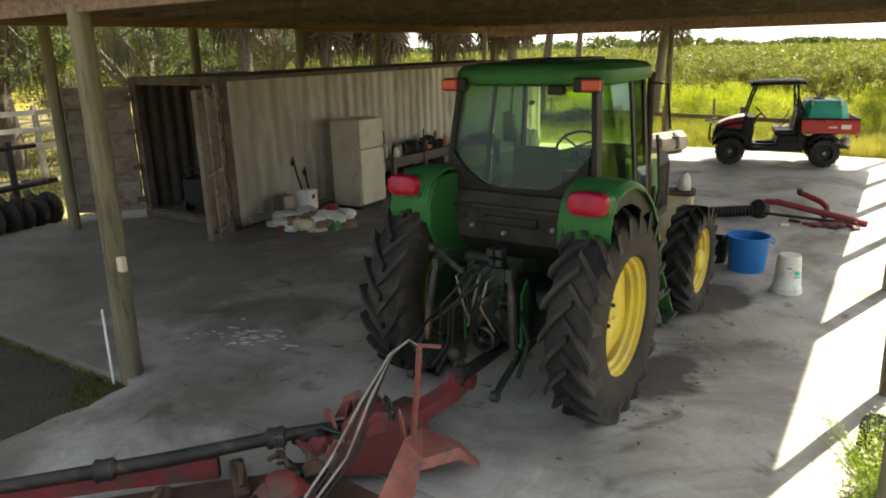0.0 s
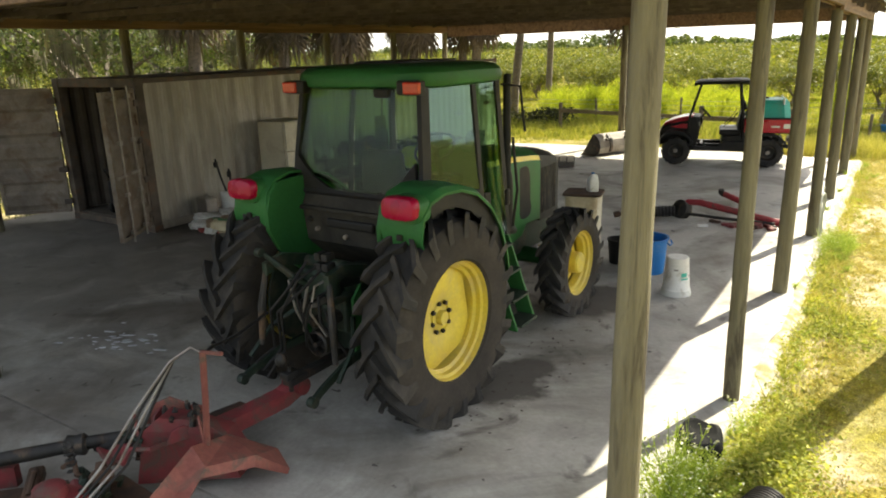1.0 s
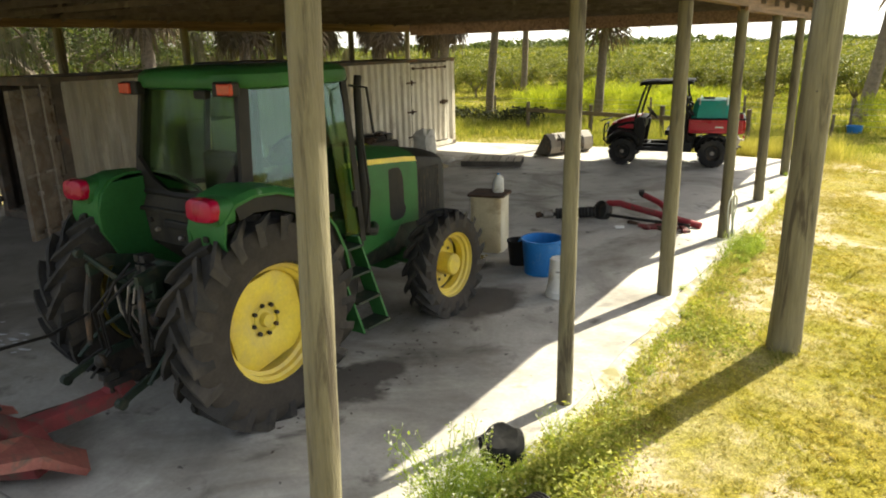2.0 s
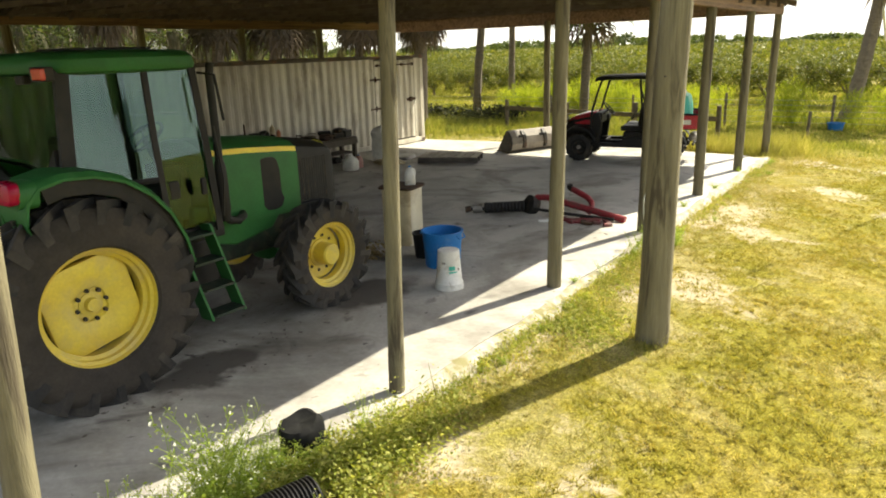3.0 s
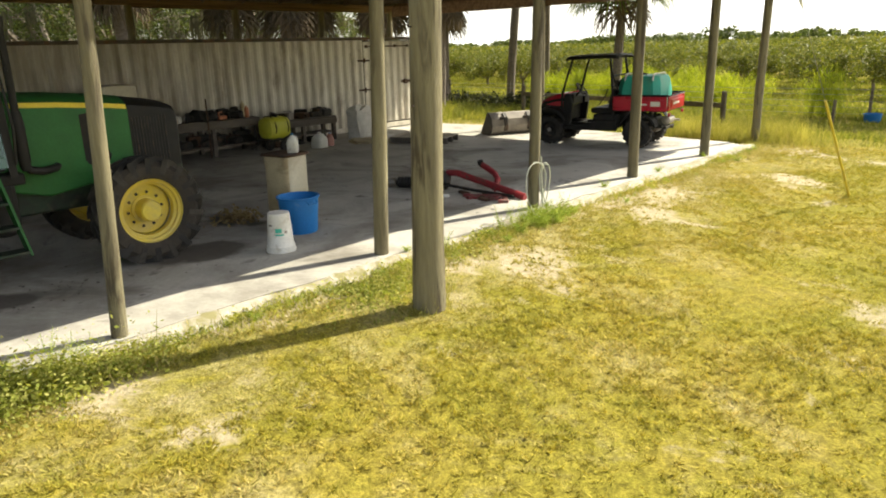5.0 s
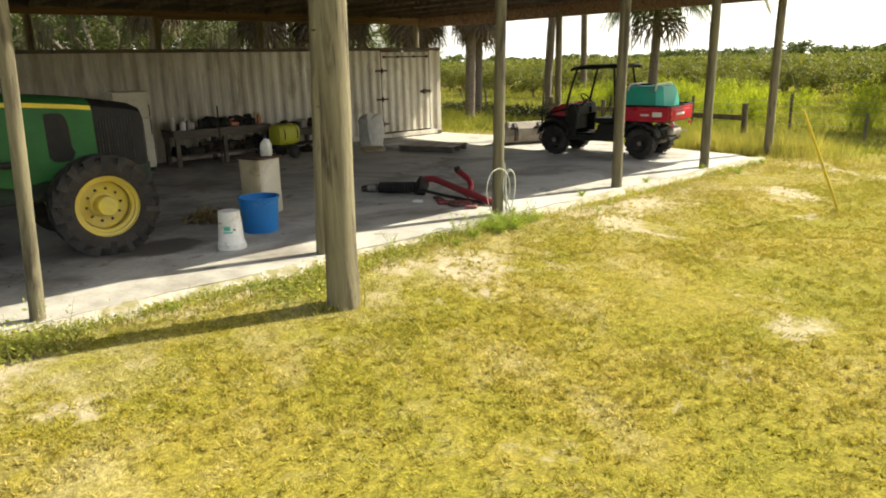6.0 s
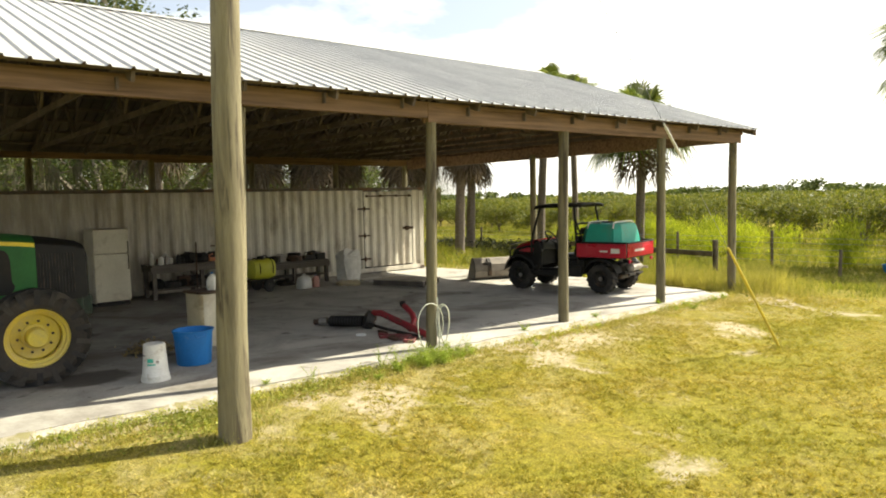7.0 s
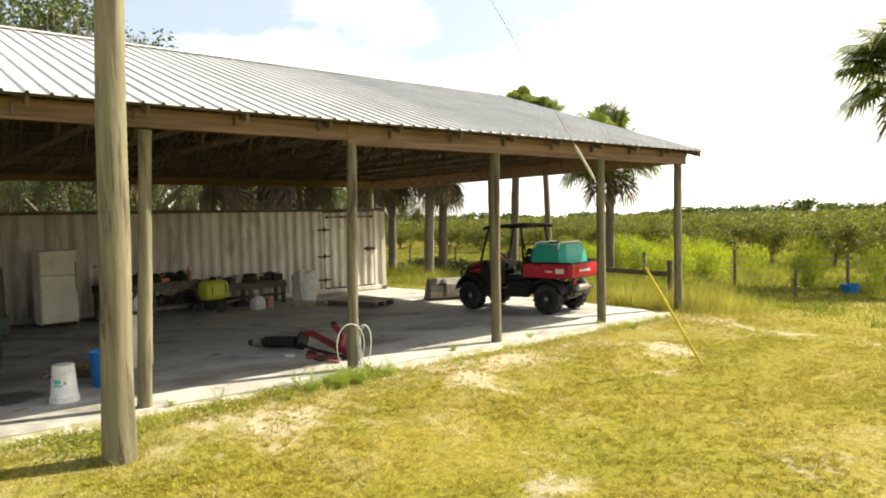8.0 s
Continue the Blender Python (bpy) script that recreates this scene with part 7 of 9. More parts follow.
    for k in range(7):
        crumpled("oily_rag", pose(-9.05 + rng.uniform(-0.12, 0.15), 4.95 + 0.32 * k, 0.235, 0, 0, rng.uniform(0, 180)), rng.uniform(0.14, 0.22), rng.uniform(0.12, 0.2), rng.uniform(0.14, 0.24), M_IRON if k % 2 else M_MATT_BLACK, "dark heap of scrap on the bench's lower shelf", "scrap", 1.9 * k + 40, "crates under the bench", 0.7)
    for k in range(6):
        crumpled("oily_rag", pose(-9.1 + rng.uniform(-0.1, 0.2), 7.6 + 0.32 * k, 0.62 if k % 2 else 0.0, 0, 0, rng.uniform(0, 180)), rng.uniform(0.12, 0.2), rng.uniform(0.12, 0.22), rng.uniform(0.14, 0.26), M_IRON if k % 3 else M_RUST, "dark lump of scrap by the low bench", "scrap", 2.3 * k + 80, "parts on the low bench", 0.7)
    # long iron bar leaning on the bench
    bm = bmesh.new()
    tube(bm, [(-8.66, 5.78, 0.0), (-8.69, 5.80, 1.3)], 0.018, 8)
    lone("iron_bar", bm, M_RUST, Matrix(), "rusty iron bar leaning upright against the bench", "bar")
    for k in range(9):
        y = 5.55 + 0.15 * k + rng.uniform(-0.04, 0.04)
        bm = bmesh.new()
        kind = k % 3
        if kind == 0:
            box(bm, -0.12, 0.12, -0.09, 0.09, 0, 0.14, 0.02)
            tube(bm, [(-0.08, 0, 0.13), (-0.05, 0, 0.2), (0.05, 0, 0.2), (0.08, 0, 0.13)], 0.012, 6)
            lone("tool_box", bm, M_BLACK, pose(-9.05, y, 0.80, 0, 0, rng.uniform(-40, 40)), "small dark tool box on the bench", "tool box", "clutter on the bench")
        elif kind == 1:
            tube(bm, [(0.13 * math.cos(a) * (1 + 0.1 * math.sin(3 * a)), 0.11 * math.sin(a), 0.02 + 0.012 * (a / 3)) for a in np.linspace(0, 15, 50)], 0.013, 6)
            lone("coiled_cable", bm, M_BLACK, pose(-8.98, y, 0.80, 0, 0, rng.uniform(0, 90)), "loose coil of black cable on the bench", "cable", "clutter on the bench")
        else:
            box(bm, -0.05, 0.05, -0.13, 0.10, 0.0, 0.09, 0.025)
            tube(bm, [(0, -0.1, 0.05), (0.02, -0.12, 0.16), (0.0, -0.02, 0.17)], 0.02, 8)
            lone("hand_drill", bm, M_BLACK if k != 5 else M_ORANGE, pose(-8.92, y, 0.80, 0, 0, rng.uniform(0, 180)), "worn power tool lying on the bench", "power tool", "clutter on the bench")
    for k in range(7):
        bm = bmesh.new()
        w, l, h = rng.uniform(0.08, 0.18), rng.uniform(0.1, 0.22), rng.uniform(0.08, 0.26)
        box(bm, -w, w, -l, l, 0, h, 0.02)
        tube(bm, [(-w * 0.6, 0, h - 0.01), (0, 0, h + 0.05), (w * 0.6, 0, h - 0.01)], 0.012, 6)
        lone("storage_crate", bm, (M_BLACK, M_IRON, M_RUST)[k % 3], pose(-9.1, 5.0 + 0.31 * k, 0.235, 0, 0, rng.uniform(-20, 20)), "dark crate on the bench's lower shelf", "crate", "crates under the bench")
    for k, (y, mt) in enumerate(((7.7, M_BLACK), (8.15, M_STEEL), (8.6, M_BLACK), (9.05, M_IRON), (9.35, M_BLACK))):
        bm = bmesh.new()
        box(bm, -0.16, 0.16, -0.12, 0.12, 0, 0.12 + 0.05 * (k % 3), 0.025)
        tube(bm, [(-0.1, 0.05, 0.12), (-0.1, 0.05, 0.2), (0.1, 0.05, 0.2), (0.1, 0.05, 0.12)], 0.012, 6)
        lone("machine_part", bm, mt, pose(-9.1, y, 0.62, 0, 0, 25 * k), "greasy machine part lying on the low bench", "machine part", "parts on the low bench")


build_benches()


def build_sprayer():
    t = thing("tow_sprayer", pose(-8.30, 7.25, 0.0, 0, 0, 8), "small tow-behind sprayer with a bright yellow tank", "sprayer")
    bm = bmesh.new()
    def rr(hx, hz, y):
        return [(hx * abs(math.cos(a)) ** 0.7 * (1 if math.cos(a) > 0 else -1), y, 0.56 + 1.3 * hz * abs(math.sin(a)) ** 0.7 * (1 if math.sin(a) > 0 else -1)) for a in [2 * math.pi * i / 24 for i in range(24)]]
    loft(bm, [rr(0.13, 0.1, -0.34), rr(0.22, 0.175, -0.29), rr(0.25, 0.205, -0.13), rr(0.235, 0.19, 0.0), rr(0.25, 0.205, 0.13), rr(0.22, 0.175, 0.29), rr(0.13, 0.1, 0.34)])
    part("tank", bm, M_SPRAYER, t, smooth=True)
    bm = bmesh.new()
    lathe(bm, [(0.09, 0.77), (0.09, 0.86), (0.07, 0.88), (0.003, 0.885)], 18)
    part("lid", bm, M_BLACK, t)
    for y in (-0.17, 0.2):
        bm = bmesh.new()
        tube(bm, [(0.256 * math.cos(a), y, 0.56 + 0.272 * math.sin(a)) for a in np.linspace(-0.4, 3.6, 18)], 0.012, 5)
        part("strap", bm, M_BLACK, t)
    bm = bmesh.new()
    box(bm, -0.2, 0.2, -0.42, 0.42, 0.27, 0.31, 0.01)
    tube(bm, [(0, -0.4, 0.29), (0.1, -0.8, 0.16)], 0.02, 6)
    part("frame", bm, M_BLACK, t)
    for s in (1, -1):
        bm = bmesh.new()
        lathe(bm, [(0.05, -0.045), (0.14, -0.04), (0.16, -0.015), (0.16, 0.015), (0.14, 0.04), (0.05, 0.045)], 20, m=pose(s * 0.27, 0.05, 0.16, 0, 90, 0))
        w = part("wheel", bm, M_TYRE, t, smooth=True)
        bm = bmesh.new()
        lathe(bm, [(0.07, -0.05), (0.07, 0.05), (0.02, 0.06), (0.003, 0.06)], 14, m=pose(s * 0.27, 0.05, 0.16, 0, 90, 0))
        part("rim", bm, M_IRON, w)


build_sprayer()


def build_rubbish():
    rng = random.Random(8)
    mats = [M_BAG, M_WHITE, M_BROWN, M_BAG, M_GREENBAG, M_WHITE, M_BAG, M_BROWN, M_BAG, M_DARKRED, M_WHITE, M_TAN]
    names = {M_BAG: "crumpled white sack", M_BROWN: "torn brown paper bag", M_GREENBAG: "green printed bag", M_DARKRED: "dark red printed bag", M_WHITE: "white plastic bag", M_TAN: "yellowed plastic bag"}
    for k in range(40):
        mt = mats[k % len(mats)]
        x, y = -8.55 + rng.uniform(-0.62, 0.55), 2.15 + rng.uniform(-0.55, 0.4)
        crumpled("rubbish_bag", pose(x, y, 0.0 if k < 20 else 0.13, rng.uniform(-8, 8), rng.uniform(-8, 8), rng.uniform(0, 180)), rng.uniform(0.10, 0.25), rng.uniform(0.08, 0.18), rng.uniform(0.10, 0.22), mt, names[mt] + " in a rubbish heap", "bag", k * 3.1, "rubbish heap", 0.6)
    jug("chemical_jug", pose(-8.62, 2.62, 0.0, 0, 0, 20), 1.15, M_WHITE, "white plastic jug standing behind the rubbish heap")
    # white pump box with a red mark and two spray wands
    t = thing("backpack_sprayer", pose(-9.05, 2.55, 0.0, 0, 0, 10), "white tank sprayer with a red mark and upright wands", "sprayer")
    bm = bmesh.new()
    box(bm, -0.16, 0.14, -0.13, 0.13, 0.1, 0.55, 0.03)
    part("tank", bm, M_WHITE, t)
    bm = bmesh.new()
    lathe(bm, [(0.045, 0), (0.045, 0.004), (0.003, 0.005)], 16, m=pose(0.142, -0.02, 0.42, 0, 90, 0))
    part("red_mark", bm, M_LAMP_RED, t)
    for a, b in (((-0.05, -0.06, 0.5), (-0.12, -0.2, 1.15)), ((0.02, 0.05, 0.5), (-0.02, 0.0, 0.95))):
        bm = bmesh.new()
        tube(bm, [a, ((a[0] + b[0]) / 2, (a[1] + b[1]) / 2 - 0.02, (a[2] + b[2]) / 2), b], 0.018, 6)
        box(bm, b[0] - 0.03, b[0] + 0.03, b[1] - 0.03, b[1] + 0.03, b[2] - 0.15, b[2] - 0.05, 0.01)
        part("wand", bm, M_BLACK, t)
    bm = bmesh.new()
    box(bm, -0.15, 0.15, -0.14, 0.14, 0, 0.1, 0.01)
    part("base", bm, M_BLACK, t)
    bm = bmesh.new()
    box(bm, -0.2, 0.15, -0.12, 0.12, 0.0, 0.5, 0.03)
    tube(bm, [(-0.1, 0, 0.49), (0, 0, 0.56), (0.1, 0, 0.49)], 0.014, 6)
    lone("grey_canister", bm, M_STEEL, pose(-9.2, 2.12, 0, 0, 0, -8), "dull grey canister against the container wall", "canister")
    # sacks and jugs by the side door
    jug("chemical_jug", pose(-7.95, 8.25, 0.0, 0, 0, 100) @ Matrix.Diagonal((1.35, 1.35, 0.85, 1)), 1.6, M_WHITE, "large squat white jug on the concrete")
    jug("chemical_jug", pose(-8.02, 8.62, 0.0, 0, 0, 80), 1.15, M_PINK, "pale pink plastic jug on the concrete")
    crumpled("feed_sack", pose(-8.15, 9.70, 0.0, 0, 0, 15), 0.25, 0.34, 0.92, M_BAG, "tall slumped white feed sack with dark print", "sack", 3.3, flat=0.6)
    crumpled("plastic_sheet", pose(-7.75, 9.45, 0.0, 0, 0, 60), 0.30, 0.42, 0.10, M_TAN, "crumpled yellowish sheet lying on the floor", "sheet", 9.0)
    crumpled("plastic_sheet", pose(-7.9, 10.3, 0.0, 0, 0, 20), 0.22, 0.34, 0.09, M_BAG, "crumpled pale sheet lying on the floor", "sheet", 12.0)
    # low platform of planks
    t = thing("wooden_pallet", pose(-6.55, 10.45, 0.0, 0, 0, 22), "low grey pallet with a flat board on top", "pallet")
    for k in range(3):
        bm = bmesh.new()
        box(bm, -0.75, 0.75, -0.42 + 0.38 * k, -0.34 + 0.38 * k, 0.0, 0.13, 0.004)
        part("runner", bm, M_GREYWOOD, t)
    # planks coloured as if sunlit, paler than the runners below
    for k in range(8):
        bm = bmesh.new()
        box(bm, -0.75 + 0.19 * k, -0.59 + 0.19 * k, -0.46, 0.5, 0.132, 0.155, 0.003)
        part("plank", bm, M_SUNLIT_WOOD, t)


build_rubbish()


def build_loader_bucket():
    t = thing("loader_bucket", pose(-5.62, 12.9, 0.0, 0, 0, -114), "grey steel loader bucket resting on the slab", "loader bucket")
    prof = [(-0.42, 0.0), (0.05, 0.0), (0.20, 0.08), (0.26, 0.24), (0.22, 0.42), (0.08, 0.56), (-0.02, 0.58)]
    inner = [(y - 0.02 if i < 1 else y - 0.025, z + (0.02 if i < 3 else -0.005)) for i, (y, z) in enumerate(prof)]
    bm = bmesh.new()
    prism(bm, prof + inner[::-1], -0.75, 0.75, "x")
    part("shell", bm, M_PALE_STEEL, t)
    for s in (1, -1):
        bm = bmesh.new()
        prism(bm, prof, s * 0.75, s * 0.77, "x")
        part("side_plate", bm, M_IRON, t)
    for x in (-0.35, 0.35):
        bm = bmesh.new()
        prism(bm, [(0.22, 0.1), (0.275, 0.14), (0.285, 0.26), (0.25, 0.44), (0.12, 0.57), (0.10, 0.55)], x - 0.05, x + 0.05, "x", 0.004)
        box(bm, x - 0.05, x + 0.17, 0.19, 0.245, 0.40, 0.47, 0.004)
        part("mount_bracket", bm, M_IRON, t, "dark mounting bracket")
    bm = bmesh.new()
    box(bm, -0.77, 0.77, -0.47, -0.40, -0.0, 0.02, 0.004)
    part("cutting_edge", bm, M_IRON, t)


build_loader_bucket()


def build_hay_spear():
    """Red implement frame lying on the slab with a dark shaft."""
    t = thing("red_implement", pose(0, 0, 0), "red bent-tube implement frame with a dark shaft lying on the slab", "implement")
    def bar(name, pts, r, mt, lb=""):
        bm = bmesh.new()
        tube(bm, pts, r, 10)
        part(name, bm, mt, t, lb, smooth=True)
    bar("shaft", [(-3.0, 5.77, 0.05), (-2.7, 5.93, 0.07), (-2.05, 6.2, 0.10)], 0.035, M_IRON, "dark greasy shaft")
    bar("joint", [(-2.92, 5.80, 0.07), (-2.78, 5.88, 0.08)], 0.075, M_STEEL)
    bar("yoke", [(-3.03, 5.74, 0.05), (-2.99, 5.77, 0.06), (-2.95, 5.79, 0.07)], 0.05, M_RUST)
    bm = bmesh.new()
    boot = [Vector((-2.74, 5.90, 0.08)).lerp(Vector((-2.12, 6.18, 0.12)), i / 24) for i in range(25)]
    tube(bm, boot, [0.10 if i % 2 else 0.084 for i in range(25)], 12)
    part("ribbed_boot", bm, M_BLACK, t, smooth=True)
    bm = bmesh.new()
    lathe(bm, [(0.09, -0.10), (0.16, -0.07), (0.16, 0.07), (0.09, 0.10)], 18, m=pose(-2.02, 6.24, 0.14, 70, 0, -30))
    part("collar", bm, M_IRON, t, smooth=True)
    bar("long_arm", [(-2.04, 6.24, 0.16), (-1.93, 6.28, 0.27), (-1.75, 6.30, 0.28), (-1.1, 6.32, 0.16), (-0.40, 6.32, 0.04)], 0.055, M_CRIMSON, "scuffed red tube")
    bar("hooked_arm", [(-1.04, 6.33, 0.07), (-1.00, 6.38, 0.15), (-1.02, 6.43, 0.24), (-1.12, 6.48, 0.31), (-1.30, 6.52, 0.37), (-1.42, 6.54, 0.41)], 0.048, M_CRIMSON)
    bar("hook_tip", [(-1.41, 6.54, 0.40), (-1.46, 6.54, 0.43), (-1.46, 6.53, 0.48)], 0.05, M_IRON, "dark worn tip")
    bar("lower_rod", [(-1.95, 6.15, 0.10), (-1.3, 6.1, 0.09), (-0.55, 6.22, 0.05)], 0.025, M_IRON)
    bm = bmesh.new()
    prism(bm, [(-0.30, -0.10), (-0.05, -0.13), (0.22, -0.06), (0.25, 0.05), (0.02, 0.12), (-0.24, 0.08)], 0.0, 0.03, "z", 0.006)
    part("base_plate", bm, M_RED, t, m=pose(-0.95, 6.05, 0.02, 4, -5, 12))
    for k, (x, y, a) in enumerate(((-1.25, 5.98, 40), (-1.0, 6.12, -20), (-0.75, 6.0, 70), (-1.45, 6.1, 10), (-1.12, 5.88, 95), (-0.88, 5.90, 15), (-0.62, 6.10, -40), (-0.98, 6.0, 130), (-0.55, 5.95, 60))):
        bm = bmesh.new()
        prism(bm, [(-0.09, -0.03), (0.07, -0.04), (0.11, 0.02), (-0.05, 0.05)], 0.0, 0.05, "z", 0.008)
        part("lug", bm, M_RUST if k % 2 else M_RED, t, m=pose(x, y, 0.0, 0, 8, a))
    bm = bmesh.new()
    box(bm, -0.08, 0.08, -0.035, 0.035, 0, 0.04, 0.012)
    lone("white_block", bm, M_WHITE, pose(-1.55, 5.75, 0, 0, 0, 35), "small pale block on the concrete", "block")


build_hay_spear()


def build_cutter():
    """Rotary mower deck with its hitch, hoses and drive shaft, behind the tractor."""
    t = thing("rotary_mower", pose(0, 0, 0), "faded red tractor mower with drive shaft and hydraulic hoses", "mower")
    def hull(name, outline, z0, z1, mt, lb="", bev=0.012, m=None):
        bm = bmesh.new()
        prism(bm, outline, z0, z1, "z", bev)
        return part(name, bm, mt, t, lb, m=m)
    # headstock: sloping plates round the upright
    bm = bmesh.new()
    loft(bm, [[(-3.32, -3.05, 0.06), (-2.72, -2.72, 0.06), (-2.62, -2.98, 0.06), (-3.18, -3.40, 0.06)], [(-3.24, -3.06, 0.42), (-2.80, -2.82, 0.36), (-2.70, -3.02, 0.40), (-3.12, -3.34, 0.46)], [(-3.14, -3.08, 0.52), (-2.92, -2.98, 0.48), (-2.82, -3.08, 0.50), (-3.05, -3.26, 0.54)]])
    part("headstock", bm, M_RED, t, "faded red cast headstock")
    bm = bmesh.new()
    loft(bm, [[(-2.62, -2.62, 0.10), (-2.40, -2.72, 0.06), (-2.36, -2.78, 0.06), (-2.60, -2.70, 0.06)], [(-2.72, -2.95, 0.36), (-2.38, -3.02, 0.34), (-2.35, -3.06, 0.28), (-2.70, -3.02, 0.30)], [(-2.58, -3.35, 0.52), (-2.42, -3.38, 0.44), (-2.40, -3.44, 0.40), (-2.56, -3.42, 0.46)], [(-2.40, -3.9, 0.42), (-2.22, -3.88, 0.25), (-2.2, -3.94, 0.22), (-2.38, -3.96, 0.36)]])
    part("folded_shield", bm, M_RED_FADED, t, "bent bleached red shield plate")
    bm = bmesh.new()
    loft(bm, [[(x - 0.07, y, z - 0.06), (x + 0.07, y, z - 0.06), (x + 0.07, y, z + 0.06), (x - 0.07, y, z + 0.06)] for x, y, z in ((-2.95, -3.0, 0.30), (-2.96, -2.6, 0.26), (-2.93, -2.25, 0.26), (-2.90, -2.10, 0.32))])
    part("hitch_arm", bm, M_RED, t)
    bm = bmesh.new()
    tube(bm, [(-2.99, -2.12, 0.33), (-2.80, -2.12, 0.33)], 0.07, 14)
    part("hitch_eye", bm, M_RED, t)
    bm = bmesh.new()
    loft(bm, [[(x - 0.10, y, z - 0.03), (x + 0.10, y, z - 0.03), (x + 0.10, y, z + 0.03), (x - 0.10, y, z + 0.03)] for x, y, z in ((-3.2, -3.0, 0.20), (-3.25, -2.6, 0.16), (-3.22, -2.35, 0.14))])
    part("side_strut", bm, M_RUST, t)
    bm = bmesh.new()
    tube(bm, [(-2.62, -3.21, 0.40), (-2.57, -3.21, 0.8), (-2.535, -3.21, 1.13)], 0.021, 10)
    tube(bm, [(-2.56, -3.21, 1.12), (-2.40, -3.17, 1.13)], 0.014, 8)
    part("upright", bm, M_RED_FADED, t, "thin faded red upright bar")
    # gearbox
    bm = bmesh.new()
    lathe(bm, [(0.17, 0.20), (0.20, 0.26), (0.20, 0.36), (0.15, 0.42), (0.10, 0.44), (0.09, 0.50), (0.05, 0.52), (0.003, 0.52)], 20, m=pose(-2.98, -4.05, 0.0))
    gear = part("gearbox", bm, M_RED, t, "red cast gearbox", smooth=True)
    for k in range(6):
        a = k * 1.047
        bm = bmesh.new()
        tube(bm, [(-2.98 + 0.16 * math.cos(a), -4.05 + 0.16 * math.sin(a), 0.37), (-2.98 + 0.16 * math.cos(a), -4.05 + 0.16 * math.sin(a), 0.43)], 0.016, 6)
        part("bolt", bm, M_IRON, gear)
    # deck and long side arm
    hull("deck", [(-5.2, -5.6), (-4.5, -4.75), (-3.75, -3.95), (-3.25, -3.45), (-2.6, -3.5), (-2.45, -4.4), (-2.9, -5.2), (-4.4, -6.3)], 0.09, 0.15, M_RUST, "dirty rusty mower deck")
    bm = bmesh.new()
    tube(bm, [(-5.3, -5.6, 0.34), (-4.56, -4.83, 0.35), (-3.94, -4.14, 0.36), (-3.42, -3.50, 0.38), (-3.12, -3.16, 0.38)], [0.045, 0.045, 0.05, 0.045, 0.04], 12)
    part("drive_shaft", bm, M_IRON, t, "long dark drive shaft", smooth=True)
    for p in ((-4.2, -4.43, 0.355), (-3.5, -3.6, 0.375)):
        bm = bmesh.new()
        lathe(bm, [(0.055, -0.07), (0.078, -0.05), (0.068, 0.0), (0.078, 0.05), (0.055, 0.07)], 16, m=pose(*p, 90, 0, -42))
        part("shaft_coupling", bm, M_IRON, t, smooth=True)
    bm = bmesh.new()
    loft(bm, [[(x, y, z - 0.09), (x + 0.03, y - 0.05, z - 0.09), (x + 0.03, y - 0.05, z + 0.06), (x, y, z + 0.06)] for x, y, z in ((-5.4, -5.5, 0.22), (-4.75, -4.82, 0.24), (-4.25, -4.3, 0.24), (-3.8, -3.85, 0.22))])
    part("red_rail", bm, M_RED, t, "long dull red frame rail")
    bm = bmesh.new()
    lathe(bm, [(0.05, -0.1), (0.07, -0.06), (0.072, 0.0), (0.066, 0.06), (0.05, 0.12)], 18, m=pose(-3.36, -3.42, 0.34, 90, 0, -50))
    part("clutch_housing", bm, M_BLACK, t, smooth=True)
    for k in range(3):
        bm = bmesh.new()
        tube(bm, [(-3.25 + 0.1 * k, -3.62 - 0.1 * k, 0.15), (-3.3 + 0.1 * k, -3.7 - 0.1 * k, 0.30), (-3.12 + 0.1 * k, -3.78 - 0.08 * k, 0.33), (-3.1 + 0.08 * k, -3.9, 0.16)], 0.03, 8)
        part("chain_guard", bm, M_GREASE if k != 1 else M_RED, t)
    # plates, lugs and springs bolted round the headstock
    rng = random.Random(8)
    for k in range(7):
        x, y = -3.0 + rng.uniform(-0.28, 0.30), -3.1 + rng.uniform(-0.32, 0.18)
        bm = bmesh.new()
        w, d, h = rng.uniform(0.012, 0.03), rng.uniform(0.07, 0.16), rng.uniform(0.08, 0.2)
        prism(bm, [(-d, 0), (d, 0), (d * 0.8, h * 0.7), (d * 0.2, h), (-d * 0.5, h * 0.8)], -w / 2, w / 2, "x", 0.004)
        part("lug_plate", bm, M_RED if k % 2 else M_RED_FADED, t, m=pose(x, y, 0.38, rng.uniform(-8, 8), rng.uniform(-8, 8), rng.uniform(-60, 60)))
    for k in range(8):
        bm = bmesh.new()
        tube(bm, [(0, 0, -0.02), (0, 0, 0.03), (0, 0, 0.032), (0, 0, 0.05)], [0.022, 0.022, 0.012, 0.012], 6)
        part("bolt", bm, M_IRON, t, m=pose(-2.95 + rng.uniform(-0.2, 0.2), -3.05 + rng.uniform(-0.2, 0.12), 0.50, rng.uniform(-20, 20), rng.uniform(-20, 20), 0))
    for x, y, a in ((-3.55, -3.9, -35), (-3.2, -4.2, -20), (-3.75, -4.4, -50)):
        bm = bmesh.new()
        box(bm, -0.22, 0.22, -0.05, 0.05, 0.15, 0.24, 0.02)
        tube(bm, [(-0.15, 0, 0.24), (0.0, 0.02, 0.30), (0.15, 0, 0.24)], 0.02, 8)
        part("deck_bracket", bm, M_RUST, t, m=pose(x, y, 0.0, 0, 0, a))
    bm = bmesh.new()
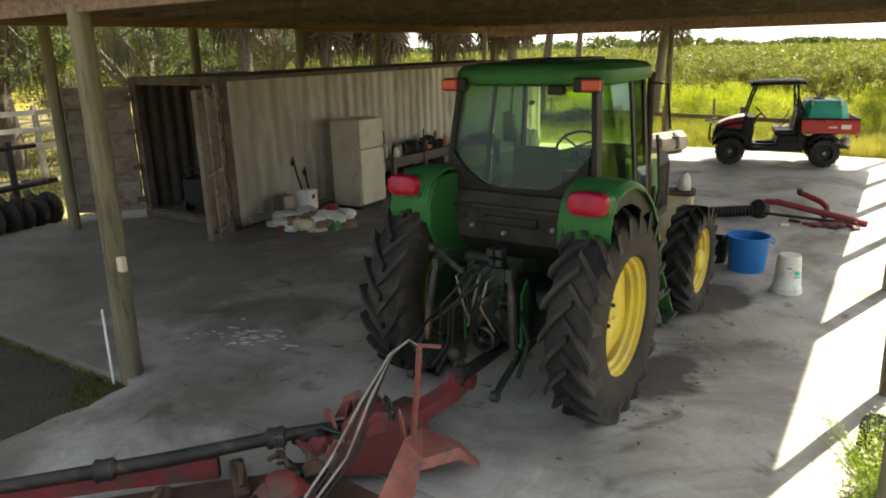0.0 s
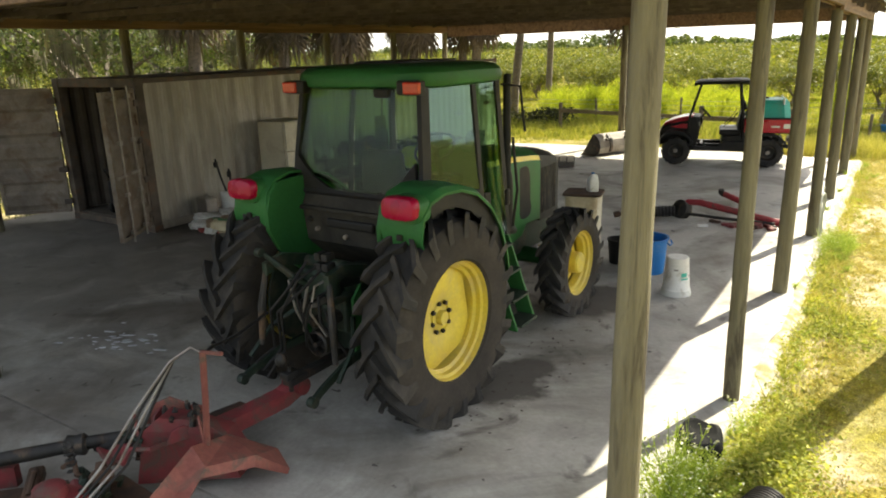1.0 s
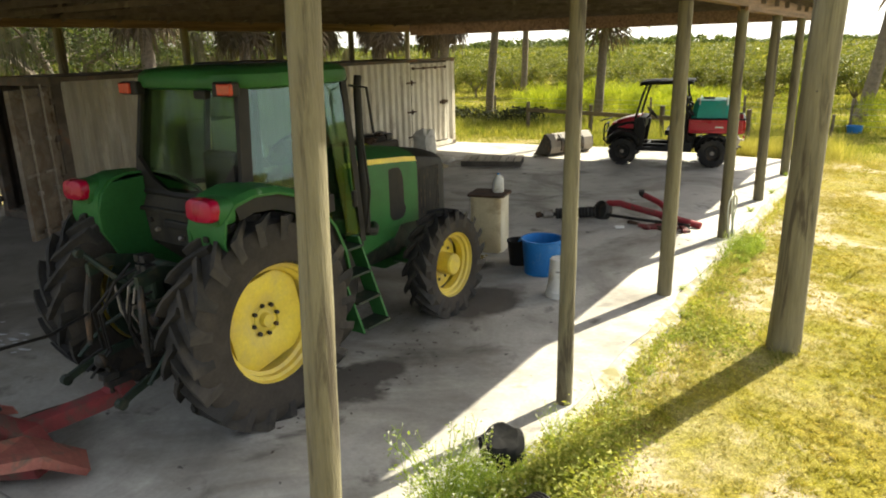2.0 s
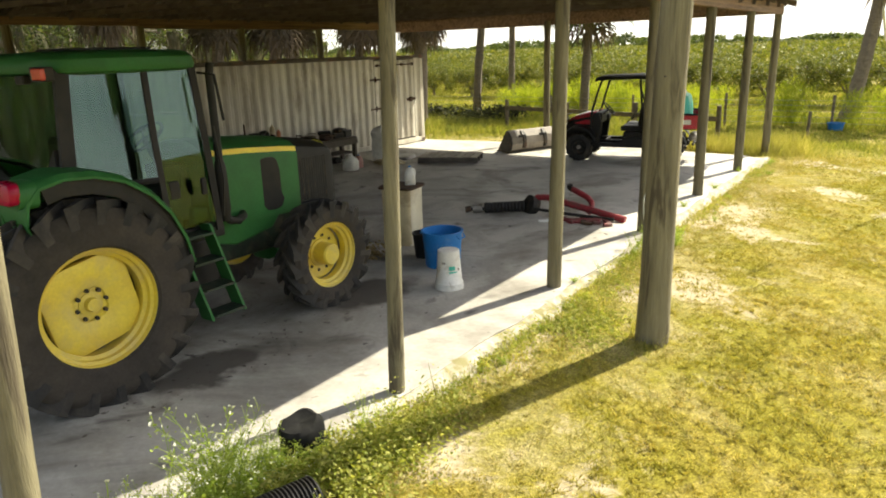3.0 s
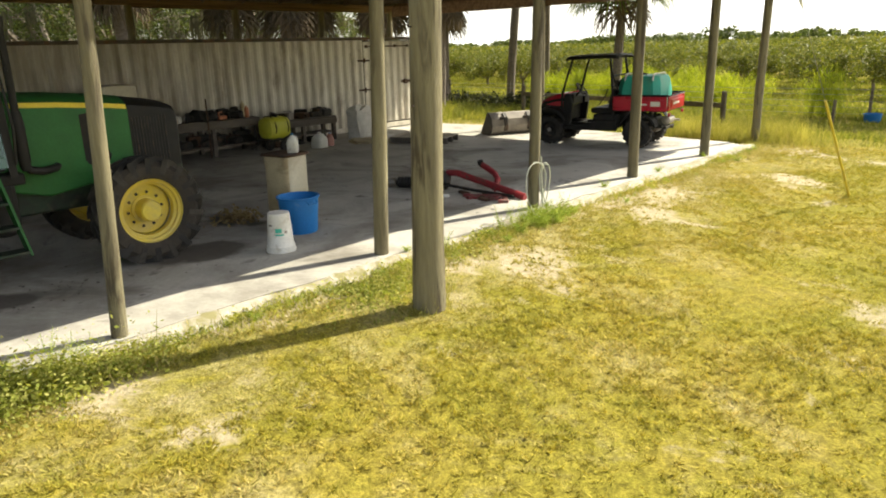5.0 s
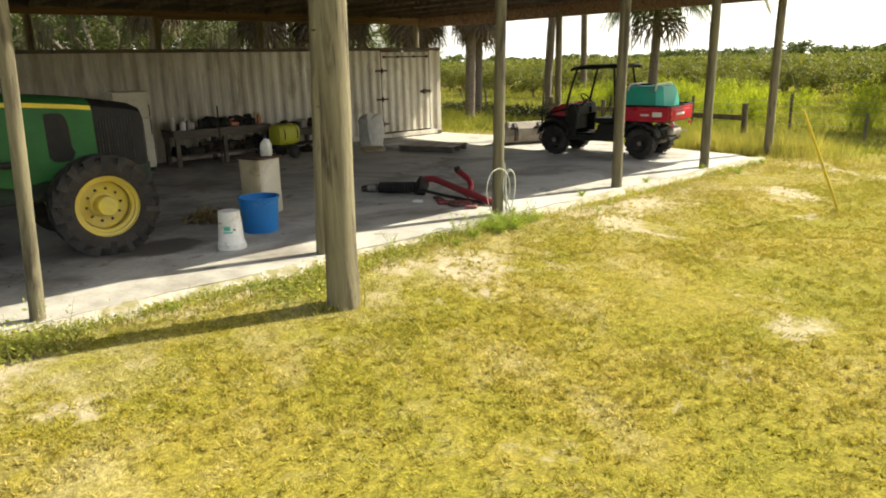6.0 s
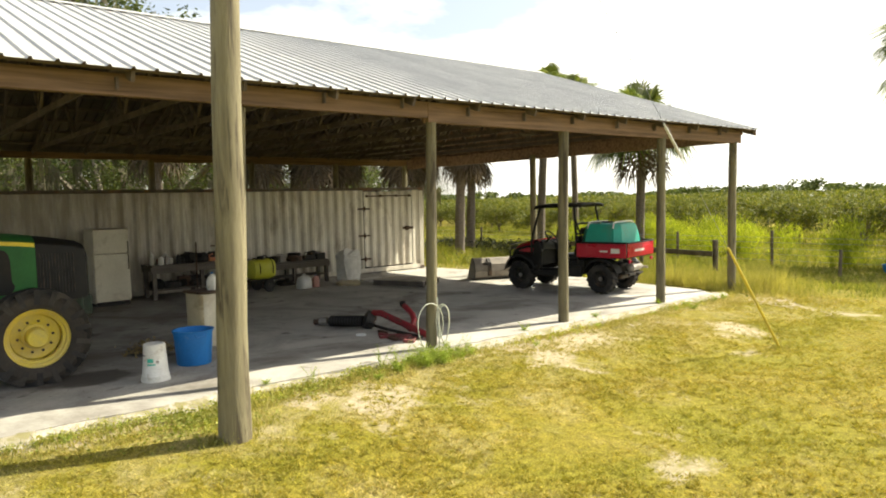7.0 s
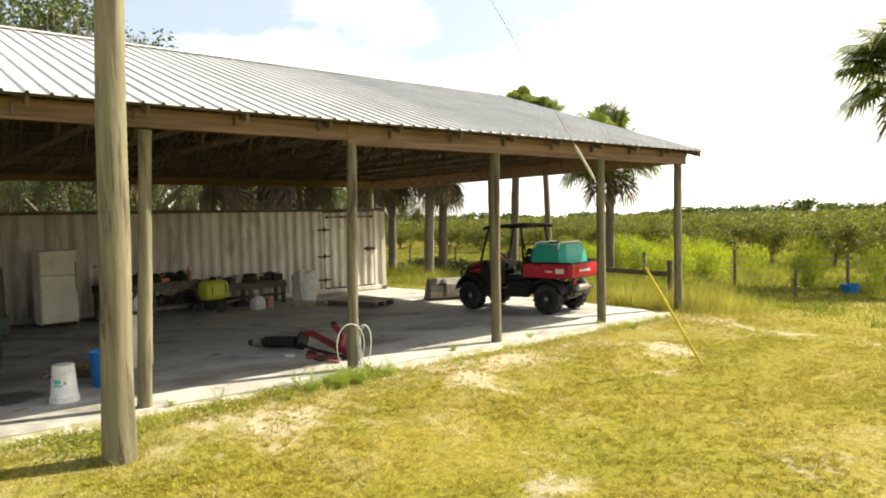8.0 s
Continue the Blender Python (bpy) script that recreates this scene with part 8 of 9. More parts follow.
    tube(bm, [(-3.3 + 0.03 * math.cos(i * 0.9), -3.75 + 0.03 * math.sin(i * 0.9), 0.30 + 0.006 * i) for i in range(40)], 0.007, 5)
    part("spring", bm, M_IRON, t, smooth=True)
    # greasy clutter where the shaft meets the headstock
    for k in range(14):
        x, y = -3.30 + rng.uniform(-0.22, 0.32), -3.50 + rng.uniform(-0.30, 0.22)
        z = rng.uniform(0.14, 0.36)
        bm = bmesh.new()
        if k % 3 == 0:
            lathe(bm, [(0.03, -0.06), (0.07, -0.05), (0.075, 0.02), (0.04, 0.05), (0.03, 0.09)], 14, m=pose(0, 0, 0, rng.uniform(40, 120), 0, rng.uniform(0, 180)))
        elif k % 3 == 1:
            tube(bm, [(-0.14, 0, 0), (-0.05, 0.04, 0.07), (0.06, -0.02, 0.06), (0.15, 0.03, -0.03)], 0.018, 7)
        else:
            prism(bm, [(-0.09, -0.03), (0.08, -0.05), (0.10, 0.03), (-0.02, 0.07)], -0.015, 0.015, "z", 0.005)
        part("linkage_piece", bm, (M_IRON, M_GREASE, M_RED, M_RUST)[k % 4], t, m=pose(x, y, z, rng.uniform(-30, 30), rng.uniform(-30, 30), rng.uniform(0, 180)))
    # hoses from the top of the upright down to the deck
    for k in range(4):
        o = 0.035 * k
        bm = bmesh.new()
        tube(bm, [(-2.545, -3.215, 1.12), (-2.58, -3.26, 1.17), (-2.65, -3.34 - o * 0.3, 1.10), (-2.68 - o * 0.3, -3.5 - o, 0.86), (-2.66 - o, -3.74 - o, 0.58), (-2.72 - o, -4.1, 0.36), (-2.8 - o, -4.5, 0.18)], 0.009, 6)
        part("hydraulic_hose", bm, M_STEEL if k % 2 else M_BLACK, t, smooth=True)
    bm = bmesh.new()
    tube(bm, [(-2.54, -3.21, 1.10), (-2.8, -2.95, 1.0), (-3.0, -2.55, 0.9), (-3.05, -2.2, 0.95)], 0.013, 6)
    part("slack_hose", bm, M_BLACK, t, smooth=True)


build_cutter()


def build_edge_things():
    # ribbed black drain pipe lying in the grass
    t = thing("drain_pipe", pose(0, 0, 0), "short length of ribbed black plastic drain pipe in the grass", "pipe")
    a, b = Vector((0.20, -2.62, 0.06)), Vector((0.565, -1.47, 0.06))
    d = (b - a).normalized()
    pts, rad = [], []
    n = 46
    for i in range(n * 4 + 1):
        s = i / (n * 4)
        pts.append(a + (b - a) * s)
        rad.append(0.148 if i % 4 in (1, 2) else 0.128)
    bm = bmesh.new()
    tube(bm, pts, rad, 24, caps=False)
    part("ribbed_wall", bm, M_BLACK, t, smooth=True, angle=60)
    bm = bmesh.new()
    tube(bm, [a, b - d * 0.02], 0.118, 24, caps=False)
    part("bore", bm, M_IRON, t, smooth=True)
    # dark drain box at the slab edge
    t = thing("black_pot", pose(0.03, -1.02, -0.03, 10, -8, 20) @ Matrix.Diagonal((1.08, 1.08, 1.08, 1)), "crumpled black plastic plant pot upturned among weeds", "pot")
    bm = bmesh.new()
    lathe(bm, [(0.150, 0.0), (0.158, 0.03), (0.150, 0.04), (0.152, 0.12), (0.150, 0.19), (0.146, 0.225), (0.12, 0.245), (0.06, 0.235), (0.003, 0.23)], 28)
    for v in bm.verts:
        v.co *= 1 + 0.12 * noise.noise(v.co * 9) + 0.03 * noise.noise(v.co * 30)
    part("body", bm, M_MATT_BLACK, t, smooth=True)
    # coil of hose on a post
    t = thing("garden_hose", pose(0, 0, 0), "pale garden hose looped over a barn post", "hose")
    for k, (rx, rz, off, cx) in enumerate(((0.12, 0.30, 0.10, 0.15), (0.09, 0.28, 0.105, 0.17), (0.23, 0.34, 0.125, -0.10))):
        bm = bmesh.new()
        tube(bm, [(off + 0.02 * math.sin(2 * q), 5.95 + cx + rx * math.sin(q), 0.34 + rz * math.cos(q)) for q in [2 * math.pi * i / 40 for i in range(40)]], 0.0085, 6, closed=True)
        part("loop", bm, M_HOSE, t, smooth=True)
    bm = bmesh.new()
    tube(bm, [(0.11, 5.99, 0.75), (0.12, 6.0, 0.4), (0.14, 6.0, 0.02)], 0.011, 6)
    part("hanging_end", bm, M_HOSE, t, smooth=True)
    # dry branch litter beside the drum
    rng = np.random.default_rng(3)
    c = np.stack([rng.normal(-2.85, 0.15, 320), rng.normal(2.85, 0.15, 320), np.abs(rng.normal(0.05, 0.06, 320))], 1)
    ob = new("leaf_litter", quads_mesh("leaf_litter", leaf_quads(rng, c, np.full(320, 0.04)), L_DRY))
    tagged(ob, "small heap of dry curled leaves on the concrete", "leaf litter", kind="stuff")


build_edge_things()


# plants
def wave(x, y, k):
    return (np.sin(x * 0.9 * k + 1.3) * np.cos(y * 0.7 * k + 0.4) + np.sin(x * 1.7 * k - y * 1.3 * k) * 0.6 + np.sin(x * 3.1 * k + y * 2.6 * k + 2.0) * 0.4) / 2.0


def ground_zs(x, y):
    z = np.full(len(x), -0.09)
    z -= np.clip(0.055 * (x - 0.5), 0, 0.17)
    z -= np.clip(0.035 * (y - 15.5), 0, 0.3)
    return z


def stuff(name, verts, material, label, category, per=3):
    ob = new(name, quads_mesh(name, verts, material, per))
    return tagged(ob, label, category, kind="stuff")


def build_lawn():
    rng = np.random.default_rng(12)
    # tufts: many blades lying over from one point
    m = 62000
    tx = 0.2 + 12.5 * rng.random(m) ** 1.35
    ty = rng.uniform(-4.5, 16.5, m)
    keep = rng.random(m) < np.clip(0.75 + 0.5 * wave(tx, ty, 1.0) + 0.35 * wave(tx + 5, ty, 3.1), 0.15, 1.0)
    keep &= ~((tx < 0.55) & (ty > 0.1) & (ty < 2.6) & (rng.random(m) < 0.75))
    keep &= rng.random(m) < np.clip((10.5 - tx) / 3.0 + np.clip((ty - 3) / 3.0, 0, 1), 0, 1) * np.clip((12.6 - tx) / 3.0, 0, 1) * np.clip((ty + 4.5) / 1.5, 0, 1) * np.clip((16.5 - ty) / 2.0, 0, 1)
    for px, py, ax, ay in SANDY:
        near = np.hypot((tx - px) / ax, (ty - py) / ay)
        keep &= rng.random(m) < np.clip(near * 0.9 - 0.05 + 0.35 * wave(tx, ty, 3.0), 0.12, 1.0)
    tx, ty = tx[keep], ty[keep]
    per = 11
    sp = np.repeat(rng.uniform(0.012, 0.036, len(tx)), per)
    x = np.repeat(tx, per) + rng.normal(0, 1, len(sp)) * sp
    y = np.repeat(ty, per) + rng.normal(0, 1, len(sp)) * sp
    n = len(x)
    h = rng.uniform(0.012, 0.036, n) * np.repeat(rng.uniform(0.6, 1.5, len(tx)), per)
    v = blades(rng, np.stack([x, y, ground_zs(x, y) + 0.001], 1), h, rng.uniform(0.008, 0.018, n), rng.uniform(0.5, 2.2, n))
    stuff("lawn_grass", v, L_LAWN, "short dry yellow-green mown grass", "grass")
    # low broad-leaved weeds creeping between slab and pole
    cs = []
    for px, py, k, sx, sy in ((0.55, 2.2, 4200, 0.2, 0.5), (0.95, 2.3, 2200, 0.2, 0.3), (0.45, 3.3, 2600, 0.15, 0.4), (0.28, 1.0, 2400, 0.09, 0.5), (0.24, 4.4, 2400, 0.07, 0.4), (0.25, 5.7, 6500, 0.14, 0.35), (0.50, -0.4, 2600, 0.16, 0.35), (0.55, -1.6, 3200, 0.2, 0.5), (0.45, -1.05, 3000, 0.15, 0.5), (0.36, -2.1, 9000, 0.18, 0.5), (0.24, -1.75, 9000, 0.09, 0.45), (0.45, -1.0, 4500, 0.13, 0.3), (0.45, 8.2, 900, 0.1, 0.6), (0.3, 12.2, 1500, 0.15, 0.5)):
        cx = rng.normal(px, sx, k)
        cy = rng.normal(py, sy, k)
        cs.append(np.stack([cx, cy, ground_zs(cx, cy) + 0.02 + np.abs(rng.normal(0, 0.03 if py > 0.5 else (0.065 if py > -0.9 else 0.11), k)) * (1 + 0.6 * wave(cx, cy, 4))], 1))
    c = np.concatenate(cs)
    c = c[c[:, 0] > 0.14]
    c = c[(c[:, 1] < 0.3) | (rng.random(len(c)) < np.clip(0.55 + 0.9 * wave(c[:, 0], c[:, 1], 5.5), 0.06, 1.0))]
    c = c[(c[:, 1] > -1.28) | (np.abs(c[:, 0] - 0.20 - 0.317 * (c[:, 1] + 2.62)) > 0.15) | (rng.random(len(c)) < 0.12)]
    stuff("creeping_weeds", leaf_quads(rng, c, rng.uniform(0.010, 0.024, len(c)), 0.1), L_CREEP, "low green broad-leaved weeds in the lawn's edge", "weeds", 4)
    # thicker fringe along the slab, round the posts and the pole
    cx, cy, s = [], [], []
    for px, py, k, sp in [(0.36, -1.7, 2600, 0.5), (0.36, -0.5, 1800, 0.4), (0.28, 5.9, 1700, 0.26), (0.26, 4.7, 1100, 0.4), (0.34, 3.6, 700, 0.3), (0.6, 2.6, 900, 0.35), (0.24, 1.3, 1500, 0.5), (1.40, 2.28, 700, 0.14), (1.2, 2.6, 500, 0.16), (0.25, 0.0, 700, 0.15), (0.22, 2.97, 600, 0.14), (0.22, 8.92, 500, 0.13), (0.2, 11.9, 900, 0.22), (0.1, 14.5, 1800, 0.4), (3.05, 10.4, 200, 0.12)]:
        cx.append(rng.normal(px, sp * 0.35, k))
        cy.append(rng.normal(py, sp, k))
        s.append(np.full(k, sp))
    for k in range(26):
        m = 90
        yy = rng.uniform(0.4, 13.5)
        cx.append(rng.normal(0.30, 0.12, m))
        cy.append(rng.normal(yy, 0.16, m))
        s.append(np.full(m, 0.14))
    x, y = np.concatenate(cx), np.concatenate(cy)
    ok = (x > 0.24) | (y > 14.0)
    x, y = x[ok], y[ok]
    n = len(x)
    v = blades(rng, np.stack([x, y, ground_zs(x, y) - 0.004], 1), rng.gamma(3.0, 0.018, n) + 0.02, rng.uniform(0.007, 0.016, n), rng.uniform(0.2, 0.9, n))
    stuff("edge_grass", v, L_TUFT, "longer green tufts along the slab edge and posts", "grass")


build_lawn()


def build_weeds():
    """Leafy weeds with thin stems and small white flowers, each a plant of its own."""
    rng = np.random.default_rng(5)
    kinds = []
    for k in range(7):
        airy = k > 3
        stems, leaves, flowers = bmesh.new(), [], []
        for j in range(rng.integers(7, 11)):
            a, sp = rng.uniform(0, 6.28), rng.uniform(0.08, 0.26)
            h = rng.uniform(0.34, 0.62) if airy else rng.uniform(0.18, 0.40)
            pts = [Vector((sp * t * math.cos(a) * (0.4 + t), sp * t * math.sin(a) * (0.4 + t), h * t)) for t in (0, 0.35, 0.7, 1.0)]
            tube(stems, pts, [0.004, 0.0035, 0.003, 0.002], 4, caps=False)
            tips = [pts[3]]
            for b in range(3 if airy else 1):
                root = pts[1].lerp(pts[3], rng.uniform(0.2, 0.9))
                end = root + Vector((rng.normal(0, 0.05), rng.normal(0, 0.05), rng.uniform(0.05, 0.13)))
                tube(stems, [root, end], [0.0025, 0.0015], 4, caps=False)
                tips.append(end)
            for u in np.linspace(0.08, 1.0, 26):
                i = min(2, int(u * 3))
                p = pts[i].lerp(pts[i + 1], u * 3 - i if u < 1 else 1)
                for _ in range((2 if airy else 5) if u < 0.7 else (1 if airy else 3)):
                    leaves.append([p.x + rng.normal(0, 0.028), p.y + rng.normal(0, 0.028), p.z + rng.normal(0, 0.014)])
            for tip in tips:
                if rng.random() < (0.8 if airy else 0.25):
                    flowers.append([tip.x, tip.y, tip.z + 0.006])
                    flowers.append([tip.x + 0.010, tip.y, tip.z])
        for _ in range(120 if airy else 420):
            leaves.append([rng.normal(0, 0.12), rng.normal(0, 0.12), abs(rng.normal(0.07, 0.06))])
        kinds.append((finish("stem", stems, L_WEED), quads_mesh("foliage", leaf_quads(rng, np.array(leaves), rng.uniform(0.010, 0.019, len(leaves))), L_WEED), quads_mesh("flower", leaf_quads(rng, np.array(flowers or [[0, 0, 0.1]]), np.full(max(1, len(flowers)), 0.013)), L_FLOWER)))
    spots = []
    # the thick bed round the drain pipe, thinning towards the first post
    for k in range(150):
        yy = -0.12 - 2.9 * rng.random() ** 0.85
        low = min(1.0, max(0.3, -yy / 1.2))
        if k % 2:
            spots.append((0.19 + rng.normal(0, 0.05), min(yy, -0.6), rng.uniform(0.4, 0.7) * low, 0))
        else:
            spots.append((0.50 + rng.normal(0, 0.13) + 0.05 * (yy + 1.5), yy, rng.uniform(0.4, 0.75) * low, 0))
    # airy flowering plants on the slab's edge
    for _ in range(34):
        yy = rng.uniform(-3.0, -1.15)
        spots.append((rng.uniform(-0.10, 0.22), yy, rng.uniform(0.6, 1.05) if yy < -1.6 else rng.uniform(0.4, 0.6), 1))
    for yy, s in ((-0.85, 0.75), (-0.62, 0.6), (-0.3, 0.45), (-0.45, 0.5)):
        spots.append((0.22, yy, s, 1))
    for _ in range(22):
        spots.append((0.42 + rng.normal(0, 0.12), rng.normal(5.75, 0.35), rng.uniform(0.3, 0.65), 0))
    for _ in range(26):
        spots.append((0.36 + rng.normal(0, 0.12), rng.uniform(0.6, 5.2), rng.uniform(0.12, 0.3), 0))
    for _ in range(9):
        spots.append((0.24, rng.uniform(3.6, 6.6), rng.uniform(0.35, 0.6), 1))
    for _ in range(26):
        spots.append((0.35 + rng.normal(0, 0.14), rng.uniform(7.0, 14.5), rng.uniform(0.12, 0.4), 0))
    # keep the pot's face and the pipe's ribs free
    spots = [p for p in spots if not (-1.28 < p[1] < -0.72 and p[2] > 0.5 and p[0] > 0.05)]
    spots = [p for p in spots if not (-1.85 < p[1] < -1.25 and abs(p[0] - 0.20 - 0.317 * (p[1] + 2.62)) < 0.16)]
    for i, (x, y, s, airy) in enumerate(spots):
        st, lf, fl = kinds[4 + i % 3 if airy else i % 4]
        t = thing("weed", pose(x, y, (0.0 if x < 0.16 else ground_z(x, y)) - 0.01, 0, 0, i * 67) @ Matrix.Diagonal((s, s, s, 1)), "airy weed with small white flowers at the slab edge" if airy else "low leafy green weed at the slab edge", "weed", "weeds along the slab")
        tagged(share("stem", st, t), kind="stuff")
        tagged(share("foliage", lf, t), kind="stuff")
        if airy or s > 0.6:
            tagged(share("flower", fl, t), kind="stuff")


build_weeds()


def build_meadow():
    rng = np.random.default_rng(31)
    # knee-high grass past the slab, in tussocks
    m = 15000
    gx = rng.uniform(-28, 14, m)
    gy = 14.4 + 13 * rng.random(m) ** 1.3
    left = gx < -9.0
    gy[left] = 14.0 + 14 * rng.random(left.sum())
    ok = ~((gx > 0.9) & (gy < 16.0 + 0.25 * wave(gx, gy, 2.0)))
    ok &= ~((gx > 2.6) & (gy < 19) & (rng.random(m) < 0.7))
    gx, gy = gx[ok], gy[ok]
    m = len(gx)
    tall = np.clip(0.55 + 0.5 * wave(gx, gy, 0.8) + 0.25 * wave(gx, gy, 2.7), 0.1, 1.1) * np.clip((gy - 14.0) / 2.5, 0.3, 1.0) * np.where((gx > -3.5) & (gy < 24), 0.55, 1.0)
    tall *= np.where((gx > -1.2) & (gy > 18.4) & (gy < 23.2), 0.42, 1.0) * rng.uniform(0.55, 1.25, m)
    per = 10
    spread = np.repeat(rng.uniform(0.06, 0.2, m), per)
    x = np.repeat(gx, per) + rng.normal(0, 1, m * per) * spread
    y = np.repeat(gy, per) + rng.normal(0, 1, m * per) * spread
    n = len(x)
    h = rng.uniform(0.25, 0.75, n) * np.repeat(tall, per)
    v = blades(rng, np.stack([x, y, ground_zs(x, y) - 0.01], 1), h, rng.uniform(0.014, 0.034, n), rng.uniform(0.2, 1.1, n))
    stuff("meadow_grass", v, L_MEADOW, "knee-high yellow-green meadow grass past the slab", "grass")
    # dead standing grass past the slab's far corner
    n = 16000
    x = rng.normal(-0.9, 0.9, n)
    y = rng.normal(15.6, 0.7, n)
    ok = y > 14.5 + 0.10 * np.abs(x)
    x, y = x[ok], y[ok]
    n = len(x)
    v = blades(rng, np.stack([x, y, ground_zs(x, y) - 0.01], 1), rng.uniform(0.15, 0.70, n) * np.clip(0.75 + 0.5 * wave(x, y, 2.2), 0.25, 1.1), rng.uniform(0.007, 0.016, n), rng.uniform(0.1, 0.7, n))
    stuff("standing_hay", v, L_HAY, "straw-coloured standing grass at the slab's far corner", "grass")
    # tall feathery weeds behind the wire fence: leaning stems, each with a plume, in loose clumps
    m = 60
    gx, gy = rng.uniform(-13, 6, m), 24.1 + 3.4 * rng.random(m) ** 1.5
    off = np.hypot(gx - 0.4, gy - 26.5) > 2.2
    gx, gy = gx[off], gy[off]
    m = len(gx)
    per = 20
    px = np.repeat(gx, per) + rng.normal(0, 0.24, m * per)
    py = np.repeat(gy, per) + rng.normal(0, 0.28, m * per)
    hh = np.repeat(rng.uniform(0.85, 1.55, m), per) * rng.uniform(0.7, 1.12, m * per)
    n0 = len(px)
    lean = rng.normal(0, 0.16, (n0, 2))
    q = 46
    t = np.concatenate([rng.random((n0, q - 14)) ** 0.6 * 0.62 + 0.42, rng.random((n0, 14)) * 0.5], 1).ravel()
    wide = np.where(t > 0.42, 0.19 * np.sin(np.clip((t - 0.36) / 0.72, 0, 1) * 3.14) + 0.02, 0.015)
    bx = np.repeat(px, q) + np.repeat(lean[:, 0], q) * t ** 2 + rng.normal(0, 1, n0 * q) * wide
    by = np.repeat(py, q) + np.repeat(lean[:, 1], q) * t ** 2 + rng.normal(0, 1, n0 * q) * wide
    bz = ground_zs(bx, by) + np.repeat(hh, q) * t
    v = blades(rng, np.stack([bx, by, bz], 1), rng.uniform(0.09, 0.26, n0 * q), rng.uniform(0.014, 0.03, n0 * q), rng.uniform(0.1, 1.2, n0 * q))
    stuff("tall_weeds", v, L_FENNEL, "bright green feathery weeds taller than the fence", "weeds")
    # bright grass between the fence and the orchard
    n = 90000
    x = rng.uniform(-42, 16, n)
    y = 26.0 + 24 * rng.random(n)
    h = rng.uniform(0.12, 0.36, n) * np.clip(0.7 + 0.5 * wave(x, y, 0.7), 0.2, 1.2)
    v = blades(rng, np.stack([x, y, ground_zs(x, y) - 0.01], 1), h, rng.uniform(0.03, 0.06, n), rng.uniform(0.1, 0.8, n))
    stuff("orchard_grass", v, L_MEADOW, "bright green grass between the orchard rows", "grass")
    # near-black brush added to stand in for the shade under the palms
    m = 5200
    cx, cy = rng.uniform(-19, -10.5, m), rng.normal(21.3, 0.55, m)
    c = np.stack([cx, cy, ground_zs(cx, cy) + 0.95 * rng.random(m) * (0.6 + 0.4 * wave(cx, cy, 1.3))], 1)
    stuff("brush", leaf_quads(rng, c, rng.uniform(0.05, 0.11, m)), L_SHADE_BRUSH, "low near-black brush that stands in for the shade under the palms", "brush", 4)
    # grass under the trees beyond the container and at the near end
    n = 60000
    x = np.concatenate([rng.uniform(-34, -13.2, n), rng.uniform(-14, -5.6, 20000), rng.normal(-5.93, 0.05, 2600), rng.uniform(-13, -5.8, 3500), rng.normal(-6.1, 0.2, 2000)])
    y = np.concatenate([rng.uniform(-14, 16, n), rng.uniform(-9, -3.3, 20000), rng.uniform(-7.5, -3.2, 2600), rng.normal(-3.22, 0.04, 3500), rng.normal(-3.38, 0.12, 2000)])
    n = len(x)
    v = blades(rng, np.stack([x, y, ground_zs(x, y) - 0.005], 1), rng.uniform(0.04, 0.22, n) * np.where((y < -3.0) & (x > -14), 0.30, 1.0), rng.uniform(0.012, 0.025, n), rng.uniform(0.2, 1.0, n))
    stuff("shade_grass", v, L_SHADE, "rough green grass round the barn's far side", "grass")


build_meadow()


def clump_leaves(rng, centres, radius, per, size, squash=0.75):
    c = np.repeat(np.asarray(centres), per, 0)
    d = rng.normal(size=c.shape)
    d /= np.linalg.norm(d, axis=1)[:, None]
    r = radius * rng.random(len(c))[:, None] ** 0.5
    d[:, 2] *= squash
    return leaf_quads(rng, c + d * r, np.full(len(c), size))


def limb_tree(rng, height, spread, trunk_r, limbs, fork, droop=0.0):
    """Trunk and forked limbs; returns the bmesh and the limbs' tips."""
    bm = bmesh.new()
    top = Vector((rng.normal(0, 0.1), rng.normal(0, 0.1), fork))
    tube(bm, [(0, 0, -0.2), (top.x * 0.4, top.y * 0.4, fork * 0.5), top], [trunk_r * 1.25, trunk_r, trunk_r * 0.85], 10, wobble=0.06)
    tips = []
    for k in range(limbs):
        a = 2 * math.pi * k / limbs + rng.uniform(-0.3, 0.3)
        out = spread * rng.uniform(0.45, 0.95)
        end = Vector((top.x + out * math.cos(a), top.y + out * math.sin(a), fork + (height - fork) * rng.uniform(0.35, 0.95) - droop * out))
        mid = top.lerp(end, 0.5) + Vector((rng.normal(0, 0.15), rng.normal(0, 0.15), 0.12 * (height - fork)))
        tube(bm, [top, mid, end], [trunk_r * 0.5, trunk_r * 0.3, trunk_r * 0.1], 6, caps=False)
        tips += [list(mid), list(end)]
        for _ in range(3):
            b = end.lerp(mid, rng.uniform(0, 0.6)) + Vector((rng.normal(0, spread * 0.22), rng.normal(0, spread * 0.22), rng.normal(0, height * 0.08)))
            tube(bm, [mid.lerp(end, 0.5), b], [trunk_r * 0.16, trunk_r * 0.05], 4, caps=False)
            tips.append(list(b))
    return bm, tips


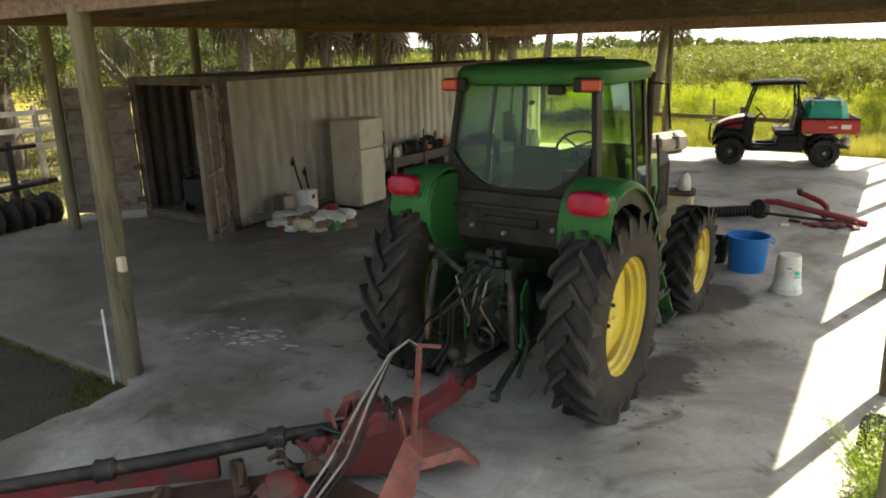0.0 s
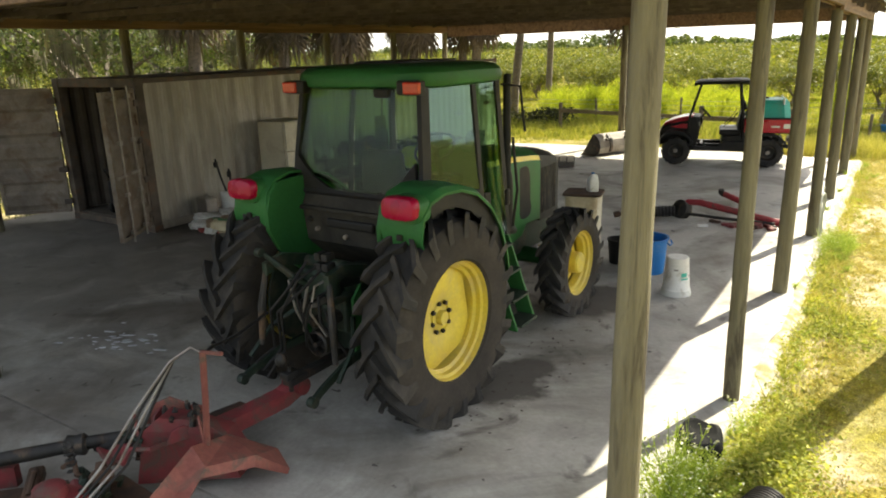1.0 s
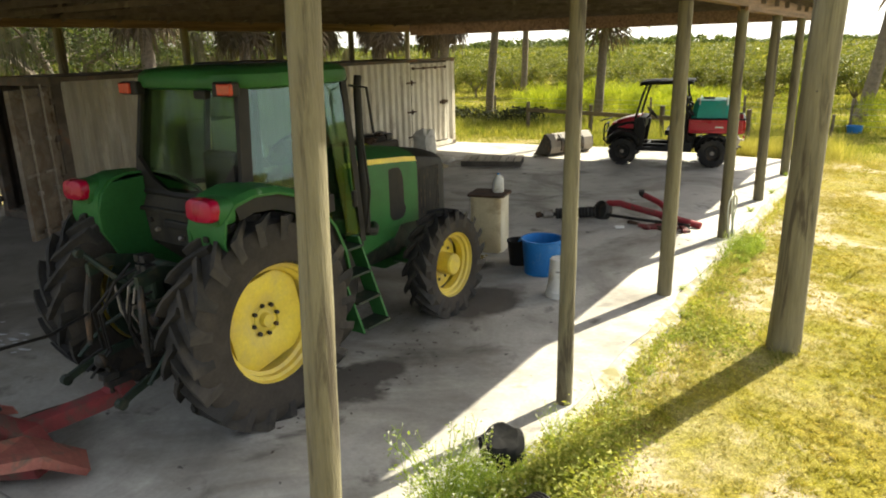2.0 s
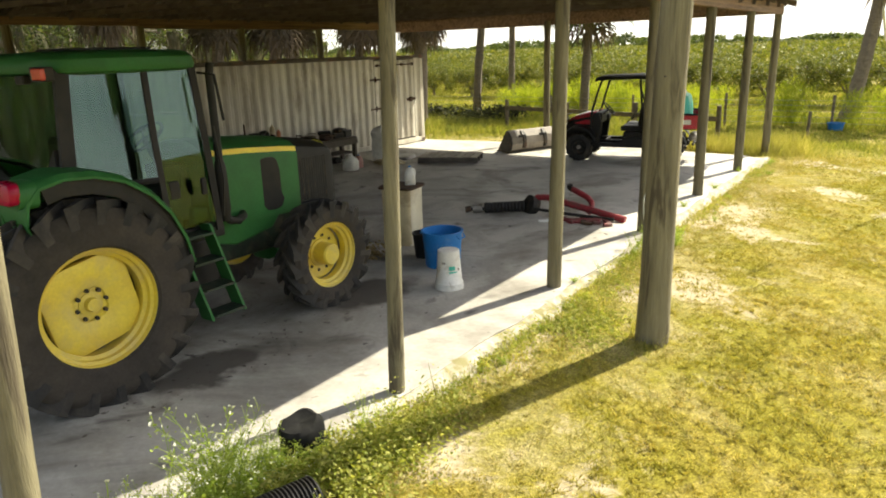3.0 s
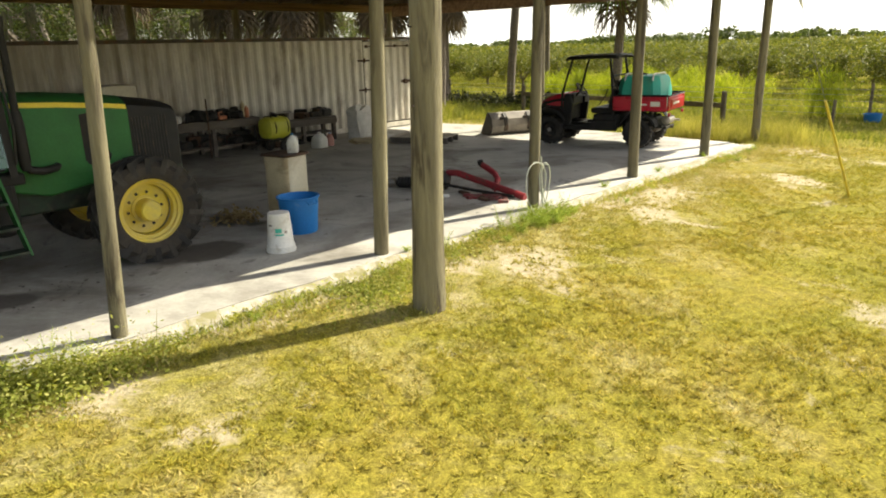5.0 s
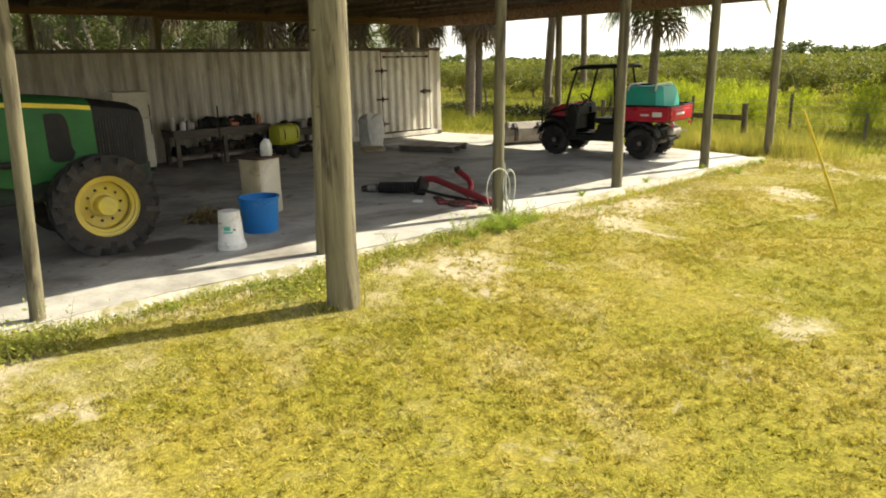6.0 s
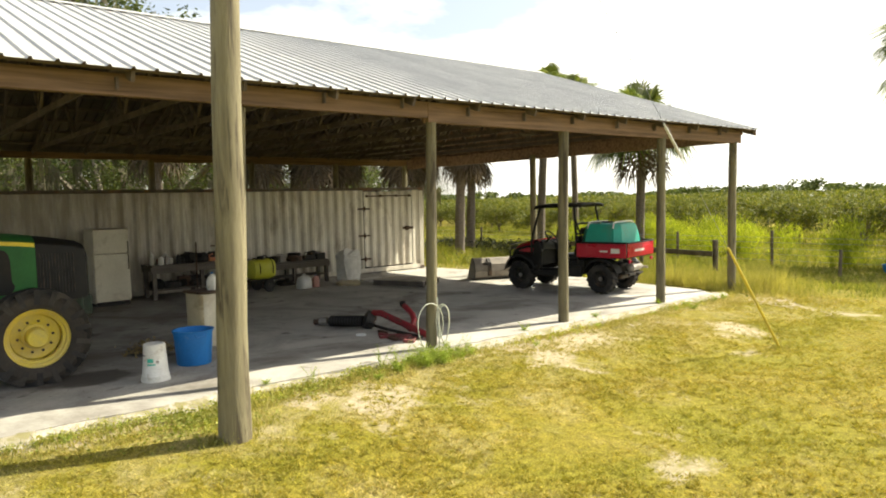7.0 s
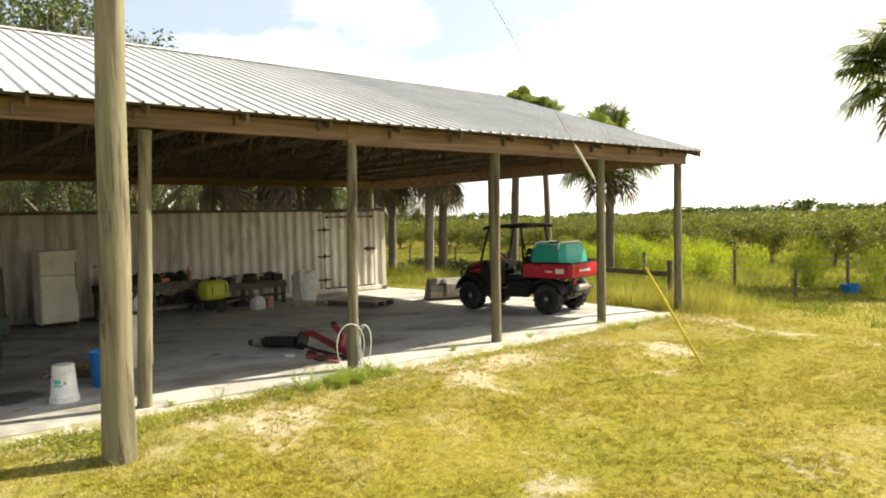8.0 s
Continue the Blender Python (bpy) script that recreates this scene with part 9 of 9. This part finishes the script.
def build_orchard():
    rng = np.random.default_rng(77)
    kinds = []
    for k in range(8):
        h, sp = 3.0 + 0.16 * (k % 4), 1.95
        bm, tips = limb_tree(rng, h * 0.82, sp, 0.10, 8, 0.55)
        tr = finish("trunk", bm, M_BARK, True)
        cs = list(tips)
        for _ in range(34):
            a, r = rng.uniform(0, 6.28), sp * math.sqrt(rng.random())
            zz = h * (0.24 + 0.70 * rng.random() * (1 - 0.4 * (r / sp) ** 2))
            cs.append([r * math.cos(a), r * math.sin(a), zz])
        kinds.append((tr, quads_mesh("crown", clump_leaves(rng, cs, 0.50, 70 if k > 3 else 40, 0.085 if k > 3 else 0.105), L_ORCHARD)))
    i = 0
    for row in range(6):
        y0 = 34.0 + 5.2 * row
        for col in range(-36, 6):
            x = col * 3.7 + (row % 2) * 1.2 + rng.uniform(-0.4, 0.4)
            y = y0 - 0.08 * x + rng.uniform(-0.5, 0.5)
            az = math.degrees(math.atan2(x - 4, y))
            if az < -66 or az > 12 or i >= 290 or rng.random() < 0.08:
                continue
            s = rng.uniform(0.76, 0.84)
            tr, cr = kinds[i % 4 + (4 if row < 3 else 0)]
            t = thing("orchard_tree", pose(x, y, -0.42, 0, 0, rng.uniform(0, 360)) @ Matrix.Diagonal((s, s, s, 1)), "low round bushy green citrus tree in an orchard row", "tree", "orchard trees")
            share("trunk", tr, t)
            share("crown", cr, t)
            i += 1
    # the far end of the orchard and the woods behind it, clump by clump
    n = 8500
    a = rng.uniform(-70, 14, n)
    d = rng.uniform(64, 250, n)
    c = np.stack([4 + d * np.sin(np.radians(a)), d * np.cos(np.radians(a)), rng.uniform(0.5, 1.9, n)], 1)
    stuff("distant_orchard", clump_leaves(rng, c, 0.8, 24, 0.20), L_ORCHARD, "distant rows of orchard trees to the horizon", "trees", 4)
    n = 1700
    a = rng.uniform(-75, 20, n)
    d = rng.uniform(300, 420, n)
    top = 4.0 + 1.3 * np.sin(a * 0.21) + 0.8 * np.sin(a * 0.83 + 1.0)
    c = np.stack([4 + d * np.sin(np.radians(a)), d * np.cos(np.radians(a)), rng.random(n) * top], 1)
    stuff("distant_wood", clump_leaves(rng, c, 2.2, 54, 0.75), L_OAK, "low dark belt of woods on the horizon", "trees", 4)


build_orchard()


def build_palms():
    rng = np.random.default_rng(19)

    def fan(bm_v, base, d, size, droop, ribs=26):
        """One fan leaf: narrow pointed segments from the tip of a stalk."""
        d = d / np.linalg.norm(d)
        side = np.cross(d, [0, 0, 1.0])
        side /= np.linalg.norm(side) + 1e-6
        up = np.cross(side, d)
        for k in range(ribs):
            a = (k / (ribs - 1) - 0.5) * 3.9
            w = (k + 0.5) / ribs
            tip_dir = d * math.cos(a) + side * math.sin(a)
            ln = size * (0.75 + 0.25 * math.cos(a))
            mid = base + tip_dir * ln * 0.55 + up * 0.06 * size
            ln *= rng.uniform(0.82, 1.08)
            tip = base + tip_dir * ln + np.array([0, 0, -droop * ln * rng.uniform(0.5, 1.4)])
            wd = np.cross(tip_dir, up) * 0.027 * size / 0.8
            bm_v.extend([base, mid - wd, tip, mid + wd])

    kinds = []
    for k in range(6):
        green, dead, stalks = [], [], bmesh.new()
        shady = k > 2
        for j in range(60):
            a = rng.uniform(0, 6.28)
            el = rng.uniform(0.0 if shady else -0.6, 1.35)
            dd = np.array([math.cos(a) * math.cos(el), math.sin(a) * math.cos(el), math.sin(el)])
            ln = rng.uniform(0.55, 0.95)
            tip = dd * ln + np.array([0, 0, 0.1])
            tube(stalks, [(0, 0, 0.05), tuple(tip)], [0.02, 0.012], 4, caps=False)
            out = dd.copy()
            out[2] -= 0.22
            fan(green, tip, out, rng.uniform(0.55, 0.85), rng.uniform(0.1, 0.5))
        for j in range(44 if shady else 16):
            a = rng.uniform(0, 6.28)
            dd = np.array([math.cos(a) * 0.6, math.sin(a) * 0.6, rng.uniform(-0.8, -0.1 if shady else -0.6)])
            tip = dd * rng.uniform(0.5, 0.9)
            fan(dead, tip, np.array([dd[0] * 0.4, dd[1] * 0.4, -1.0]), rng.uniform(0.55, 0.85), 0.2, 10)
        kinds.append((finish("stalks", stalks, L_PALM), quads_mesh("fronds", np.array(green), L_PALM), quads_mesh("dead_skirt", np.array(dead), L_DEADPALM)))

    def palm(x, y, h, lean, k, size=1.25, skirt=True, r=0.17, bend=1.4):
        z = ground_z(x, y)
        t = thing("sabal_palm", pose(x, y, z), "sabal palm with fan fronds and a rough brown trunk", "palm tree", "palms")
        n = 14
        pts = [(lean[0] * (i / n) ** bend, lean[1] * (i / n) ** bend, -0.2 + (h + 0.2) * i / n) for i in range(n + 1)]
        bm = bmesh.new()
        tube(bm, pts, [r * (1.2 - 0.25 * i / n) * (1 + 0.05 * (i % 2)) for i in range(n + 1)], 10, wobble=0.04)
        part("trunk", bm, M_PALMBARK, t, smooth=True)
        m = Matrix.Translation((lean[0], lean[1], h)) @ pose(0, 0, 0, 0, 0, 77 * k) @ Matrix.Diagonal((size, size, size, 1))
        st, gr, dd = kinds[k % 3 + (3 if x < -12 and y < 22 else 0)]
        share("stalks", st, t, m)
        share("fronds", gr, t, m)
        if skirt:
            share("dead_skirt", dd, t, m)

    palm(-13.07, 18.06, 4.4, (0.15, 0.1), 0, 1.2)
    palm(-14.9, 24.9, 7.2, (1.3, -0.9), 1, 1.1, False)
    palm(-13.6, 26.0, 6.8, (0.8, -1.2), 4, 1.0, False, 0.13)
    palm(-9.45, 25.1, 4.9, (0.4, -0.35), 2, 1.7)
    palm(0.3, 27.4, 6.8, (1.0, 0.0), 3, 2.0, True, 0.22, 0.5)
    palm(-16.5, 14.6, 4.1, (0.1, 0.2), 5, 1.3)
    palm(-16.0, 11.0, 4.3, (-0.1, 0.1), 6, 1.35)
    palm(-17.5, 19.5, 4.6, (0.2, 0.0), 7, 1.3)
    palm(-15.6, 7.2, 4.6, (0.2, -0.1), 8, 1.3)
    palm(-14.7, 16.3, 4.2, (0.0, 0.2), 9, 1.35)
    palm(-15.4, 12.9, 4.1, (0.1, -0.1), 10, 1.35)
    palm(-15.2, 20.6, 4.3, (0.1, 0.1), 11, 1.3)


build_palms()


def build_oaks():
    rng = np.random.default_rng(41)
    kinds = []
    for k in range(3):
        bm, tips = limb_tree(rng, 9.0, 5.5, 0.38, 10, 2.4, 0.18)
        tr = finish("trunk", bm, M_BARK, True)
        cs = list(tips)
        for _ in range(90 if k < 2 else 420):
            a, r = rng.uniform(0, 6.28), 6.0 * math.sqrt(rng.random())
            cs.append([r * math.cos(a), r * math.sin(a), 2.6 + 6.4 * rng.random() * (1 - 0.5 * (r / 6) ** 2)])
        cr = quads_mesh("crown", clump_leaves(rng, cs, 0.9 if k < 2 else 0.62, 120 if k < 2 else 92, 0.07 if k < 2 else 0.075), L_OAK)
        moss = []
        for j in range(70):
            c = np.array(cs[rng.integers(0, len(cs))]) + rng.normal(0, 0.3, 3)
            m = 16
            b = c + np.stack([rng.normal(0, 0.12, m), rng.normal(0, 0.12, m), -rng.uniform(0, 0.3, m)], 1)
            ln = rng.uniform(0.4, 1.3, m)
            w = rng.uniform(0.02, 0.05, m)
            s = np.stack([w, w * 0.5, np.zeros(m)], 1)
            tip = b + np.stack([rng.normal(0, 0.05, m), rng.normal(0, 0.05, m), -ln], 1)
            moss.append(np.stack([b - s, b + s, tip], 1).reshape(-1, 3))
        kinds.append((tr, cr, quads_mesh("hanging_moss", np.concatenate(moss), L_MOSS, 3)))
    # the last two stand close in, added to darken the barn's near end
    spots = [(-21.5, 3.5, 0.9), (-24.5, 10.5, 1.0), (-25.0, 17.5, 0.95), (-29.0, -3.5, 1.1), (-33.0, 6.0, 1.15), (-21.0, -9.0, 0.95), (-36.0, 15.0, 1.1), (-31.0, 25.0, 0.95), (-42.0, -4.0, 1.2), (-30.0, 4.4, 1.68), (-31.5, 2.6, 1.64), (-18.5, -2.5, 0.6), (-19.0, 6.5, 0.62)]
    for i, (x, y, s) in enumerate(spots):
        t = thing("live_oak", pose(x, y, -0.15, 0, 0, 53 * i) @ Matrix.Diagonal((s, s, s, 1)), "spreading live oak hung with grey moss", "tree", "oaks behind the barn")
        tr, cr, ms = kinds[2 if s > 1.5 else i % 2]
        share("trunk", tr, t)
        share("crown", cr, t)
        share("hanging_moss", ms, t)


build_oaks()


def build_fences():
    rng = random.Random(2)
    # wooden rail beyond the slab
    t = thing("rail_fence", pose(0, 0, 0), "weathered wooden rail fence with short posts in tall grass", "fence")
    pts = [(-1.80, 17.35), (-4.5, 17.9), (-7.2, 18.6), (-10.0, 19.3)]
    for x, y in pts:
        bm = bmesh.new()
        tube(bm, [(x, y, -0.5), (x, y, 0.86 + rng.uniform(-0.05, 0.05))], 0.075, 8, wobble=0.05)
        part("post", bm, M_FENCE, t)
    for (x0, y0), (x1, y1) in zip(pts, pts[1:]):
        bm = bmesh.new()
        d = Vector((x1 - x0, y1 - y0, 0)).normalized()
        o = Vector((d.y, -d.x, 0)) * -0.09
        loft(bm, [[(x + o.x, y + o.y, 0.46), (x + o.x * 1.4, y + o.y * 1.4, 0.46), (x + o.x * 1.4, y + o.y * 1.4, 0.60), (x + o.x, y + o.y, 0.60)] for x, y in ((x0, y0), (x1, y1))])
        part("rail", bm, M_FENCE, t)
    # wire fence in front of the tall weeds
    t = thing("wire_fence", pose(0, 0, 0), "wire fence on dark round posts before the tall weeds", "fence")
    xs = [-38.05 + 3.5 * k for k in range(13)]
    line = [(x, 23.5 + 0.03 * x) for x in xs]
    for x, y in line:
        bm = bmesh.new()
        tube(bm, [(x, y, -0.6), (x + rng.uniform(-0.04, 0.04), y, 0.78 + rng.uniform(-0.08, 0.1))], 0.048, 8, wobble=0.05)
        part("post", bm, M_FENCE, t)
    for z in (-0.15, 0.05, 0.25, 0.45, 0.62):
        bm = bmesh.new()
        tube(bm, [(x, y - 0.06, z) for x, y in line], 0.006, 4)
        part("wire", bm, M_WIRE, t)
    bm = bmesh.new()
    tube(bm, [(0.12, 20.6, -0.6), (0.15, 20.6, 0.50)], 0.045, 8, wobble=0.05)
    lone("fence_post", bm, M_FENCE, Matrix(), "single dark round fence post in the grass", "fence post")
    t = tub("water_tub", pose(0.62, 23.2, -0.36), 0.22, 0.255, 0.27, M_BLUE, "round blue water tub far off in the grass", "tub")
    # plank fence under the oaks
    t = thing("plank_fence", pose(0, 0, 0), "pale grey three-board fence under the oaks", "fence")
    pts = [(-20.5 + 0.35 * k, -6.5 + 2.4 * k) for k in range(6)]
    for x, y in pts:
        bm = bmesh.new()
        box(bm, x - 0.06, x + 0.06, y - 0.06, y + 0.06, -0.4, 1.8, 0.01)
        part("post", bm, M_OLD_BOARD, t)
    for (x0, y0), (x1, y1) in zip(pts, pts[1:]):
        for z in (0.7, 1.12, 1.55):
            bm = bmesh.new()
            loft(bm, [[(x + 0.065, y, z), (x + 0.09, y, z), (x + 0.09, y, z + 0.13), (x + 0.065, y, z + 0.13)] for x, y in ((x0, y0), (x1, y1))])
            part("board", bm, M_OLD_BOARD, t)
    # old disc harrow and scrap under the eaves beside the container
    t = thing("disc_harrow", pose(-13.25, -1.0, -0.06, 0, 0, 8), "dark rusty disc harrow parked under the eaves", "implement")
    for k, (a, b, r) in enumerate((((0.1, -1.6, 0.78), (0.1, 1.35, 0.82), 0.06), ((-0.5, -1.6, 0.74), (-0.5, 1.3, 0.76), 0.06), ((-0.6, -1.2, 0.78), (0.3, -1.2, 0.84), 0.05), ((-0.6, 0.0, 0.78), (0.3, 0.0, 0.84), 0.05), ((-0.6, 1.1, 0.78), (0.3, 1.1, 0.84), 0.05), ((0.1, 0.55, 0.05), (0.1, 0.55, 1.62), 0.06), ((0.1, -0.4, 1.52), (0.1, 1.05, 1.5), 0.055), ((0.1, -0.4, 1.52), (0.1, -1.1, 0.82), 0.045))):
        bm = bmesh.new()
        tube(bm, [a, b], r, 8)
        part("frame_bar", bm, M_IRON, t)
    for row in (0.05, -0.5):
        bm = bmesh.new()
        tube(bm, [(row, -1.5, 0.31), (row, 1.25, 0.31)], 0.03, 8)
        part("disc_axle", bm, M_IRON, t)
        for k in range(10):
            bm = bmesh.new()
            lathe(bm, [(0.31, -0.05), (0.22, -0.012), (0.12, 0.008), (0.02, 0.012), (0.02, 0.02), (0.12, 0.016), (0.22, -0.004), (0.312, -0.044)], 18, m=pose(row, -1.4 + 0.28 * k, 0.31, 90, 0, 12 if row > 0 else -12))
            part("disc", bm, M_IRON, t, smooth=True)
    bm = bmesh.new()
    box(bm, -0.45, 0.15, -1.35, -0.35, 0.83, 1.12, 0.03)
    part("weight_box", bm, M_IRON, t)
    for k, (x, y, z, rx) in enumerate(((-13.2, -2.75, 0.0, 0), (-13.22, -2.72, 0.24, 3), (-13.15, -2.78, 0.48, -3))):
        bm = bmesh.new()
        lathe(bm, [(0.20, 0.02), (0.34, 0.0), (0.40, 0.05), (0.40, 0.18), (0.34, 0.23), (0.20, 0.21), (0.24, 0.12)], 24, m=pose(0, 0, 0, rx, 0, 0), closed=True)
        lone("scrap_tyre", bm, M_TYRE, pose(x, y, z), "worn black tyre in a stack under the eaves", "tyre", "stack of scrap tyres", smooth=True)


build_fences()
